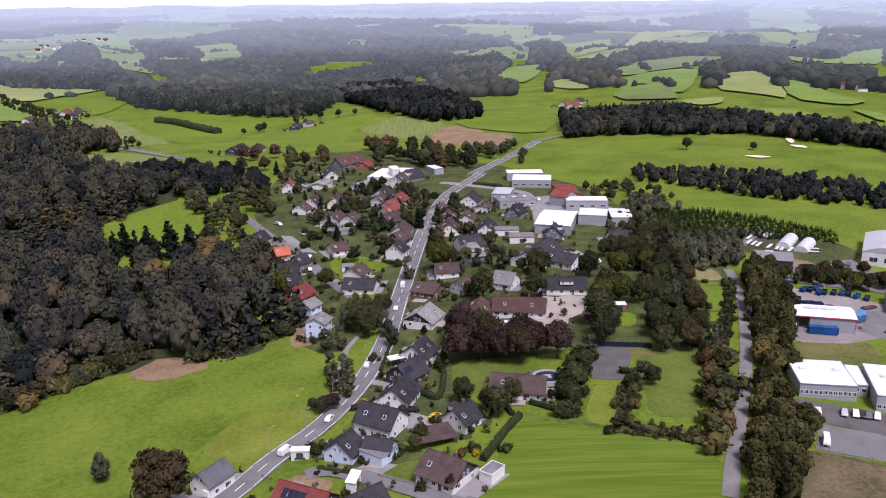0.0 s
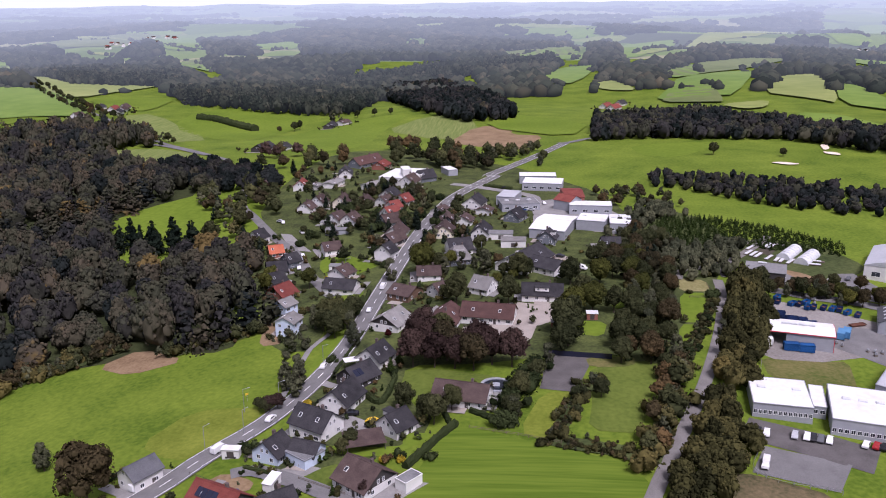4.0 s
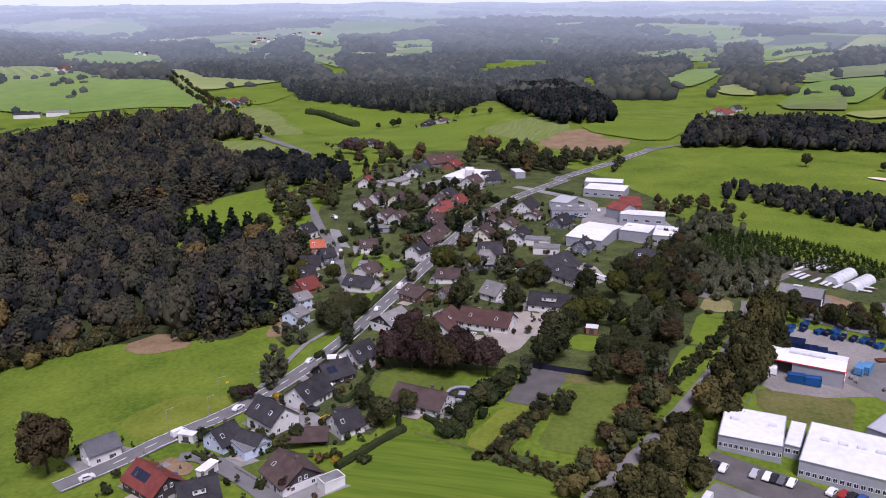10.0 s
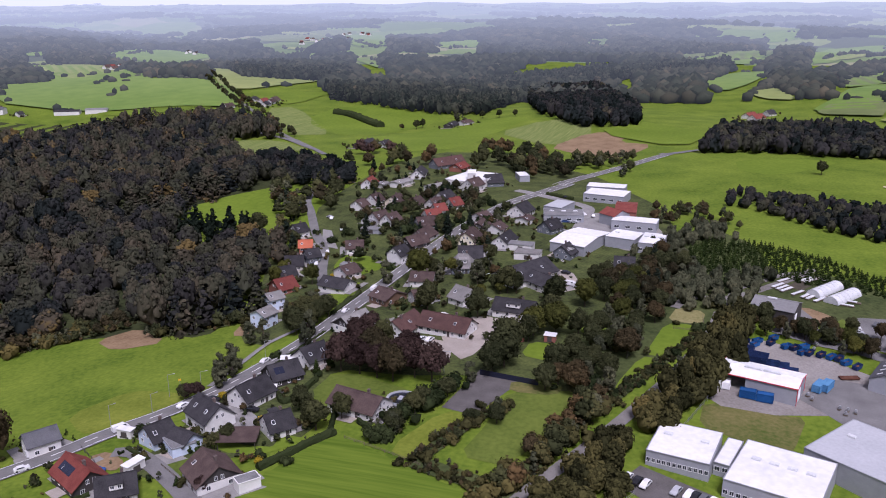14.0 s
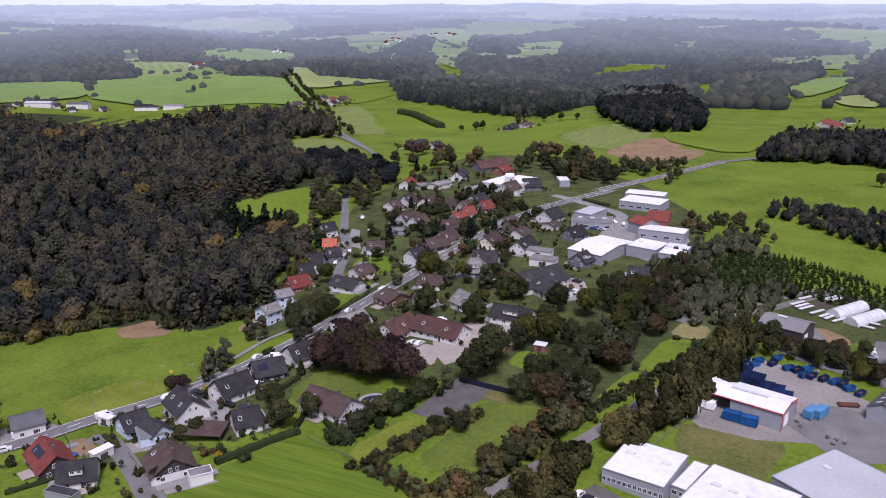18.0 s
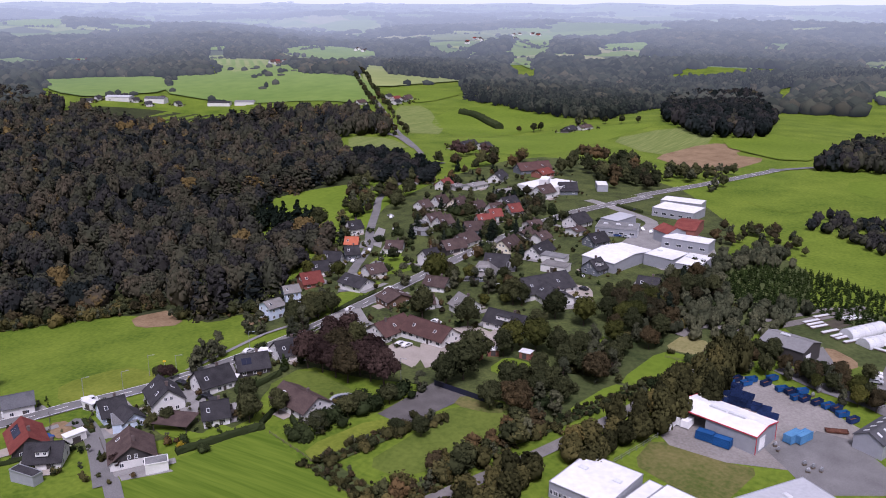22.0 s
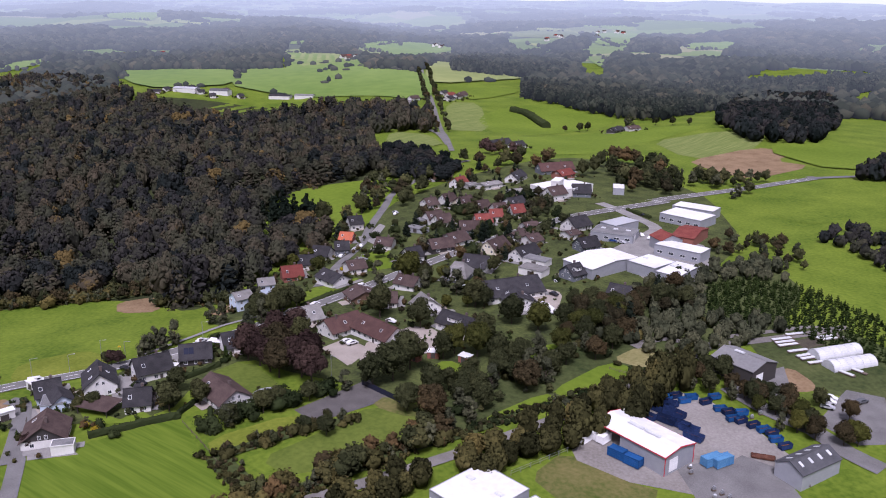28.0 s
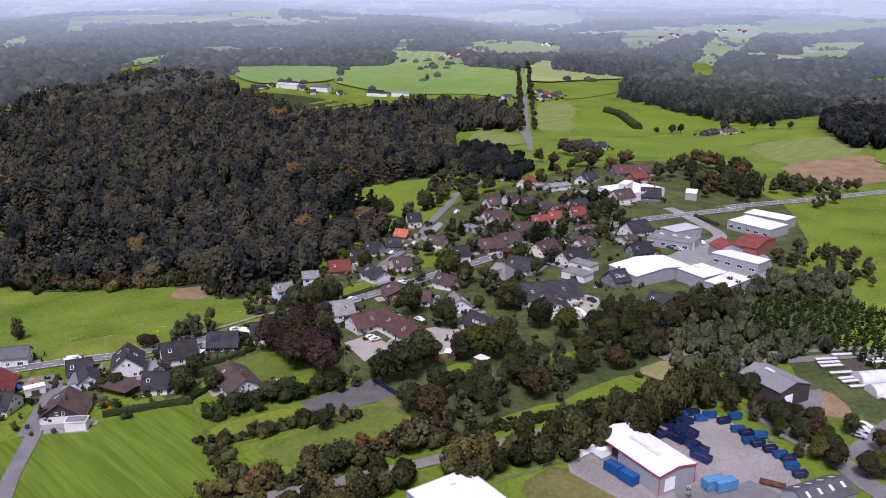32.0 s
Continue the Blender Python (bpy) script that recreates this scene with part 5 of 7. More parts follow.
def fence(line, h=1.2, gap=2.5, mat=None, label="wooden post and rail fence", name="fence", slab=False):
    pts = smooth_line(line, gap)
    ob = new(name)
    x0, y0 = pts[0]
    z0 = float(relief(x0, y0))
    place(ob, x0, y0, z0)
    post = shared(("post", h, (mat or TIMBER).name), lambda: boxes("post", [(0, 0, h / 2 - 0.1, 0.12, 0.12, h + 0.2)], mat or TIMBER))
    for i, (x, y) in enumerate(pts):
        z = float(relief(x, y)) - z0
        child("post", post, ob, (x - x0, y - y0, z))
        if i + 1 < len(pts):
            x2, y2 = pts[i + 1]
            dz = float(relief(x2, y2)) - z0 - z
            k = math.hypot(x2 - x, y2 - y)
            if slab:
                me = shared(("slab", h, round(k, 1), (mat or TIMBER).name), lambda: boxes("panel", [(0, 0, h / 2, k, 0.06, h)], mat or TIMBER))
            else:
                me = shared(("rail", h, round(k, 1), (mat or TIMBER).name), lambda: boxes("rail", [(0, 0, h * 0.45, k, 0.05, 0.1), (0, 0, h * 0.85, k, 0.05, 0.1)], mat or TIMBER))
            child("panel" if slab else "rail", me, ob, ((x + x2) / 2 - x0, (y + y2) / 2 - y0, z + dz / 2), (0, -math.atan2(dz, k), math.atan2(y2 - y, x2 - x)))
    return tagged(ob, label, "fence")


def polytunnel(x, y, turn, L, R):
    ob = new("polytunnel")
    place(ob, x, y, float(relief(x, y)), turn)
    n, m = 12, int(L / 1.5)
    v = [(-L / 2 + L * i / m, -R * math.cos(math.pi * j / n), R * 0.95 * math.sin(math.pi * j / n) * (1.0 if i % 2 else 0.985)) for i in range(m + 1) for j in range(n + 1)]
    f = [(i * (n + 1) + j, i * (n + 1) + j + 1, (i + 1) * (n + 1) + j + 1, (i + 1) * (n + 1) + j) for i in range(m) for j in range(n)]
    f += [tuple(range(n + 1)), tuple(range(m * (n + 1) + n, m * (n + 1) - 1, -1))]
    child("film", mesh_from("film", v, f, FOIL, smooth=False), ob)
    for i in range(0, m + 1, 2):
        xx = -L / 2 + L * i / m
        its = [(xx, -R * math.cos(math.pi * (j + 0.5) / n), R * 0.95 * math.sin(math.pi * (j + 0.5) / n) + 0.05, 0.09, R * 0.27, 0.06) for j in range(n)]
        child("hoop", boxes("hoop", its, STEEL), ob)
    return tagged(ob, "long white plastic polytunnel in the nursery", "polytunnel", "polytunnels")


def cold_frame(x, y, turn, L, W=1.4):
    ob = new("cloche_row")
    place(ob, x, y, float(relief(x, y)) + 0.3, turn)
    its = [(-L / 2 + 1 + 2 * i, 0, 0.45, 1.9, W, 0.3) for i in range(int(L / 2))]
    child("cover", boxes("cover", its, FOIL, 0.08), ob)
    child("frame", boxes("frame", [(0, 0, 0.15, L, W + 0.1, 0.3)], TIMBER), ob)
    return tagged(ob, "low row of white covered plant beds", "plant bed", "plant beds")


def barrel_hall(x, y, turn, L, W, h, rise):
    ob = new("industrial_hall")
    place(ob, x, y, float(relief(x, y)) + 0.2, turn)
    n = 12
    v, f = [], []
    for e in (-1, 1):
        for j in range(n + 1):
            a = j / n
            v.append((e * L / 2, -W / 2 + W * a, h + rise * math.sin(math.pi * a)))
    f = [(j, j + 1, n + 2 + j, n + 1 + j) for j in range(n)] + [tuple(range(n + 1)), tuple(range(2 * n + 1, n, -1))]
    child("roof", mesh_from("roof", v, f, ROOFS["metal"], smooth=False), ob)
    child("wall", boxes("wall", [(0, 0, h / 2 - 0.5, L - 0.3, W - 0.3, h + 1)], WALLS["white"]), ob)
    for i in range(5):
        window(ob, -L / 2 + L * (i + 0.5) / 5, -W / 2 + 0.15, 2.2, 0, 3.2, 1.6)
    for q in (-6, 0, 6):
        window(ob, -L / 2 + 0.15, q, 2.4, 90, 3.5, 2.2)
    KEEP.append((x, y, max(L, W) * 0.55))
    return tagged(ob, "white hall with a curved pale metal roof", "hall")


def pond(x, y, r):
    ob = new("garden_pond")
    place(ob, x, y, float(relief(x, y)) + 0.2)
    ring = []
    for i in range(28):
        a = i * 2 * math.pi / 28
        ring.append((math.cos(a) * r, math.sin(a) * r))
    stone = shared("pond_stone", lambda: boxes("stone", [(0, 0, 0.25, 0.9, 1.0, 0.6)], WALLS["grey"], 0.08))
    for i, (a, b) in enumerate(ring):
        child("stone", stone, ob, (a, b, 0), (0, 0, i * 2 * math.pi / 28))
    bm = bmesh.new()
    bmesh.ops.create_circle(bm, cap_ends=True, segments=28, radius=r - 0.3, matrix=Matrix.Translation((0, 0, 0.2)))
    me = bpy.data.meshes.new("water")
    bm.to_mesh(me)
    bm.free()
    me.materials.append(GLASS)
    child("water", me, ob, label="dark still water")
    child("island", boxes("island", [(0, 0, 0.35, 2.4, 2.4, 0.5), (0, 0, 0.7, 1.2, 1.2, 0.5)], WALLS["grey"], 0.2), ob)
    KEEP.append((x, y, r + 0.5))
    return tagged(ob, "round stone-rimmed garden pond beside the bungalow", "pond")


def hut(x, y, turn, L, W, h, wall, roof, label, name):
    """A small outbuilding: walls, a slightly tilted roof slab, a door and a window."""
    ob = new(name)
    place(ob, x, y, float(relief(x, y)) + 0.12, turn)
    KEEP.append((x, y, max(L, W) * 0.5))
    if name in ("carport", "awning"):
        for sx in (-1, 1):
            for sy in (-1, 1):
                child("post", boxes("post", [(sx * (L / 2 - 0.2), sy * (W / 2 - 0.2), h / 2, 0.16, 0.16, h)], FASCIA), ob)
    else:
        child("wall", boxes("wall", [(0, 0, h / 2 - 0.3, L, W, h + 0.6)], WALLS[wall]), ob)
        child("door", boxes("door", [(0, -W / 2 - 0.03, min(h, 2.2) / 2, min(2.4, L * 0.4), 0.08, min(h, 2.2) - 0.15)], FASCIA), ob)
        window(ob, L * 0.33, W / 2, h * 0.6, 0, 0.9, 0.8)
    child("roof", boxes("roof", [(0, 0, 0, L + 0.5, W + 0.5, 0.18)], ROOFS[roof], 0.04), ob, (0, 0, h + 0.22), (radians(3), 0, 0))
    if name in ("trailer", "box_trailer"):
        for sx in (-0.25, 0.25):
            for sy in (-1, 1):
                child("wheel", shared("wheel", lambda: wheel_mesh()), ob, (L * sx, sy * W / 2, 0.3))
    return tagged(ob, label, name.replace("_", " "))


def sign_post(x, y, turn):
    ob = new("road_sign")
    place(ob, x, y, None, turn)
    child("pole", shared("sign_pole", lambda: boxes("pole", [(0, 0, 1.3, 0.08, 0.08, 2.6)], STEEL)), ob)
    child("plate", shared("sign_plate", lambda: boxes("plate", [(0, 0.06, 2.5, 1.0, 0.04, 0.7)], plain("yellow_sign_face", (0.65, 0.42, 0.02)))), ob, label="yellow sign plate")
    return tagged(ob, "yellow road sign on a grey post", "road sign", "road signs")


def pallet_stack(x, y, turn):
    ob = new("pallet_stack")
    place(ob, x, y, float(relief(x, y)) + 0.15, turn)
    for k in range(3):
        child("pallet", shared("pallet", lambda: boxes("pallet", [(0, yy, 0.13, 1.2, 0.12, 0.03) for yy in (-0.34, -0.17, 0, 0.17, 0.34)] + [(xx, 0, 0.06, 0.1, 0.8, 0.1) for xx in (-0.5, 0, 0.5)], TIMBER)), ob, (0, 0, 0.15 * k))
    child("load", shared("pallet_load", lambda: boxes("load", [(0, 0, 0.4, 1.0, 0.7, 0.7), (0.1, 0, 0.85, 0.6, 0.6, 0.3)], STEEL, 0.05)), ob, (0, 0, 0.45), label="grey scrap metal")
    return tagged(ob, "stack of pallets loaded with scrap in the yard", "pallet stack", "pallet stacks")



# ---- roads and paved ground ----
MAIN = [(-65, 182), (-56, 196), (-49, 210), (-37, 229), (-28, 254), (-22, 286), (-19, 326), (-15, 375), (-9, 432), (2, 497), (16, 538), (27, 568), (23, 570), (55, 639), (68, 670), (82, 704)]
main_road = strip("road", MAIN, 8.2, ASPHALT, 0.30, "grey asphalt main road with worn white lane marks")
dashes(MAIN, 0.0, 4.0, 6.0, 0.22, 0.32, main_road)
dashes(MAIN, 3.5, 9.0, 0.4, 0.16, 0.32, main_road)
dashes(MAIN, -3.5, 9.0, 0.4, 0.16, 0.32, main_road)
strip("footpath", [(-36, 246), (-36, 268), (-36, 285), (-32, 297), (-29, 311)], 2.2, PAVING, 0.34, "narrow paved footpath beside the road", category="path")
strip("village_street", [(-39, 340), (-56, 371), (-70, 402), (-89, 430), (-112, 469), (-127, 494), (-137, 533), (-147, 578), (-144, 602)], 5.0, ASPHALT, 0.25, "grey village street between gardens", category="road")
strip("side_street", [(-38, 200), (-31, 201), (-14, 192), (0, 183), (6, 179)], 5.5, ASPHALT, 0.33, "grey asphalt side street with worn edges", category="road")
strip("side_street", [(3.1, 181.5), (5.9, 181.3), (26.1, 168.5), (39.3, 161.5)], 4.5, ASPHALT, 0.3, "grey asphalt lane running past the mown field")
strip("track", [(70, 180), (76, 196), (86, 220), (100, 255), (115, 300), (124, 337), (126, 353)], 4.2, PATHM, 0.30, "narrow asphalt track between hedges", category="path")
strip("track", [(109, 352), (114, 365), (129, 370), (141, 383), (157, 405), (165, 418)], 4.0, PATHM, 0.30, "narrow track leading into the nursery", category="path")
strip("industrial_road", [(50, 412), (53, 447), (52, 486), (49, 506), (28, 522), (10, 533), (-1, 538)], 7.0, PAVING, 0.30, "pale asphalt yard road between halls", category="road")
strip("industrial_road", [(146, 344), (161, 337), (175, 334), (186, 328), (196, 325)], 7.0, ASPHALT, 0.30, "grey asphalt access road to the halls", category="road")
strip("country_road", [(-183, 632), (-246, 707), (-285, 750), (-385, 866), (-530, 1033), (-660, 1182), (-862, 1419)], 4.5, ASPHALT, 0.50, "country road lined by trees", category="road")
strip("country_road", [(-543, 1041), (-474, 941), (-384, 810), (-302, 746), (-266, 722), (-208, 661)], 6.0, ASPHALT, 0.60, "pale country road at the edge of the wood", category="road")
strip("country_road", [(76, 704), (82, 703), (102, 725), (114, 736)], 6.0, ASPHALT, 0.50, "country road leaving the village", category="road")
KEEP += [(x, y, 4.5) for x, y in smooth_line(MAIN, 6.0)]

# ---- fields and plots ----
drape("village_ground", [(-26, 190), (-28, 245), (-25, 293), (-26, 356), (-43, 359), (-32, 283), (-50, 286), (-66, 324), (-108, 417), (-114, 542), (-102, 659), (-40, 674), (18, 616), (44, 597), (96, 510), (104, 420), (85, 315), (93, 271), (74, 273), (50, 270), (27, 264), (2, 265), (4, 243), (17, 222), (-2, 203), (-10, 190)], GARDEN, 0.10, 10, "gardens of lawn and beds between the houses", 2, category="ground")
drape("wood_floor", [(-185, 265), (-154, 286), (-100, 298), (-69, 291), (-70, 319), (-121, 392), (-132, 430), (-210, 484), (-158, 526), (-225, 589), (-343, 709), (-291, 743), (-390, 863), (-551, 838), (-673, 812), (-768, 747), (-774, 684), (-932, 704), (-1007, 660)], FLOORM, 0.12, 12, "dark leaf-covered woodland floor", 2, category="ground")
drape("mown_meadow", [(20, 224), (48, 212), (76, 202), (64, 163), (-1, 167), (8, 183), (15, 204)], MOWN, 0.28, 6, "bright green meadow freshly mown in stripes", 2, category="field")
drape("yellow_meadow", [(-74, 221), (-65, 242), (-44, 241), (-40, 236), (-41, 223), (-50, 211), (-59, 210)], DRYGRASS, 0.20, 8, "yellowish mown patch of meadow beside the road", 2, category="field")
drape("paddock", [(48, 244), (59, 244), (49, 214), (40, 219)], DRYGRASS, 0.25, 8, "small paddock of yellowish grass", 2, category="field")
drape("lawn", [(64, 264), (88, 270), (84, 255), (75, 220), (60, 221), (63, 240)], LAWN, 0.30, 8, "olive green lawn enclosed by scrub", 2, category="field")
drape("worn_ground", [(63, 270), (80, 272), (79, 264), (64, 262)], ROUGH, 0.36, 4, "worn gravelly ground beside the asphalt place", 2, category="ground")
drape("asphalt_lot", [(51, 275), (66, 270), (58, 244), (47, 246)], DARKASPH, 0.34, 6, "empty dark asphalt parking place", 0, category="car park")
drape("lawn", [(3, 264), (38, 253), (38, 237), (26, 228), (2, 244)], LAWN, 0.30, 6, "mown lawn round the bungalow", 2, category="field")
drape("meadow_plot", [(107, 337), (119, 337), (109, 305), (102, 305)], BRIGHT, 0.30, 6, "small bright green meadow plot", 1, category="field")
drape("meadow_plot", [(101, 303), (108, 303), (98, 274), (95, 276)], BRIGHT, 0.30, 6, "small bright green meadow plot", 1, category="field")
drape("dry_plot", [(110, 354), (121, 352), (120, 339), (107, 338)], STRAW, 0.30, 6, "patch of dry straw-coloured grass", 1, category="field")
drape("lawn", [(62, 303), (74, 302), (71, 288), (61, 290)], BRIGHT, 0.30, 6, "green garden lawn", 2, category="field")
drape("clearing_meadow", [(-207, 474), (-192, 501), (-164, 526), (-125, 515), (-86, 411), (-101, 401), (-123, 414), (-133, 404), (-162, 399)], BRIGHT, 0.35, 8, "bright green meadow in a woodland clearing", 2, category="field")
drape("earth_pit", [(-122, 290), (-110, 305), (-84, 288), (-104, 279)], SOIL, 0.35, 5, "bare brown earth patch at the edge of the wood", 1, category="field")
drape("building_earth", [(-58, 293), (-62, 314), (-58, 319), (-48, 294)], SOIL, 0.35, 5, "churned reddish earth beside new houses", 1, category="field")
drape("farm_court", [(32, 281), (40, 280), (27, 302), (35, 324), (60, 315), (51, 298), (39, 296)], GRAVEL, 0.35, 6, "pale gravel courtyard of the farm", 2, category="car park")
drape("farm_court", [(19, 285), (38, 279), (36, 294), (20, 297)], GRAVEL, 0.36, 6, "pale gravel courtyard of the farm", 0, category="car park")
drape("farm_court", [(35, 288), (44, 279), (50, 311), (59, 321), (48, 320), (40, 311)], GRAVEL, 0.37, 6, "pale gravel courtyard of the farm", 1, category="car park")
drape("gravel_lot", [(51, 354), (60, 352), (71, 363), (62, 384), (52, 384)], GRAVEL, 0.36, 6, "pale gravel car park", 1, category="car park")
drape("yard", [(123, 281), (126, 294), (130, 307), (133, 331), (144, 332), (162, 324), (179, 313), (179, 302), (165, 295), (160, 282), (144, 276), (128, 276)], MUD, 0.30, 8, "worn concrete and earth yard of the recycling depot", 0, category="yard")
drape("asphalt_lot", [(158, 292), (163, 308), (174, 308), (177, 302), (161, 286)], ASPHALT, 0.36, 6, "grey asphalt yard between halls", 0, category="car park")
drape("hall_court", [(151, 290), (159, 304), (174, 307), (184, 296), (186, 285), (167, 273), (159, 282)], ASPHALT, 0.37, 6, "worn asphalt court between sheds", 0, category="yard")
drape("scrub_ground", [(82, 409), (116, 480), (144, 446), (142, 382), (127, 359), (116, 320), (93, 259), (75, 252), (83, 314)], SCRUB, 0.14, 10, "weedy ground under scrub and trees", 2, category="ground")
drape("waste_grass", [(122, 261), (123, 278), (144, 276), (153, 278), (149, 260), (147, 254), (133, 257)], ROUGH, 0.24, 6, "rough grass plot with bare patches", 1, category="field")
drape("hall_car_park", [(108, 233), (131, 224), (140, 219), (133, 206), (124, 211), (109, 218), (103, 222)], DARKASPH, 0.30, 6, "asphalt car park in front of the hall", 0, category="car park")
drape("asphalt_lot", [(108, 217), (129, 210), (121, 196), (101, 203)], ASPHALT, 0.30, 6, "cracked grey asphalt lot", 0, category="car park")
drape("bramble_ground", [(94, 202), (102, 202), (120, 194), (118, 176), (106, 163), (77, 163)], BRAMBLE, 0.20, 8, "brown brambles and dead grass", 2, category="ground")
drape("nursery_ground", [(135, 388), (147, 409), (166, 415), (187, 404), (198, 378), (189, 366), (179, 361), (169, 359), (149, 370)], SCRUB, 0.20, 8, "nursery beds and tracks", 2, category="ground")
drape("plant_bed", [(153, 393), (159, 404), (163, 397), (158, 388)], BEDSOIL, 0.34, 4, "dark dug bed between the plant covers", 0, category="bed")
strip("track", [(130, 357), (130, 371), (133, 382), (144, 396), (157, 411), (169, 404)], 2.6, PATHM, 0.34, "worn nursery track", category="path")
drape("nursery_yard", [(154, 363), (158, 371), (168, 364), (169, 358), (161, 352)], SOIL, 0.30, 6, "reddish earth heap beside the barn", 2, category="ground")
drape("barn_court", [(149, 357), (156, 370), (161, 359), (162, 348), (157, 346)], ASPHALT, 0.33, 6, "asphalt apron before the barn", 0, category="car park")
drape("hall_lawn", [(161, 346), (168, 357), (172, 364), (176, 347), (171, 340), (166, 342)], LAWN, 0.33, 6, "rounded lawn island between the drives", 2, category="lawn")
drape("hall_court", [(175, 339), (176, 356), (177, 366), (188, 368), (196, 341), (188, 334)], ASPHALT, 0.30, 6, "asphalt court before the curved hall", 0, category="car park")
drape("industrial_yard", [(48, 411), (52, 459), (47, 489), (66, 497), (87, 486), (105, 433), (85, 418), (65, 433), (64, 412)], PAVING, 0.26, 8, "pale paved yard between halls", 2, category="yard")
drape("bright_field", [(-256, 623), (-198, 643), (-186, 632), (-234, 592)], BRIGHT, 0.50, 8, "bright green strip field", 2, category="field")
drape("maize_field", [(-316, 708), (-270, 713), (-203, 651), (-266, 643)], CROP, 0.60, 8, "ripe maize field", 2, category="field")
drape("maize_field", [(-282, 750), (-398, 907), (-371, 940), (-244, 778)], CROP, 0.45, 10, "ripe maize field beside the avenue", 2, category="field")
drape("stubble_field", [(-86, 800), (-54, 880), (-6, 878), (10, 769), (-20, 720)], CROP, 0.45, 11, "pale green ripening field", 2, category="field")
drape("brown_field", [(-16, 712), (2, 808), (41, 818), (36, 757), (67, 751), (48, 666), (9, 687)], SOIL, 0.50, 11, "ploughed brown field", 2, category="field")
drape("bright_field", [(-320, 856), (-336, 989), (-227, 1034), (-181, 926), (-198, 800), (-226, 763)], BRIGHT, 0.45, 11, "bright green hillside meadow", 2, category="field")
drape("bright_field", [(-217, 749), (-184, 787), (-157, 890), (-71, 913), (-86, 800), (-84, 688), (-126, 654)], BRIGHT, 0.45, 11, "bright green hillside meadow", 2, category="field")
drape("bright_field", [(-623, 876), (-678, 961), (-619, 1070), (-579, 1082), (-471, 954), (-459, 873), (-536, 863)], BRIGHT, 0.70, 12, "bright green hilltop meadow", 2, category="field")
drape("golf_meadow", [(73, 598), (106, 707), (176, 726), (271, 673), (277, 610), (252, 535), (206, 573), (137, 595), (107, 560)], GRASS, 0.40, 11, "mown golf course grass", 2, category="field")
drape("golf_meadow", [(131, 684), (193, 695), (202, 677), (160, 624), (134, 637)], BRIGHT, 0.55, 11, "paler mown golf fairway", 2, category="field")
drape("sand_bunker", [(272, 662), (279, 666), (274, 645), (268, 639)], SAND, 0.90, 6, "pale sand bunker on the golf course", 2, category="bunker")
drape("sand_bunker", [(264, 634), (274, 630), (273, 618), (265, 624)], SAND, 0.90, 6, "pale sand bunker on the golf course", 2, category="bunker")
drape("sand_bunker", [(216, 597), (227, 597), (236, 589), (226, 587)], SAND, 0.90, 6, "pale sand bunker on the golf course", 2, category="bunker")

# ---- houses ----
house(-63.0, 199.1, 59, 9.0, 7.6, 3.9, 6.6, "white", "ash", chimney=0, sky=0)
house(-35.5, 184.3, -25, 14.1, 10.0, 2.7, 6.4, "dark", "red", solar=4, sky=1)
house(-20.1, 180.4, 40, 9.6, 9.0, 2.8, 6.4, "white", "dark", dormer=-1, sky=0)
house(-28.2, 208.4, 67, 7.6, 9.0, 2.8, 6.4, "blue", "dark", sky=1)
house(-18.2, 207.1, -17, 7.8, 7.0, 2.7, 5.2, "blue", "dark", chimney=0, sky=0)
house(-18.8, 221.2, -28, 12.3, 10.0, 4.0, 8.0, "white", "dark", sky=3)
house(4.8, 220.3, 51, 7.6, 9.0, 2.8, 6.4, "white", "dark", dormer=1, balcony=1)
house(0.4, 192.8, -36, 11.7, 12.0, 2.7, 6.8, "white", "brown", gable='dark', sky=1)
house(-14.3, 237.7, 71, 11.6, 10.0, 3.2, 7.2, "white", "dark", sky=2, balcony=0)
house(-12.2, 254.2, 53, 10.4, 10.0, 2.7, 6.4, "dark", "dark", sky=2, solar=2)
house(-8.8, 269.1, 65, 9.8, 10.0, 2.8, 6.8, "white", "dark", sky=3)
house(23.1, 238.6, -12, 16.6, 11.0, 2.7, 6.0, "white", "brown", sky=1)
house(-7.8, 302.1, 68, 12.1, 12.0, 2.7, 6.4, "white", "grey", gable='dark', sky=3)
house(29.4, 304.8, -9, 19.8, 11.0, 2.7, 6.4, "white", "plum", sky=4)
house(13.1, 301.5, -101, 14.7, 11.0, 2.7, 6.4, "white", "plum", sky=2)
house(-6.4, 333.6, -26, 10.3, 12.0, 2.7, 5.2, "brown", "brown")
house(8.4, 333.3, 43, 7.6, 9.0, 2.7, 5.6, "white", "brown", gable='white')
house(26.4, 335.9, -28, 8.5, 10.0, 2.7, 6.4, "white", "grey")
house(50.4, 326.4, -4, 16.0, 9.0, 2.8, 6.4, "white", "dark", dormer=-1, sky=0)
house(44.0, 369.5, 60, 26.0, 16.0, 2.7, 7.2, "white", "dark", sky=6)
house(54.0, 361.2, -36, 14.8, 12.0, 2.7, 5.6, "white", "dark", sky=2)
house(13.4, 376.1, 17, 10.2, 12.0, 2.8, 7.6, "slate", "grey", hip=3.5, dormer=-1, sky=0)
house(3.4, 419.3, 90, 13.0, 10.0, 2.7, 6.4, "cream", "brown")
house(22.6, 416.1, 83, 13.7, 9.0, 2.8, 6.4, "white", "dark", gable='white')
house(3.5, 439.4, 93, 11.4, 9.0, 2.7, 5.6, "white", "brown", gable='dark')
house(16.5, 477.4, 75, 12.7, 11.0, 2.7, 6.8, "white", "dark", sky=0)
house(39.8, 445.1, 63, 10.1, 9.0, 2.8, 6.4, "slate", "dark")
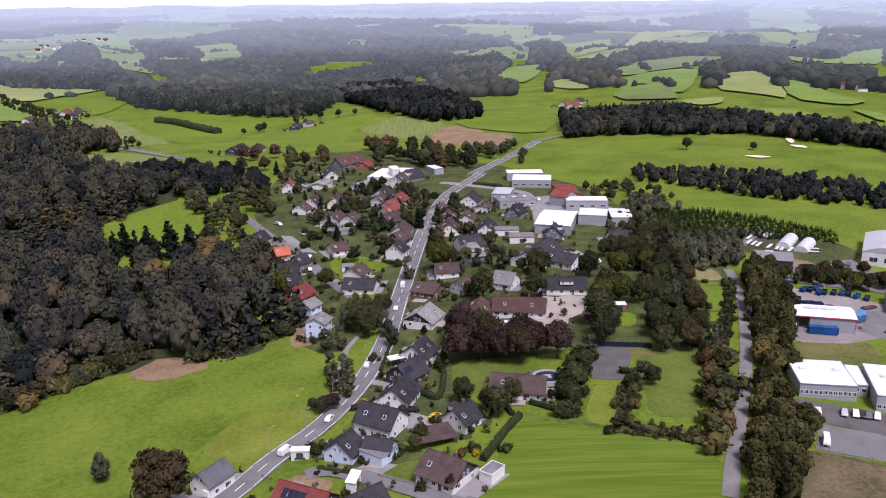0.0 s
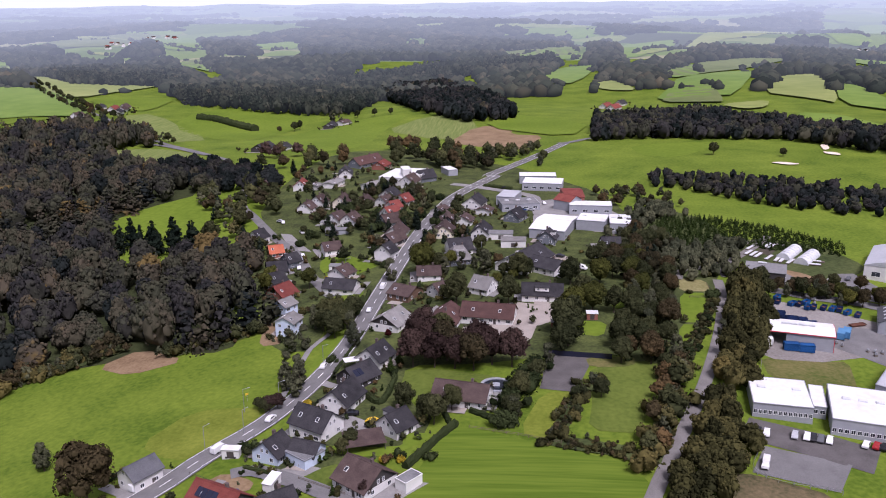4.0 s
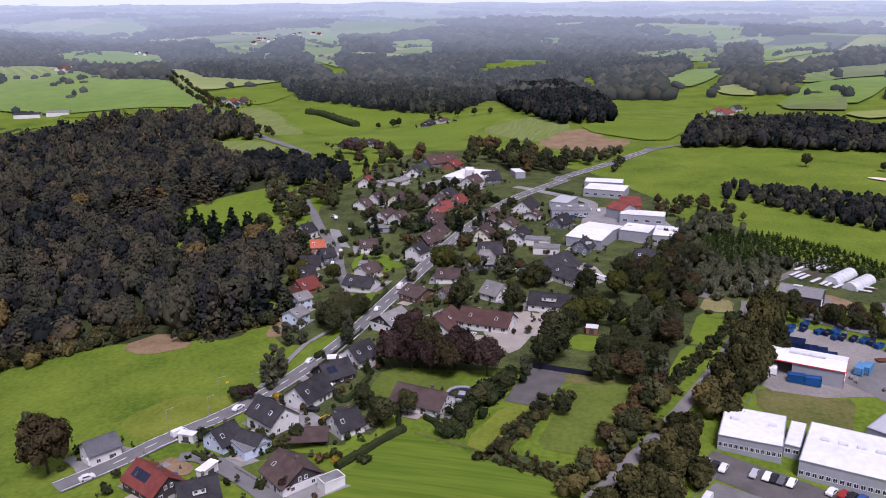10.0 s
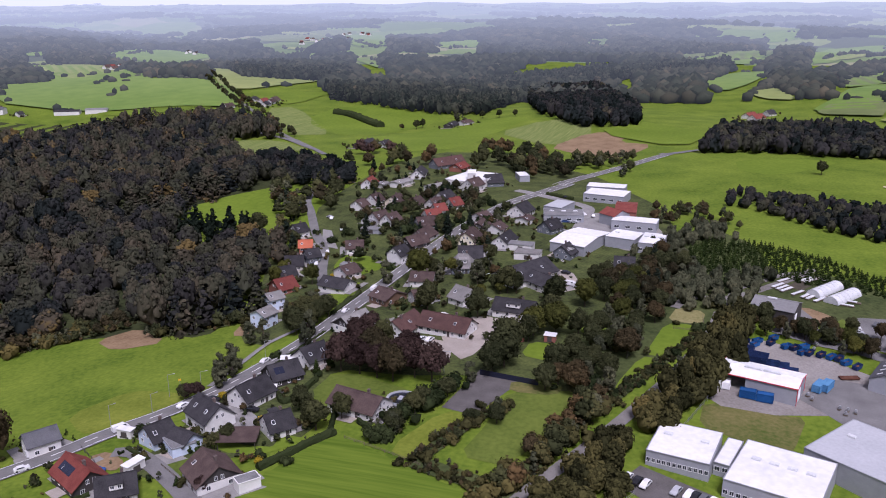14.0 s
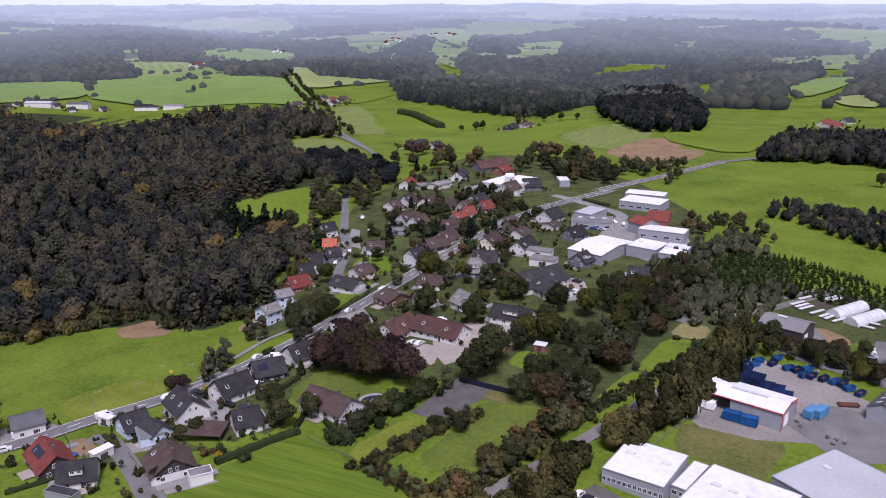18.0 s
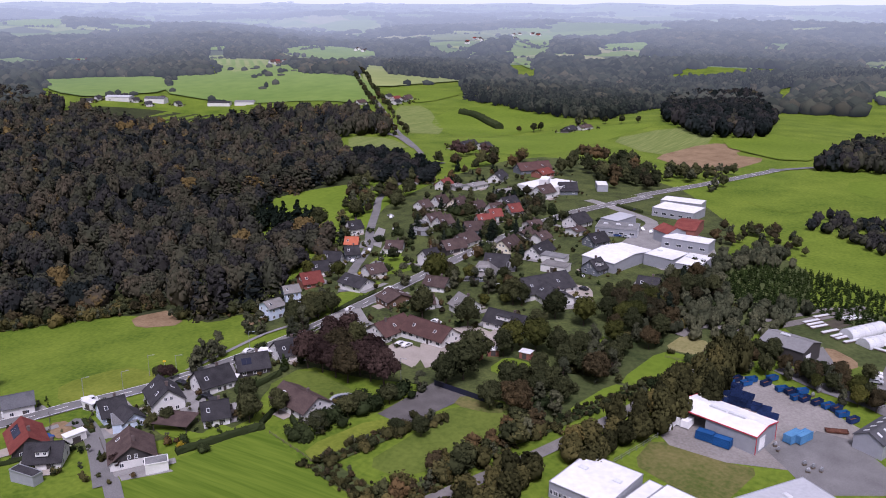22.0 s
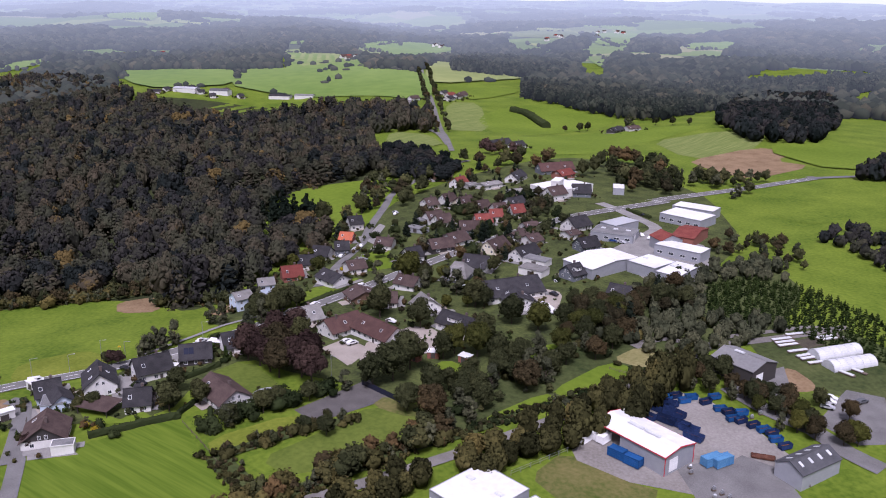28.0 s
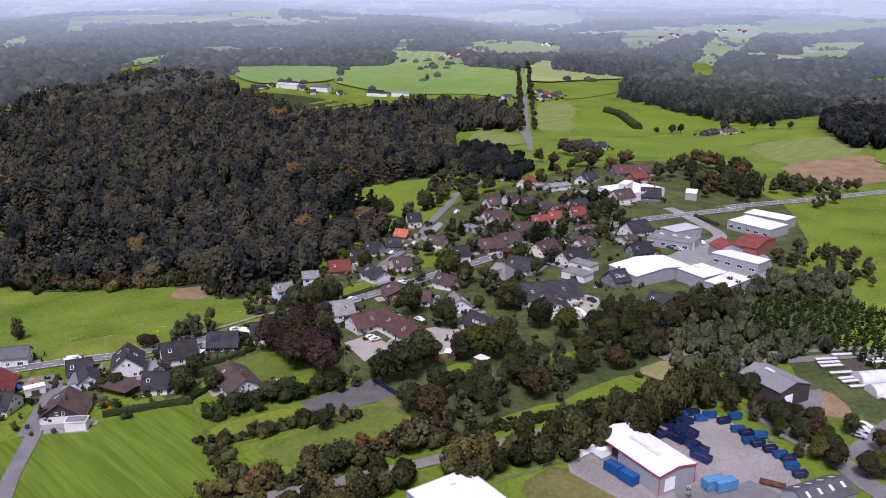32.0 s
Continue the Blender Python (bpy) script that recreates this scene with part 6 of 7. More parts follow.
house(55.5, 403.1, 75, 7.6, 9.0, 2.8, 6.4, "slate", "dark", dormer=-1)
house(84.5, 390.7, 5, 8.5, 10.0, 2.7, 6.4, "white", "dark")
house(-96.8, 425.5, 61, 7.6, 9.0, 3.6, 7.2, "white", "dark", far=1)
house(-81.3, 403.1, 27, 6.8, 8.0, 2.7, 5.6, "brick", "orange", far=1)
house(-69.2, 386.6, 48, 6.8, 8.0, 3.2, 6.4, "slate", "dark", far=1)
house(-73.7, 377.0, 23, 8.8, 10.0, 2.7, 6.4, "white", "dark", far=1)
house(-70.2, 362.4, 47, 7.6, 9.0, 2.8, 6.4, "white", "dark", far=1)
house(-63.0, 346.1, 58, 9.3, 11.0, 2.7, 6.4, "brick", "red", far=1)
house(-52.2, 401.2, 25, 8.5, 10.0, 2.7, 5.6, "white", "brown", far=1)
house(-39.6, 364.9, 64, 8.5, 10.0, 2.7, 5.6, "white", "brown", far=1)
house(-36.3, 347.0, -10, 13.8, 10.0, 2.7, 5.6, "white", "dark", far=1)
house(-59.3, 450.2, 68, 9.5, 9.0, 2.8, 6.4, "white", "brown", far=1)
house(-82.1, 475.4, 75, 7.8, 9.0, 2.7, 6.0, "white", "brown", far=1)
house(-77.2, 487.0, 72, 7.6, 9.0, 2.8, 6.4, "white", "brown", far=1)
house(-62.6, 484.1, 84, 10.8, 9.0, 3.2, 6.8, "cream", "brown", far=1)
house(-49.6, 482.6, 70, 9.2, 9.0, 2.7, 6.0, "white", "brown", far=1)
house(-29.8, 456.6, 49, 8.8, 9.0, 2.8, 6.4, "white", "red", far=1)
house(-29.7, 468.6, 48, 6.8, 8.0, 3.2, 6.4, "white", "red", far=1)
house(-37.0, 482.6, 60, 7.6, 9.0, 2.7, 6.0, "white", "brown", far=1)
house(-25.6, 483.8, 59, 7.6, 9.0, 2.8, 6.4, "white", "red", far=1)
house(-36.3, 498.1, 74, 11.6, 10.0, 2.7, 6.4, "white", "dark", far=1)
house(-27.6, 530.1, 72, 12.0, 10.0, 4.0, 8.0, "white", "brown", far=1)
house(-19.6, 549.0, 36, 11.1, 11.0, 2.8, 7.2, "slate", "dark", far=1)
house(-97.8, 526.7, 92, 10.2, 9.0, 2.8, 6.4, "white", "red", far=1)
house(-121.0, 538.5, 57, 11.2, 10.0, 2.7, 4.4, "brown", "brown", far=1)
house(-88.5, 526.8, 65, 6.8, 8.0, 2.7, 3.2, "white", "grey", far=1)
house(-78.2, 533.5, 76, 14.8, 9.0, 2.7, 3.6, "white", "grey", far=1)
house(-51.7, 525.8, 60, 11.8, 9.0, 2.7, 4.0, "white", "grey", far=1)
house(-75.2, 560.3, 100, 16.9, 9.0, 2.8, 6.4, "white", "dark", far=1)
house(-21.6, 420.4, 81, 12.0, 10.0, 2.7, 6.4, "white", "brown", far=1)
house(-28.0, 441.5, 42, 10.7, 10.0, 2.7, 6.4, "slate", "brown", far=1)
house(-50.5, 446.9, 72, 8.8, 9.0, 2.8, 6.4, "white", "brown", far=1)
house(-55.0, 588.5, 79, 12.8, 10.0, 2.7, 5.6, "brick", "red", far=1)
house(12.5, 391.0, 18, 11.1, 12.0, 2.7, 6.8, "white", "dark", far=1)
house(1.4, 355.6, 7, 10.0, 9.0, 2.7, 5.6, "white", "brown", far=1)
house(23.0, 459.6, 70, 6.9, 8.0, 2.7, 4.0, "white", "brown", far=1)
house(-1.8, 459.8, 64, 8.0, 9.0, 2.7, 4.8, "white", "brown", far=1)
house(12.5, 438.6, 77, 8.0, 9.0, 2.7, 5.2, "white", "brown", far=1)
house(-67.9, 599.5, 57, 25.7, 11.0, 2.8, 7.2, "slate", "plum", far=1, sky=4)
house(-55.6, 323.9, 58, 6.8, 8.0, 5.6, 7.6, "blue", "grey", chimney=0)
house(-48.8, 304.5, 76, 7.4, 8.0, 5.6, 7.6, "blue", "grey", chimney=0)
house(-21.9, 407.9, 62, 12.0, 9.0, 2.8, 6.4, "dark", "brown", far=1)
house(-22.1, 386.6, 70, 7.8, 9.0, 4.0, 7.6, "white", "dark", far=1)
house(-166.6, 677.0, 78, 20.5, 12.0, 2.7, 6.4, "dark", "dark", far=1)
house(-150.9, 679.8, 73, 11.5, 10.0, 2.7, 5.6, "white", "dark", far=1)
house(-149.8, 861.5, 86, 19.0, 10.0, 2.7, 5.6, "dark", "dark", far=1)
house(-139.2, 876.4, 63, 14.7, 10.0, 2.7, 4.8, "white", "brown", far=1)
house(-438.1, 893.6, 76, 12.3, 9.0, 2.7, 5.6, "white", "brown", far=1, sky=0)
house(-405.6, 922.7, 101, 15.1, 9.0, 2.7, 5.6, "white", "dark", far=1, sky=0)
house(-412.4, 949.3, 90, 11.2, 9.0, 2.7, 5.6, "white", "brown", far=1, sky=0)
house(-445.3, 963.0, 89, 11.0, 9.0, 2.7, 5.6, "white", "dark", far=1, sky=0)
house(-786.0, 766.5, 66, 10.4, 9.0, 2.7, 5.6, "white", "dark", far=1, sky=0)
house(-790.8, 785.8, 83, 7.7, 9.0, 2.7, 5.6, "white", "dark", far=1, sky=0)
house(-782.6, 800.7, 71, 11.0, 9.0, 2.7, 5.6, "white", "dark", far=1, sky=0)
house(-778.8, 816.7, 74, 11.5, 9.0, 2.7, 5.6, "white", "dark", far=1, sky=0)
house(-743.9, 807.8, 66, 8.5, 9.0, 2.7, 5.6, "white", "dark", far=1, sky=0)
house(-717.4, 806.1, 58, 8.2, 9.0, 2.7, 5.6, "white", "dark", far=1, sky=0)
house(-734.8, 843.0, 88, 8.7, 9.0, 2.7, 5.6, "white", "brown", far=1, sky=0)
house(-696.5, 836.3, 79, 7.8, 9.0, 2.7, 5.6, "white", "dark", far=1, sky=0)
house(146.6, 999.9, 60, 17.4, 10.0, 2.7, 6.4, "white", "red", far=1, sky=0)
house(152.8, 971.0, 58, 18.6, 10.0, 2.7, 6.4, "white", "red", far=1, sky=0)
house(167.8, 1028.3, 44, 10.7, 10.0, 2.7, 6.4, "white", "dark", far=1, sky=0)
house(-421.4, 946.4, 80, 11.8, 10.0, 2.7, 6.4, "white", "red", far=1, sky=0)
house(-417.7, 966.2, 87, 12.6, 10.0, 2.7, 6.4, "white", "brown", far=1, sky=0)

# ---- halls and commercial buildings ----
hall(118.9, 242.0, -9.3, 16.7, 18.7, 4.6, wall='grey', windows=12, lights=2, label='low grey hall with a white flat roof')
hall(130.4, 242.7, -14.0, 4.1, 15.0, 3.6, wall='grey', windows=2, lights=0, label='low link building with a white roof')
hall(143.2, 234.6, -15.4, 22.9, 23.6, 5.4, wall='grey', windows=14, lights=4, label='large grey hall with a white flat roof')
hall(167.0, 252.6, -34.3, 24.3, 26.0, 6.5, wall='grey', roof='metal', lights=1, windows=0, label='large grey hall with a pale metal roof')
hall(139.7, 293.2, -14.6, 24.6, 12.6, 5.2, wall='grey', pitch=1.1, trim=REDTRIM, doors=1, open_end=9.0, lights=2, label='grey metal shed with a white roof and red trim')
hall(146.6, 356.0, -16.5, 15.9, 13.2, 5.4, wall='dark', roof='zinc', pitch=2.0, lights=1, doors=1, label='dark clad barn with a grey metal roof')
hall(179.8, 310.1, 69.1, 16.3, 8.5, 4.2, wall='grey', roof='ash', pitch=2.2, lights=8, doors=1, label='grey shed with a dark corrugated roof')
hall(59.6, 422.5, -16.5, 17.9, 30.5, 4.5, wall='grey', pitch=1.5, lights=0, label='hall with a white low-pitched roof')
hall(79.9, 431.0, -13.3, 14.8, 15.4, 5.0, wall='grey', lights=1, label='grey block with a white flat roof')
hall(93.5, 427.8, -4.2, 11.0, 19.4, 5.0, wall='grey', lights=3, windows=4, label='grey block with a white flat roof')
hall(81.4, 462.4, -2.7, 23.2, 11.0, 5.0, wall='grey', lights=0, windows=4, label='long white hall with a white flat roof')
hall(69.4, 471.4, -36.5, 10.9, 11.7, 5.5, wall='grey', roof='red', pitch=2.5, lights=0, label='white workshop with a red roof')
hall(73.3, 492.8, 4.0, 11.3, 24.2, 4.5, wall='brick', roof='red', pitch=1.8, lights=0, label='workshop with a weathered red roof')
hall(57.6, 529.0, -7.2, 24.7, 17.5, 4.8, wall='grey', lights=0, windows=5, label='white hall with a white flat roof')
hall(54.7, 548.9, 0.5, 23.8, 12.4, 5.0, wall='grey', lights=0, label='white open-sided hall with a flat roof')
hall(36.2, 488.2, -14.0, 10.7, 18.4, 5.0, wall='grey', roof='metal', lights=0, windows=3, label='white showroom with a pale flat roof')
hall(41.6, 472.2, 12.6, 21.6, 14.8, 4.2, wall='grey', roof='felt', lights=3, doors=1, windows=4, label='car workshop with a grey flat roof')
hall(-33.4, 546.3, -15.2, 23.6, 28.9, 5.0, wall='white', lights=0, windows=5, label='white community hall with a white flat roof')
hall(-27.9, 553.4, -8.4, 16.5, 20.4, 5.0, wall='white', lights=0, windows=3, label='white community hall wing with a white flat roof')
hall(-31.1, 539.0, 16.4, 5.3, 11.7, 10.0, wall='white', lights=0, label='short square white tower', name='tower', parapet=0.8)
hall(-5.1, 571.6, 26.6, 6.9, 13.6, 4.0, wall='grey', lights=0, label='small flat-roofed white roadside shelter')
hall(12.0, 191.6, -37.7, 3.9, 6.0, 3.0, wall='white', roof='felt', lights=0, label='white garage with a grey flat roof', name='garage')
hall(-18.4, 205.4, -35.5, 8.1, 7.3, 3.0, wall='blue', roof='felt', lights=0, label='pale blue double garage with a roof terrace', name='garage')
hall(-16.0, 171.4, 6.5, 8.9, 3.1, 3.2, wall='grey', roof='dark', lights=0, label='low annex with a dark flat roof', name='garage')
hall(-655.0, 871.0, 27.0, 30.0, 11.0, 4.0, wall='white', roof='dark', pitch=1.6, lights=0, label='long low farm shed with a dark roof on a hilltop', name='farm_shed')
hall(-624.0, 887.0, 27.0, 26.0, 11.0, 4.0, wall='white', roof='zinc', pitch=1.4, lights=0, label='long low farm shed with a grey roof on a hilltop', name='farm_shed')
hall(-765.0, 800.0, 22.0, 34.0, 14.0, 5.0, wall='white', roof='metal', pitch=1.8, lights=0, label='white farm barn with a pale metal roof', name='farm_shed')
hall(-728.0, 828.0, 22.0, 28.0, 12.0, 5.0, wall='white', roof='ash', pitch=2.4, lights=0, label='white farm barn with a grey roof', name='farm_shed')
barrel_hall(207.5, 372.5, 62, 34, 22, 6.0, 2.5)
cold_frame(149.2, 391.4, 54, 9.0)
cold_frame(150.8, 389.4, 54, 8.8)
cold_frame(152.5, 387.7, 54, 8.9)
cold_frame(151.9, 398.9, 52, 9.0)
cold_frame(156.6, 384.9, 54, 8.7)
cold_frame(160.3, 383.8, 58, 10.4)
cold_frame(162.0, 382.5, 58, 10.2)
cold_frame(165.1, 380.5, 53, 9.6)
cold_frame(161.2, 403.2, 54, 9.2)
cold_frame(162.8, 401.9, 53, 9.4)
cold_frame(173.1, 377.2, -15, 8.4)
cold_frame(176.4, 381.5, -16, 7.4)
polytunnel(167.4, 390.9, 56, 18.9, 3.2)
polytunnel(173.6, 384.8, 55, 18.2, 3.2)

# ---- woods ----
woodland("forest", [[(-167, 258), (-139, 279), (-86, 289), (-54, 281), (-45, 305), (-75, 360), (-96, 407), (-163, 460), (-132, 502), (-205, 567), (-328, 692), (-272, 719), (-353, 817), (-490, 779), (-525, 692), (-748, 733), (-744, 666), (-902, 688), (-976, 645)], [(-168, 225), (-126, 262), (-67, 284), (-194, 373), (-728, 701), (-802, 738), (-1099, 820), (-1051, 670), (-1008, 567), (-904, 458)], [(-150, 254), (-136, 268), (-121, 276), (-158, 379), (-274, 502), (-364, 480), (-200, 242)]], 12.2, 13, 20, LEAVES["wood"], "dense mixed autumn forest in a valley", 15, 300, [[(-207, 474), (-192, 501), (-164, 526), (-125, 515), (-86, 411), (-101, 401), (-123, 414), (-133, 404), (-162, 399)], [(-215, 200), (-40, 200), (-40, 318), (-62, 318), (-74, 298), (-92, 292), (-112, 300), (-118, 314), (-132, 305), (-158, 285), (-175, 268)], [(-122, 290), (-110, 305), (-84, 288), (-104, 279)], [(-317, 703), (-274, 722), (-192, 652), (-180, 621), (-230, 584)]], 3, 0.1)
woodland("wood_strip", [[(-175, 533), (-128, 519), (-112, 532), (-128, 566), (-165, 590), (-196, 600), (-228, 585), (-212, 556)]], 9.0, 11, 15, LEAVES["wood"], "strip of broadleaf wood behind the clearing", 12, 200, (), 21, 0.0, True)
woodland("copse", [[(-72, 925), (-9, 838), (41, 847), (30, 974), (-54, 1318), (-140, 1371), (-162, 1244)]], 9.5, 13, 18, LEAVES["wood"], "rounded copse of broadleaf trees on a hill", 9, 70, (), 4, 0.0)
woodland("wood", [[(-368, 1025), (-228, 975), (-137, 942), (-137, 1171), (-119, 1356), (-19, 1473), (134, 1574), (118, 1795), (-49, 1629), (-173, 1542), (-300, 1384), (-385, 1260), (-434, 1144)]], 9.5, 13, 19, FARWOOD, "long broadleaf wood on the slope beyond the meadows", 4, 24, (), 5, 0.05)
woodland("wood", [[(-597, 1183), (-455, 1298), (-530, 1449), (-928, 1734), (-746, 1381)]], 9.5, 13, 18, FARWOOD, "narrow wood behind the hilltop fields", 4, 16, (), 6, 0.0)
woodland("wood", [[(106, 711), (152, 716), (255, 689), (288, 643), (341, 571), (372, 636), (309, 705), (275, 762), (230, 840), (120, 850)]], 8.5, 12, 17, LEAVES["wood"], "dark wood beside the golf course", 8, 60, (), 7, 0.1)
woodland("wood", [[(122, 532), (157, 501), (182, 476), (225, 458), (267, 441), (286, 483), (242, 509), (198, 540), (133, 565)]], 7.0, 6, 9, LEAVES["wood"], "belt of trees across the golf course", 7, 80, (), 8, 0.0)
woodland("scrub_wood", [[(81, 413), (98, 447), (117, 489), (133, 451), (148, 398), (139, 366), (127, 352), (96, 346), (82, 366)]], 5.4, 3.8, 6.5, LEAVES["birch"], "grey-green willow scrub", 8, 130, ([(106, 426), (120, 449), (147, 449), (172, 434), (198, 408), (193, 391), (163, 396), (139, 404), (119, 394)],), 9, 0.0)
woodland("conifer_plantation", [[(106, 426), (120, 449), (147, 449), (172, 434), (198, 408), (193, 391), (163, 396), (139, 404), (119, 394)]], 2.5, 2.4, 3.4, LEAVES["thuja"], "rows of bright green young conifers", 5, 14, (), 10, 9.0)
woodland("tree_belt", [[(131, 346), (135, 339), (138, 314), (124, 275), (104, 229), (104, 212), (95, 198), (77, 160), (66, 160), (82, 198), (101, 246), (117, 295)]], 5.2, 7.5, 11.5, LEAVES["scrub"], "belt of bushy trees between track and halls", 12, 330, (), 11, 0.0, True)

# ---- single trees, groves and hedges ----
KEEP.append((59, 366, 13))
KEEP.append((28, 286, 10))
KEEP.append((30, 290, 8))
KEEP.append((41, 278, 6))
KEEP.append((44, 309, 14))
KEEP.append((62, 256, 12))
KEEP.append((74, 242, 18))
KEEP.append((110, 322, 11))
KEEP.append((102, 291, 7))
KEEP.append((115, 347, 9))
KEEP.append((48, 229, 9))
grove([(-58, 343), (-99, 410), (-136, 468), (-170, 522), (-140, 514), (-114, 475), (-103, 438), (-87, 403)], 34, ('oak', 'oak', 'birch', 'autumn', 'fir'), 6.0, 11.0, "beside the village street", 0.45, 1.00, True)
grove([(-19, 283), (-14, 308), (-21, 321), (-36, 316)], 9, ('oak', 'birch'), 7.0, 10.0, "beside the main road", 0.50, 1.00, False)
grove([(5, 262), (40, 257), (35, 282), (2, 285)], 13, ('copper', 'autumn', 'autumn', 'oak', 'copper'), 10.5, 14.0, "behind the farm courtyard", 0.45, 1.00, False)
grove([(47, 270), (59, 271), (59, 290), (47, 289)], 3, ('oak', 'autumn', 'copper'), 11.0, 13.0, "beside the gravel court", 0.60, 1.00, False)
row((34.9, 221.2), (48.7, 265.3), 13, ('oak', 'birch', 'oak', 'hedge'), 5.0, 7.5, "in a tall hedge line", 2.2, 1.15)
grove([(61, 295), (81, 293), (85, 353), (61, 344)], 8, ('lime', 'oak', 'autumn', 'oak'), 9.0, 12.0, "in the gardens", 0.50, 1.00, False)
grove([(73, 252), (92, 255), (103, 307), (83, 314), (75, 282)], 24, ('oak', 'birch', 'oak', 'autumn'), 7.0, 11.0, "in a dense grove", 0.72, 1.00, False)
grove([(83, 314), (106, 312), (115, 357), (89, 375)], 20, ('oak', 'birch', 'autumn', 'lime'), 7.0, 10.0, "in a dense grove", 0.70, 1.00, False)
grove([(81, 359), (102, 355), (105, 416), (84, 391)], 14, ('oak', 'birch', 'autumn', 'fir'), 7.0, 11.0, "behind the gravel car park", 0.45, 1.00, False)
scrub_line([(50, 215), (55, 230), (60, 244), (65, 250)], 5.0, 1.6, 1.5, 5.5, ('bush', 'bush', 'oak', 'birch', 'autumn'), "tangled scrub and young trees along a field border")
scrub_line([(49, 215), (59, 212), (68, 210), (75, 205)], 7.0, 1.4, 1.0, 3.4, ('bush', 'birch', 'autumn', 'bush'), "brambles and low scrub along a field border")
scrub_line([(75, 205), (80, 219), (84, 235), (88, 250), (93, 261)], 6.0, 1.5, 2.0, 9.0, ('bush', 'oak', 'birch', 'oak', 'autumn'), "tangled scrub and trees along a field border")
scrub_line([(94, 261), (103, 287), (116, 320), (121, 338)], 4.0, 1.8, 1.2, 3.4, ('bush', 'hedge', 'oak'), "dark green field hedge beside the track")
scrub_line([(-192, 248), (-172, 261), (-160, 273), (-146, 285), (-131, 297), (-119, 307)], 9.0, 1.3, 3.5, 9.0, ('birch', 'oak', 'scrub', 'autumn'), "shrubby edge of the forest")
scrub_line([(-95, 295), (-74, 302), (-62, 313)], 7.0, 1.7, 2.5, 7.0, ('birch', 'oak', 'scrub', 'oak'), "shrubby edge of the forest")
scrub_line([(80, 194), (88, 214), (95, 230)], 3.0, 2.0, 0.8, 2.5, ('bush', 'autumn'), "brambles along the track")
grove([(74, 252), (94, 265), (124, 345), (131, 381), (110, 421), (86, 375), (85, 315)], 70, ('bush', 'birch', 'scrub', 'oak', 'hedge'), 2.0, 5.5, "in a scrubby grove", 0.55, 1.00, True)
grove([(59, 230), (69, 235), (68, 247), (60, 246)], 6, ('oak', 'bush', 'birch'), 5.0, 7.0, "in a field border", 0.50, 1.00, False)
tree(-2.4, 360.0, "lime", 14.0, 1.00, "standing in grass")
tree(16.0, 320.3, "oak", 13.0, 1.00, "standing in grass")
tree(36.9, 319.7, "oak", 11.0, 1.00, "standing in grass")
tree(41.1, 349.8, "oak", 11.0, 1.00, "standing in grass")
tree(25.8, 357.5, "birch", 11.0, 1.00, "standing in grass")
tree(62.6, 343.5, "oak", 9.0, 1.00, "standing in grass")
tree(15.6, 223.6, "oak", 9.0, 1.00, "standing in grass")
tree(12.7, 225.8, "oak", 8.0, 1.00, "standing in grass")
tree(-15.6, 354.5, "birch", 10.0, 1.00, "standing in grass")
tree(-52.5, 354.0, "lime", 9.0, 1.00, "standing in grass")
tree(-123.4, 426.6, "oak", 13.0, 1.00, "standing in grass")
tree(-114.8, 450.6, "oak", 11.0, 1.00, "standing in grass")
tree(-37.4, 236.4, "copper", 5.5, 1.00, "standing in grass")
tree(-35.2, 238.1, "copper", 5.0, 1.00, "standing in grass")
tree(5.7, 233.5, "oak", 8.0, 1.00, "standing in grass")
tree(-73.6, 189.5, "autumn", 17.0, 1.00, "standing in grass")
tree(-97.8, 210.5, "birch", 9.0, 1.00, "standing in grass")
tree(-98.6, 211.3, "birch", 8.0, 1.00, "standing in grass")
tree(-31.2, 245.7, "birch", 9.0, 1.00, "standing in grass")
tree(-32.0, 254.3, "birch", 9.0, 1.00, "standing in grass")
tree(-35.7, 250.5, "birch", 7.0, 1.00, "standing in grass")
tree(-39.4, 264.4, "birch", 8.0, 1.00, "standing in grass")
tree(20.3, 231.5, "oak", 8.0, 1.00, "standing in grass")
tree(65.7, 241.3, "oak", 6.0, 1.00, "standing in grass")
tree(114.1, 293.9, "birch", 6.0, 1.00, "standing in grass")
tree(-37.0, 254.1, "birch", 9.0, 1.00, "standing in grass")
tree(-34.3, 260.8, "birch", 8.0, 1.00, "standing in grass")
tree(-43.0, 284.3, "birch", 9.0, 1.00, "standing in grass")
tree(-38.2, 286.2, "birch", 9.0, 1.00, "standing in grass")
tree(-41.6, 238.8, "oak", 4.0, 1.00, "standing in grass")
tree(-38.3, 235.3, "oak", 5.0, 1.00, "standing in grass")
tree(185.8, 630.6, "oak", 9.0, 1.00, "standing in grass")
tree(232.7, 620.0, "oak", 6.0, 1.00, "standing in grass")
tree(-186.0, 854.0, "oak", 9.0, 1.00, "standing in grass")
tree(-183.3, 865.7, "oak", 9.0, 1.00, "standing in grass")
tree(-200.6, 849.2, "autumn", 6.0, 1.00, "standing in grass")
tree(-155.2, 899.2, "birch", 13.0, 1.00, "standing in grass")
tree(-144.5, 889.8, "birch", 12.0, 1.00, "standing in grass")
tree(-130.9, 914.4, "oak", 8.0, 1.00, "standing in grass")
tree(-111.5, 911.7, "oak", 8.0, 1.00, "standing in grass")
tree(-93.4, 910.7, "oak", 7.0, 1.00, "standing in grass")
tree(-59.1, 474.5, "fir", 8.0, 1.00, "standing in grass")
tree(-61.4, 437.0, "fir", 9.0, 1.00, "standing in grass")
tree(-55.4, 421.8, "fir", 8.0, 1.00, "standing in grass")
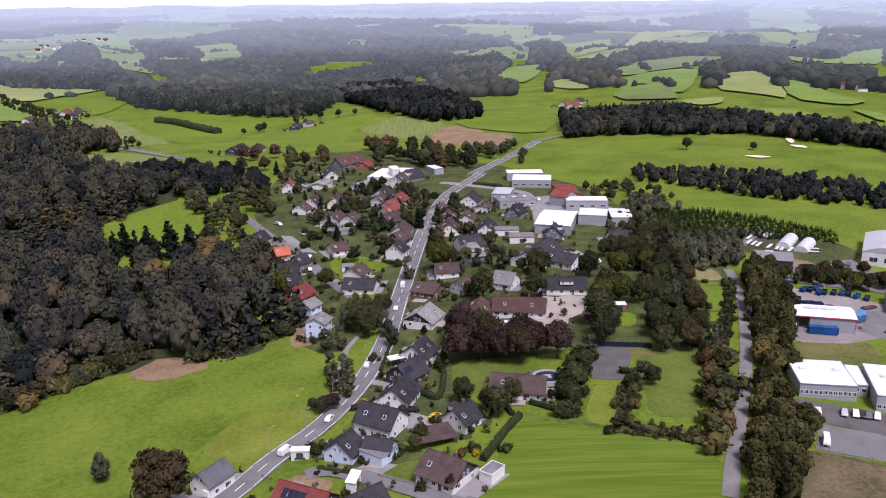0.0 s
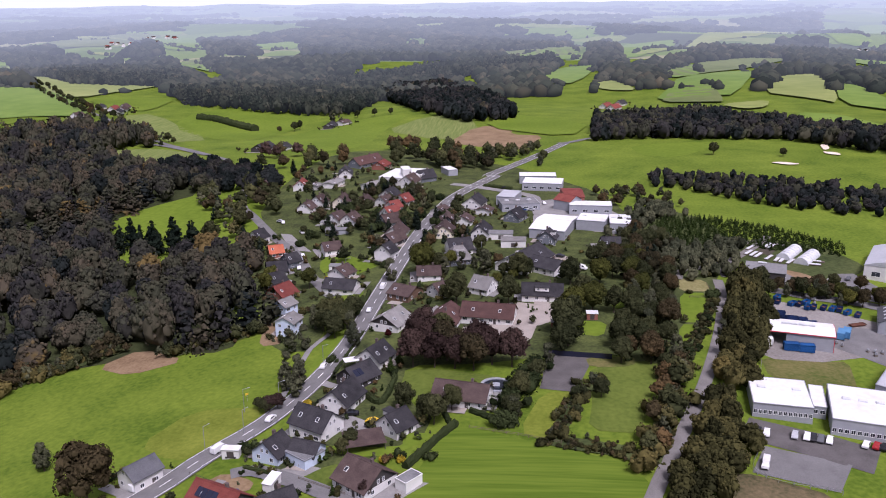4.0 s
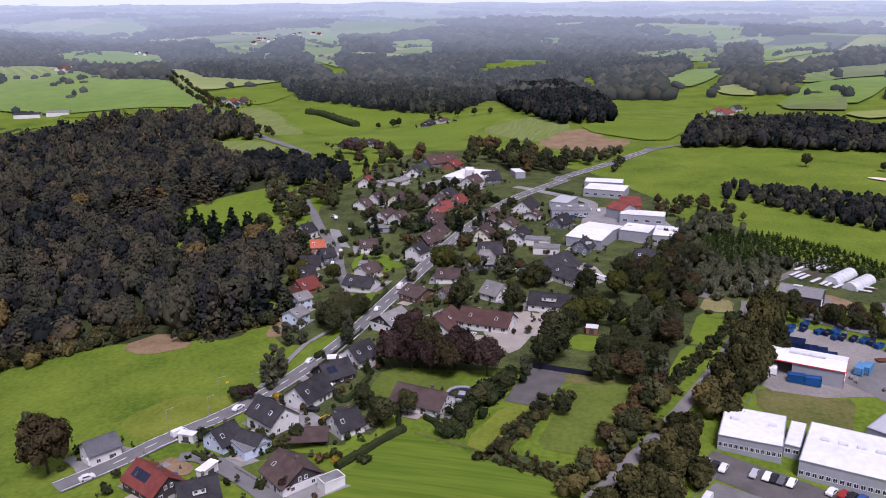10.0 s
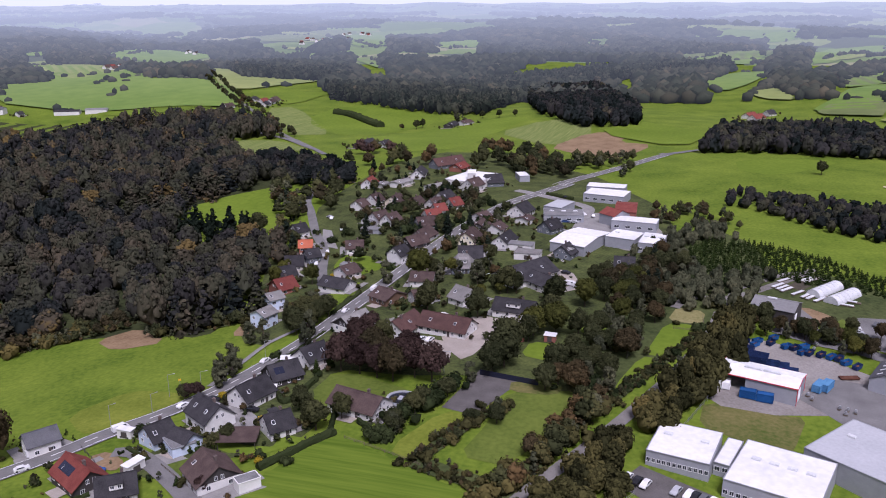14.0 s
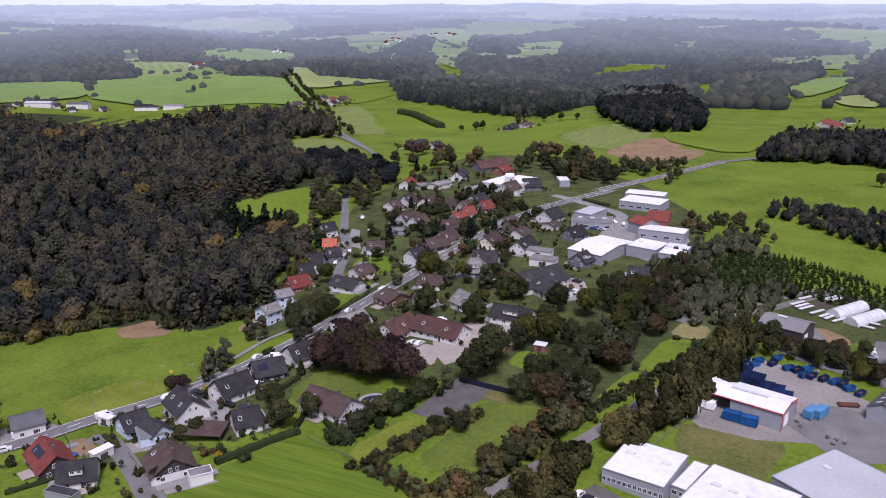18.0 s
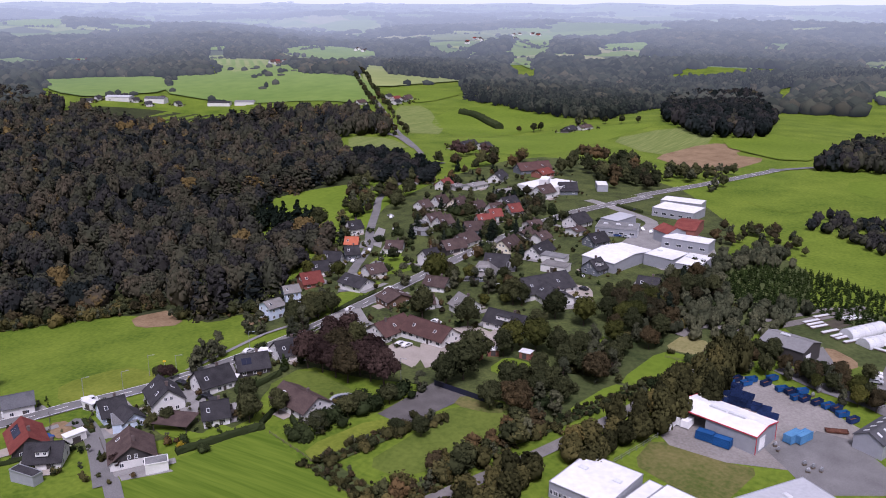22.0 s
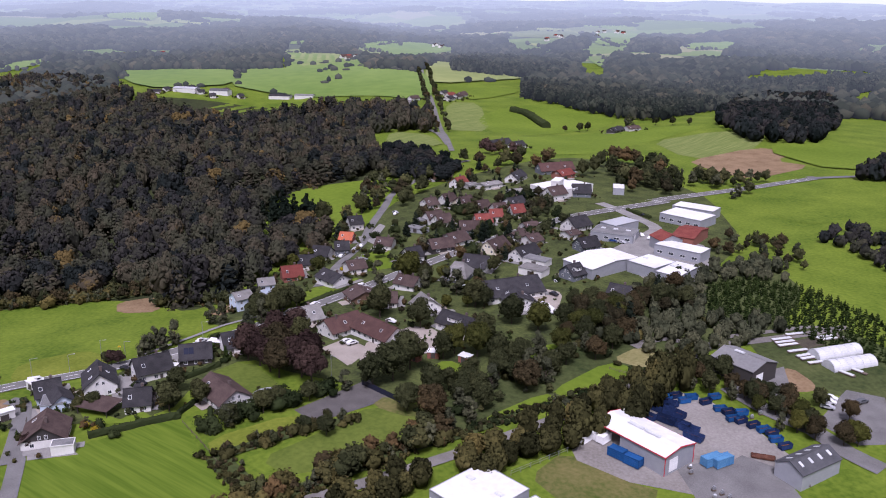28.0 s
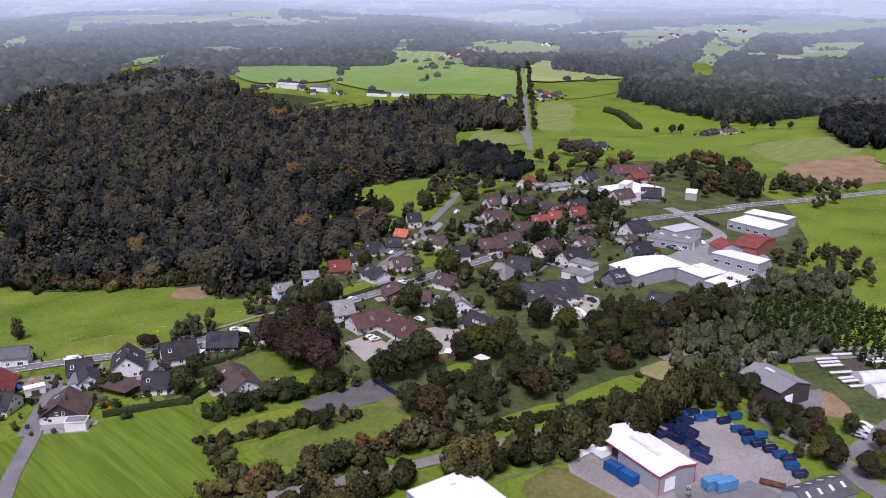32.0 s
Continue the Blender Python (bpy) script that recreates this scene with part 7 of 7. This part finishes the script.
tree(-33.1, 432.9, "fir", 9.0, 1.00, "standing in grass")
tree(-12.2, 430.7, "fir", 10.0, 1.00, "standing in grass")
tree(-13.5, 436.1, "fir", 9.0, 1.00, "standing in grass")
tree(-3.0, 441.5, "fir", 9.0, 1.00, "standing in grass")
grove([(-40, 295), (-21, 292), (-27, 326), (-42, 329)], 7, ('oak', 'oak', 'birch'), 8.0, 10.0, "beside the main road", 0.50, 1.00, False)
grove([(-176, 420), (-123, 411), (-136, 440), (-183, 445)], 22, ('fir',), 11.0, 15.0, "at the edge of the clearing", 0.35, 1.00, True)
grove([(-117, 472), (-95, 468), (-122, 543), (-140, 538)], 9, ('oak', 'oak', 'autumn'), 9.0, 13.0, "at the village edge", 0.50, 1.00, True)
grove([(-147, 594), (-76, 580), (-94, 646), (-159, 660)], 14, ('oak', 'oak', 'autumn', 'copper'), 9.0, 14.0, "at the village edge", 0.50, 1.00, True)
grove([(-49, 590), (5, 583), (-2, 662), (-62, 682)], 18, ('oak', 'oak', 'autumn'), 11.0, 14.0, "at the northern village edge", 0.50, 1.00, True)
grove([(4, 593), (64, 598), (60, 671), (7, 663)], 18, ('oak', 'birch', 'oak'), 8.0, 11.0, "beside the northern road", 0.50, 1.00, True)
grove([(-8, 566), (29, 586), (21, 644), (-28, 615)], 22, ('oak', 'oak', 'autumn'), 8.0, 12.0, "beside the northern road", 0.50, 1.00, True)
grove([(31, 618), (57, 638), (34, 674), (20, 656)], 8, ('oak', 'birch'), 7.0, 10.0, "beside the main road", 0.50, 1.00, True)
grove([(91, 477), (135, 467), (132, 497), (96, 521), (82, 510)], 26, ('oak', 'birch', 'autumn', 'birch'), 5.0, 8.0, "in scrub behind the halls", 0.50, 1.00, True)
grove([(83, 358), (100, 374), (116, 393), (96, 422), (85, 396), (72, 372)], 26, ('oak', 'birch', 'oak', 'autumn'), 5.0, 9.0, "in a dense grove", 0.60, 1.00, False)
grove([(-73, 396), (-79, 440), (-23, 383), (-25, 354)], 8, ('bush', 'oak', 'hedge'), 2.0, 5.0, "in a front garden", 0.60, 1.00, False)
grove([(-51, 426), (-55, 562), (10, 483), (21, 404), (-13, 388)], 95, ('oak', 'birch', 'hedge', 'oak', 'autumn', 'fir', 'oak'), 3.5, 8.5, "between village houses", 0.50, 1.00, True)
grove([(-120, 592), (-33, 571), (5, 440), (-2, 368), (-41, 374), (-80, 450)], 85, ('oak', 'birch', 'hedge', 'oak', 'autumn', 'fir'), 3.5, 8.5, "between village houses", 0.50, 1.00, True)
grove([(-2, 368), (40, 407), (50, 350), (37, 323), (9, 324)], 16, ('oak', 'birch', 'lime', 'autumn'), 5.0, 9.0, "between village houses", 0.50, 1.00, False)
grove([(131, 330), (153, 337), (179, 320), (179, 332), (154, 352), (135, 348)], 20, ('lime', 'autumn', 'oak', 'birch'), 5.5, 8.0, "between yard and access road", 0.50, 1.00, False)
grove([(156, 337), (175, 331), (186, 329), (181, 336), (166, 344), (155, 345)], 9, ('lime', 'autumn', 'oak'), 5.0, 7.5, "between yard and access road", 0.50, 1.00, False)
grove([(184, 330), (190, 329), (183, 348), (181, 342)], 4, ('lime', 'autumn'), 5.0, 7.0, "beside the access road", 0.50, 1.00, False)
tree(173.0, 349.4, "oak", 6.0, 1.00, "standing in grass")
row((-261, 734), (-753, 1303), 38, ("oak", "birch", "oak", "autumn"), 6, 9, "in the avenue along the country road", 2.0, 1.0)
row((-271, 725), (-763, 1293), 38, ("oak", "birch", "oak", "autumn"), 6, 9, "in the avenue along the country road", 2.0, 1.0)
hedge([(10, 200), (14, 208), (18, 216), (22, 223)], 2.0, 2.0, "hedge", "clipped green hedge along a garden")
hedge([(14, 242), (20, 224)], 1.5, 1.6, "hedge", "clipped green hedge along a garden")
hedge([(-313, 923), (-286, 914), (-230, 862)], 9.0, 6.0, "hedge", "dark field hedge of trees and shrubs on a meadow slope")
hedge([(-23, 342), (-24, 316), (-25, 335)], 1.5, 1.5, "hedge", "clipped green hedge along a garden")
hedge([(-9, 244), (-2, 238), (-0, 255)], 1.6, 2.0, "hedge", "clipped green hedge along a garden")
hedge([(26, 231), (35, 224)], 1.5, 1.6, "hedge", "clipped green hedge along a garden")
hedge([(-2, 347), (-0, 331)], 1.5, 1.5, "hedge", "clipped green hedge along a garden")
hedge([(20, 532), (38, 524)], 1.8, 2.0, "hedge", "clipped green hedge along a garden")
hedge([(-35, 203), (-24, 198)], 1.4, 1.2, "hedge", "clipped green hedge along a garden")
hedge([(-35, 169), (-28, 179)], 1.4, 1.4, "hedge", "clipped green hedge along a garden")
hedge([(-22, 262), (-18, 297)], 1.2, 1.0, "hedge", "clipped green hedge along a garden")

# ---- vehicles, yard, street furniture ----
car(-19.4, 319.4, 87, "white", "car")
car(-17.7, 345.6, 87, "white", "van")
car(-26.9, 267.4, 85, "white", "car")
car(-35.3, 230.4, 74, "white", "car")
car(-45.7, 213.1, 62, "white", "van")
car(-62.2, 195.7, 60, "white", "van")
car(-58.5, 186.9, 51, "white", "car")
car(-10.0, 230.6, 8, "black", "car")
car(-27.2, 235.6, 3, "black", "car")
car(23.4, 293.7, 78, "white", "car")
car(26.3, 293.6, 77, "white", "car")
car(23.6, 318.2, 0, "white", "car")
car(60.4, 378.8, -13, "black", "car")
car(65.1, 364.1, -12, "white", "van")
car(-91.4, 454.8, 115, "white", "car")
car(-75.5, 434.8, 121, "white", "car")
car(-66.4, 398.4, 116, "white", "car")
car(-65.2, 386.4, 111, "grey", "car")
car(-63.8, 380.9, 105, "white", "car")
car(-65.6, 392.4, 104, "silver", "car")
car(-93.2, 456.9, -9, "silver", "car")
car(50.7, 484.7, -47, "white", "car")
car(56.5, 482.2, 103, "white", "car")
car(44.1, 465.6, 3, "blue", "car")
car(49.0, 465.3, -7, "silver", "car")
car(33.5, 526.0, 0, "black", "car")
car(68.9, 361.8, -34, "white", "van")
car(75.7, 377.8, 6, "white", "car")
car(-3.0, 225.2, 50, "yellow", "car")
car(174.8, 353.2, 6, "white", "car")
car(175.3, 349.6, 6, "silver", "car")
car(174.5, 356.0, 0, "white", "car")
car(182.9, 359.7, 63, "grey", "car")
car(-15.1, 219.9, 12, "black", "car")
car(-34.4, 189.7, 23, "blue", "car")
car(118.0, 223.0, -111, "silver", "car")
car(121.2, 222.6, -112, "white", "car")
car(122.7, 222.2, -111, "black", "car")
car(124.7, 221.8, -114, "grey", "car")
car(127.0, 221.4, -114, "white", "car")
car(105.5, 224.8, -108, "white", "car")
car(108.0, 223.9, -110, "black", "car")
car(110.3, 223.3, -110, "white", "car")
car(136.5, 220.3, 58, "white", "car")
car(139.2, 220.0, 58, "red", "car")
car(141.1, 219.6, 56, "black", "car")
car(143.4, 219.2, 58, "blue", "car")
car(105.3, 206.4, -110, "white", "van")
container(135.9, 284.7, -7, 4.9)
container(141.0, 284.0, -7, 4.9)
container(160.2, 299.6, 66, 6.1, mat=SKYBLUE, label="light blue steel shipping container standing on the yard")
container(157.8, 298.2, 66, 6.1, mat=SKYBLUE, label="light blue steel shipping container standing on the yard")
container(125.0, 285.6, 83, 4.2, 2.3, 2.4, FRAMEW, "white box container beside the shed")
container(126.7, 289.7, 83, 4.2, 2.3, 2.4, FRAMEW, "white box container beside the shed")
container(129.4, 289.2, 83, 4.2, 2.3, 2.4, FRAMEW, "white box container beside the shed")
skip(133.3, 315.5, -7)
skip(136.8, 316.0, -3)
skip(140.1, 316.0, -12)
skip(139.1, 310.7, -5)
skip(143.4, 311.0, -7)
skip(146.5, 310.2, -3)
skip(133.5, 309.1, -12)
skip(135.1, 320.5, -5)
skip(131.7, 319.8, -7)
skip(149.1, 307.0, -3)
skip(133.4, 323.3, 44, 4.0, 1.9, 1.5, BLUEM, "small blue skip in the yard")
skip(135.3, 326.7, 57, 4.0, 1.9, 1.5, NAVY, "small blue skip in the yard")
skip(138.7, 325.6, 53, 4.0, 1.9, 1.5, BLUEM, "small blue skip in the yard")
skip(144.2, 329.0, 61, 4.0, 1.9, 1.5, NAVY, "small blue skip in the yard")
skip(149.3, 327.6, 44, 4.0, 1.9, 1.5, BLUEM, "small blue skip in the yard")
skip(152.0, 327.4, 57, 4.0, 1.9, 1.5, NAVY, "small blue skip in the yard")
skip(154.4, 324.4, 53, 4.0, 1.9, 1.5, BLUEM, "small blue skip in the yard")
skip(156.8, 324.8, 61, 4.0, 1.9, 1.5, NAVY, "small blue skip in the yard")
skip(155.3, 329.5, 44, 4.0, 1.9, 1.5, BLUEM, "small blue skip in the yard")
skip(160.5, 324.6, 57, 4.0, 1.9, 1.5, NAVY, "small blue skip in the yard")
skip(163.7, 324.0, 53, 4.0, 1.9, 1.5, BLUEM, "small blue skip in the yard")
skip(166.3, 323.6, 61, 4.0, 1.9, 1.5, NAVY, "small blue skip in the yard")
skip(168.3, 321.0, 44, 4.0, 1.9, 1.5, BLUEM, "small blue skip in the yard")
skip(171.5, 318.9, 57, 4.0, 1.9, 1.5, NAVY, "small blue skip in the yard")
skip(145.3, 333.7, 53, 4.0, 1.9, 1.5, BLUEM, "small blue skip in the yard")
skip(136.9, 320.6, 61, 4.0, 1.9, 1.5, NAVY, "small blue skip in the yard")
skip(139.6, 328.9, 44, 4.0, 1.9, 1.5, BLUEM, "small blue skip in the yard")
street_lamp(-27.2, 268.4, 40)
street_lamp(-35.4, 240.9, 40)
street_lamp(-41.5, 223.1, 60)
street_lamp(-46.0, 237.8, 40)
street_lamp(-50.3, 214.2, 60)
street_lamp(40.0, 269.2, 0)
street_lamp(-38.2, 368.0, 0)
street_lamp(24.0, 377.5, 90)
fence([(118, 258), (124, 278)], 1.8, 3.0, STEEL, "green-grey mesh fence on steel posts", slab=False)
fence([(52, 271), (61, 270), (72, 269)], 2.0, 3.0, SOLAR, "dark blue-grey panel fence round the asphalt place", slab=True)
fence([(26, 221), (43, 216), (52, 213)], 1.1, 3.0, TIMBER, "weathered wooden pasture fence")
fence([(110, 331), (120, 333), (120, 347)], 1.1, 3.0, TIMBER, "weathered wooden pasture fence")
fence([(-18, 196), (-4, 188)], 1.0, 2.5, TIMBER, "wooden garden fence along the lane")
drape("far_field", [(-512, 1057), (-478, 1106), (-406, 1100), (-383, 957), (-423, 946)], BRIGHT, 0.90, 14, "meadow beside the hamlet in soft light", 2, category="field")
drape("far_field", [(10, 803), (30, 899), (114, 828), (89, 735)], BRIGHT, 0.90, 14, "bright meadow beyond the brown field in soft light", 2, category="field")
drape("far_field", [(-586, 899), (-671, 1024), (-606, 1090), (-505, 995), (-470, 882)], BRIGHT, 0.90, 14, "meadow above the wood in soft light", 2, category="field")
# ---- small things round the houses ----
drape("forecourt", [(-58, 185), (-54, 194), (-50, 203), (-61, 206), (-61, 196), (-67, 192)], PAVING, 0.50, 5, "pale paved forecourt beside the road", 0, category="forecourt")
drape("forecourt", [(-25, 232), (-18, 236), (-3, 225), (-3, 216), (-14, 222)], PAVING, 0.50, 5, "paved yard between houses", 0, category="forecourt")
drape("forecourt", [(-26, 200), (-20, 204), (-13, 201), (-17, 197)], PAVING, 0.50, 5, "paved drive before the double garage", 0, category="forecourt")
drape("forecourt", [(4, 185), (11, 194), (17, 193), (8, 183)], PAVING, 0.50, 5, "paved yard below the chalet", 0, category="forecourt")
drape("forecourt", [(2, 312), (8, 321), (13, 311), (6, 297)], PAVING, 0.50, 5, "paved drive beside the grey-roofed house", 0, category="forecourt")
drape("forecourt", [(-72, 408), (-82, 424), (-88, 437), (-81, 434), (-72, 418), (-63, 404)], PAVING, 0.50, 5, "paved parking place beside the street", 0, category="forecourt")
drape("building_site", [(-44, 197), (-40, 201), (-30, 196), (-30, 191), (-36, 192)], SOIL, 0.50, 4, "heap of sand and rubble on a small building plot", 1, category="ground")
drape("garden_lawn", [(-29, 215), (3, 204), (18, 218), (7, 219), (8, 210)], BRIGHT, 0.42, 5, "bright garden lawn behind a hedge", 1, category="lawn")
drape("garden_lawn", [(-50, 389), (-44, 396), (-28, 381), (-30, 371)], BRIGHT, 0.42, 5, "bright garden lawn", 1, category="lawn")
drape("garden_lawn", [(-56, 384), (-51, 408), (-37, 381), (-43, 359)], BRIGHT, 0.42, 5, "bright garden lawn beside the street", 1, category="lawn")
drape("garden_lawn", [(-37, 362), (-23, 378), (-23, 390), (-31, 392)], BRIGHT, 0.42, 5, "bright garden lawn", 1, category="lawn")
drape("road_verge", [(-24, 262), (-20, 286), (-28, 299), (-32, 274), (-32, 251)], BRIGHT, 0.30, 5, "bright grass verge beside the road", 1, category="verge")
drape("garden_lawn", [(-12, 182), (-11, 186), (-5, 182), (-7, 178)], BRIGHT, 0.42, 5, "small bright lawn", 0, category="lawn")
drape("garden_lawn", [(77, 326), (87, 339), (88, 324), (78, 314)], BRIGHT, 0.42, 5, "bright lawn between trees", 1, category="lawn")
drape("garden_lawn", [(-20, 198), (-7, 204), (-4, 193), (-13, 189)], LAWN, 0.42, 5, "garden lawn beside the lane", 1, category="lawn")
pond(33.3, 247.7, 4.6)
hut(-3.1, 211.8, 20, 11.0, 8.0, 2.6, "brown", "brown", "low weathered timber carport with a dark roof", "carport")
hut(68.5, 305.3, 0, 4.0, 3.0, 2.3, "brick", "whitef", "small dark red garden shed with a pale roof", "garden_shed")
hut(57.3, 301.8, 30, 4.0, 3.0, 2.2, "brick", "whitef", "small red garden shed with a pale roof", "garden_shed")
hut(54.2, 296.1, 0, 3.0, 2.5, 2.2, "brick", "felt", "small red playhouse under trees", "garden_shed")
hut(-60.7, 447.0, 0, 7.0, 3.0, 2.4, "white", "felt", "row of low white garages", "garage")
hut(-55.2, 431.2, 0, 12.0, 5.0, 2.4, "grey", "felt", "row of low garages with a flat roof", "garage")
hut(-45.0, 375.3, 0, 5.0, 4.0, 2.3, "white", "felt", "white garage with a flat roof", "garage")
hut(32.5, 411.2, 0, 12.0, 6.0, 2.8, "white", "felt", "low white annex with a flat roof", "garage")
hut(38.8, 398.1, 0, 12.0, 7.0, 3.0, "white", "grey", "low white annex with a pale roof", "garage")
hut(-64.1, 445.0, 0, 6.0, 4.0, 2.4, "white", "felt", "white garage with a flat roof", "garage")
hut(-40.9, 209.8, 0, 5.0, 2.2, 2.6, "white", "whitef", "white market trailer parked by the road", "trailer")
hut(-24.1, 192.1, 80, 6.0, 2.4, 2.9, "white", "whitef", "white box body of a parked lorry", "box_trailer")
hut(-16.8, 266.3, 25, 5.0, 3.0, 2.6, "white", "whitef", "white roofed terrace awning", "awning")
hut(-10.9, 242.5, 25, 5.0, 3.0, 2.6, "white", "whitef", "white roofed terrace awning", "awning")
hut(-14.2, 256.2, -20, 5.0, 3.0, 2.6, "white", "whitef", "white roofed terrace awning", "awning")
tree(8.7, 203.6, "gold", 2.2, 1.00, "in a garden")
tree(16.5, 204.2, "hedge", 3.0, 1.00, "in a garden")
tree(-25.6, 238.4, "gold", 2.6, 1.00, "in a garden")
tree(3.4, 203.5, "gold", 2.0, 1.00, "in a garden")
tree(8.1, 205.3, "hedge", 3.2, 1.00, "in a garden")
tree(-46.6, 363.6, "gold", 2.2, 1.00, "in a garden")
tree(-17.5, 241.6, "lime", 4.0, 1.00, "in a garden")
tree(-7.5, 290.3, "maple", 3.2, 1.00, "in a garden")
tree(-37.6, 212.6, "hedge", 3.5, 1.00, "in a garden")
tree(-34.5, 213.5, "hedge", 3.0, 1.00, "in a garden")
tree(-6.9, 211.7, "oak", 5.5, 1.00, "in a garden")
tree(-8.4, 207.4, "oak", 5.0, 1.00, "in a garden")
tree(1.5, 186.9, "copper", 4.5, 1.00, "in a garden")
tree(-73.1, 356.6, "lime", 8.0, 1.00, "in a garden")
tree(-73.1, 366.2, "lime", 8.0, 1.00, "in a garden")
tree(-7.1, 187.9, "thuja", 3.0, 1.00, "in a garden")
tree(-25.2, 272.0, "hedge", 3.4, 1.00, "in a garden")
tree(-0.3, 265.8, "thuja", 5.0, 1.00, "in a garden")
tree(-2.2, 259.3, "thuja", 5.5, 1.00, "in a garden")
tree(-115.1, 573.9, "fir", 9.0, 1.00, "in a garden")
tree(-19.0, 283.4, "birch", 9.0, 1.00, "in a garden")
tree(-22.1, 293.1, "birch", 10.0, 1.00, "in a garden")
tree(-27.6, 302.3, "oak", 9.0, 1.00, "in a garden")
tree(-26.0, 307.0, "oak", 9.0, 1.00, "in a garden")
tree(-24.4, 313.4, "oak", 9.0, 1.00, "in a garden")
tree(-28.5, 294.1, "oak", 8.0, 1.00, "in a garden")
fence([(-50, 201), (-38, 193), (-39, 189)], 1.3, 2.5, FASCIA, "dark garden fence beside the side street")
fence([(108, 218), (102, 202), (121, 195)], 1.6, 3.0, STEEL, "mesh fence at the car park edge")
sign_post(-47.6, 245.9, 40)
pallet_stack(162.8, 286.7, 50)
pallet_stack(165.1, 286.3, 65)
pallet_stack(164.2, 283.5, 16)
pallet_stack(167.3, 285.8, 80)
pallet_stack(154.0, 292.3, 25)
pallet_stack(155.2, 290.1, 74)
pallet_stack(158.6, 329.3, 40)
pallet_stack(159.9, 333.2, 55)
pallet_stack(180.1, 305.4, 40)
pallet_stack(181.8, 304.5, 20)
skip(168.1, 310.2, 20, 6.5, 2.3, 0.5, RUST, "flat rusty roll-off platform in the yard")


# ---- distant villages ----
def hamlet(spots, seed):
    """Small gabled houses a long way off, two about each place."""
    g = random.Random(seed)
    for i in range(len(spots) * 2):
        x, y = spots[i // 2]
        k = float(true_place(x, y)[2])
        if i % 2:
            x, y = x + g.uniform(-28, 28) * k, y + g.uniform(-40, 40) * k
        L, W, e, h = g.uniform(10, 17) * k, g.uniform(8, 11) * k, g.uniform(3.5, 5.5) * k, g.uniform(7.5, 9.5) * k
        ob = place(new("house"), x, y, float(relief(x, y)) + 0.5, g.uniform(0, 180))
        wall = [(-L / 2, -W / 2, -2), (L / 2, -W / 2, -2), (L / 2, W / 2, -2), (-L / 2, W / 2, -2), (-L / 2, -W / 2, e), (L / 2, -W / 2, e), (L / 2, W / 2, e), (-L / 2, W / 2, e), (-L / 2, 0, h), (L / 2, 0, h)]
        child("wall", mesh_from("wall", wall, [(0, 1, 5, 4), (1, 2, 6, 9, 5), (2, 3, 7, 6), (3, 0, 4, 8, 7)], WALLS["white"]), ob)
        child("roof", roof_gable(L, W, e, h, g.choice((FARROOF, ROOFS["dark"], ROOFS["brown"], ROOFS["red"])), 0.5 * k, thick=0.25), ob)
        tagged(ob, "small white gabled house in a far village", "house", "houses of the far villages")


FARROOF = surface("distant_roof_tiles", (0.06, 0.045, 0.04), (0.14, 0.09, 0.075), 0.02, 0.2, 0.8)
hamlet([(-937, 1333), (-880, 1307), (-819, 1246), (-886, 1363), (-809, 1291), (-742, 1223), (-814, 1349), (-936, 1298), (-703, 1198)], 1)
hamlet([(-1204, 1960), (-1221, 2028), (-1203, 1906), (-1439, 2910), (-1466, 3034), (-1105, 555), (-1119, 585), (-1477, 1163), (-1397, 1171), (-1465, 1246), (-1422, 1329), (-1371, 1307)], 2)
hamlet([(-1021, 2277), (-949, 2204), (-1099, 2376), (-1130, 2845), (-1098, 2833), (-1048, 2237), (-1011, 2388), (-1178, 2800), (-268, 2938), (-300, 2880), (-242, 2972), (-331, 2990)], 3)
hamlet([(660, 1839), (764, 2080), (719, 1896), (817, 2084), (865, 2136), (886, 2075), (931, 2112), (962, 2133)], 4)
hamlet([(511, 1213), (550, 1275), (595, 1392), (504, 1067), (491, 1022), (512, 1045), (504, 1009), (268, 1533), (270, 1459), (270, 1406), (219, 1656), (232, 1634), (186, 1641)], 5)
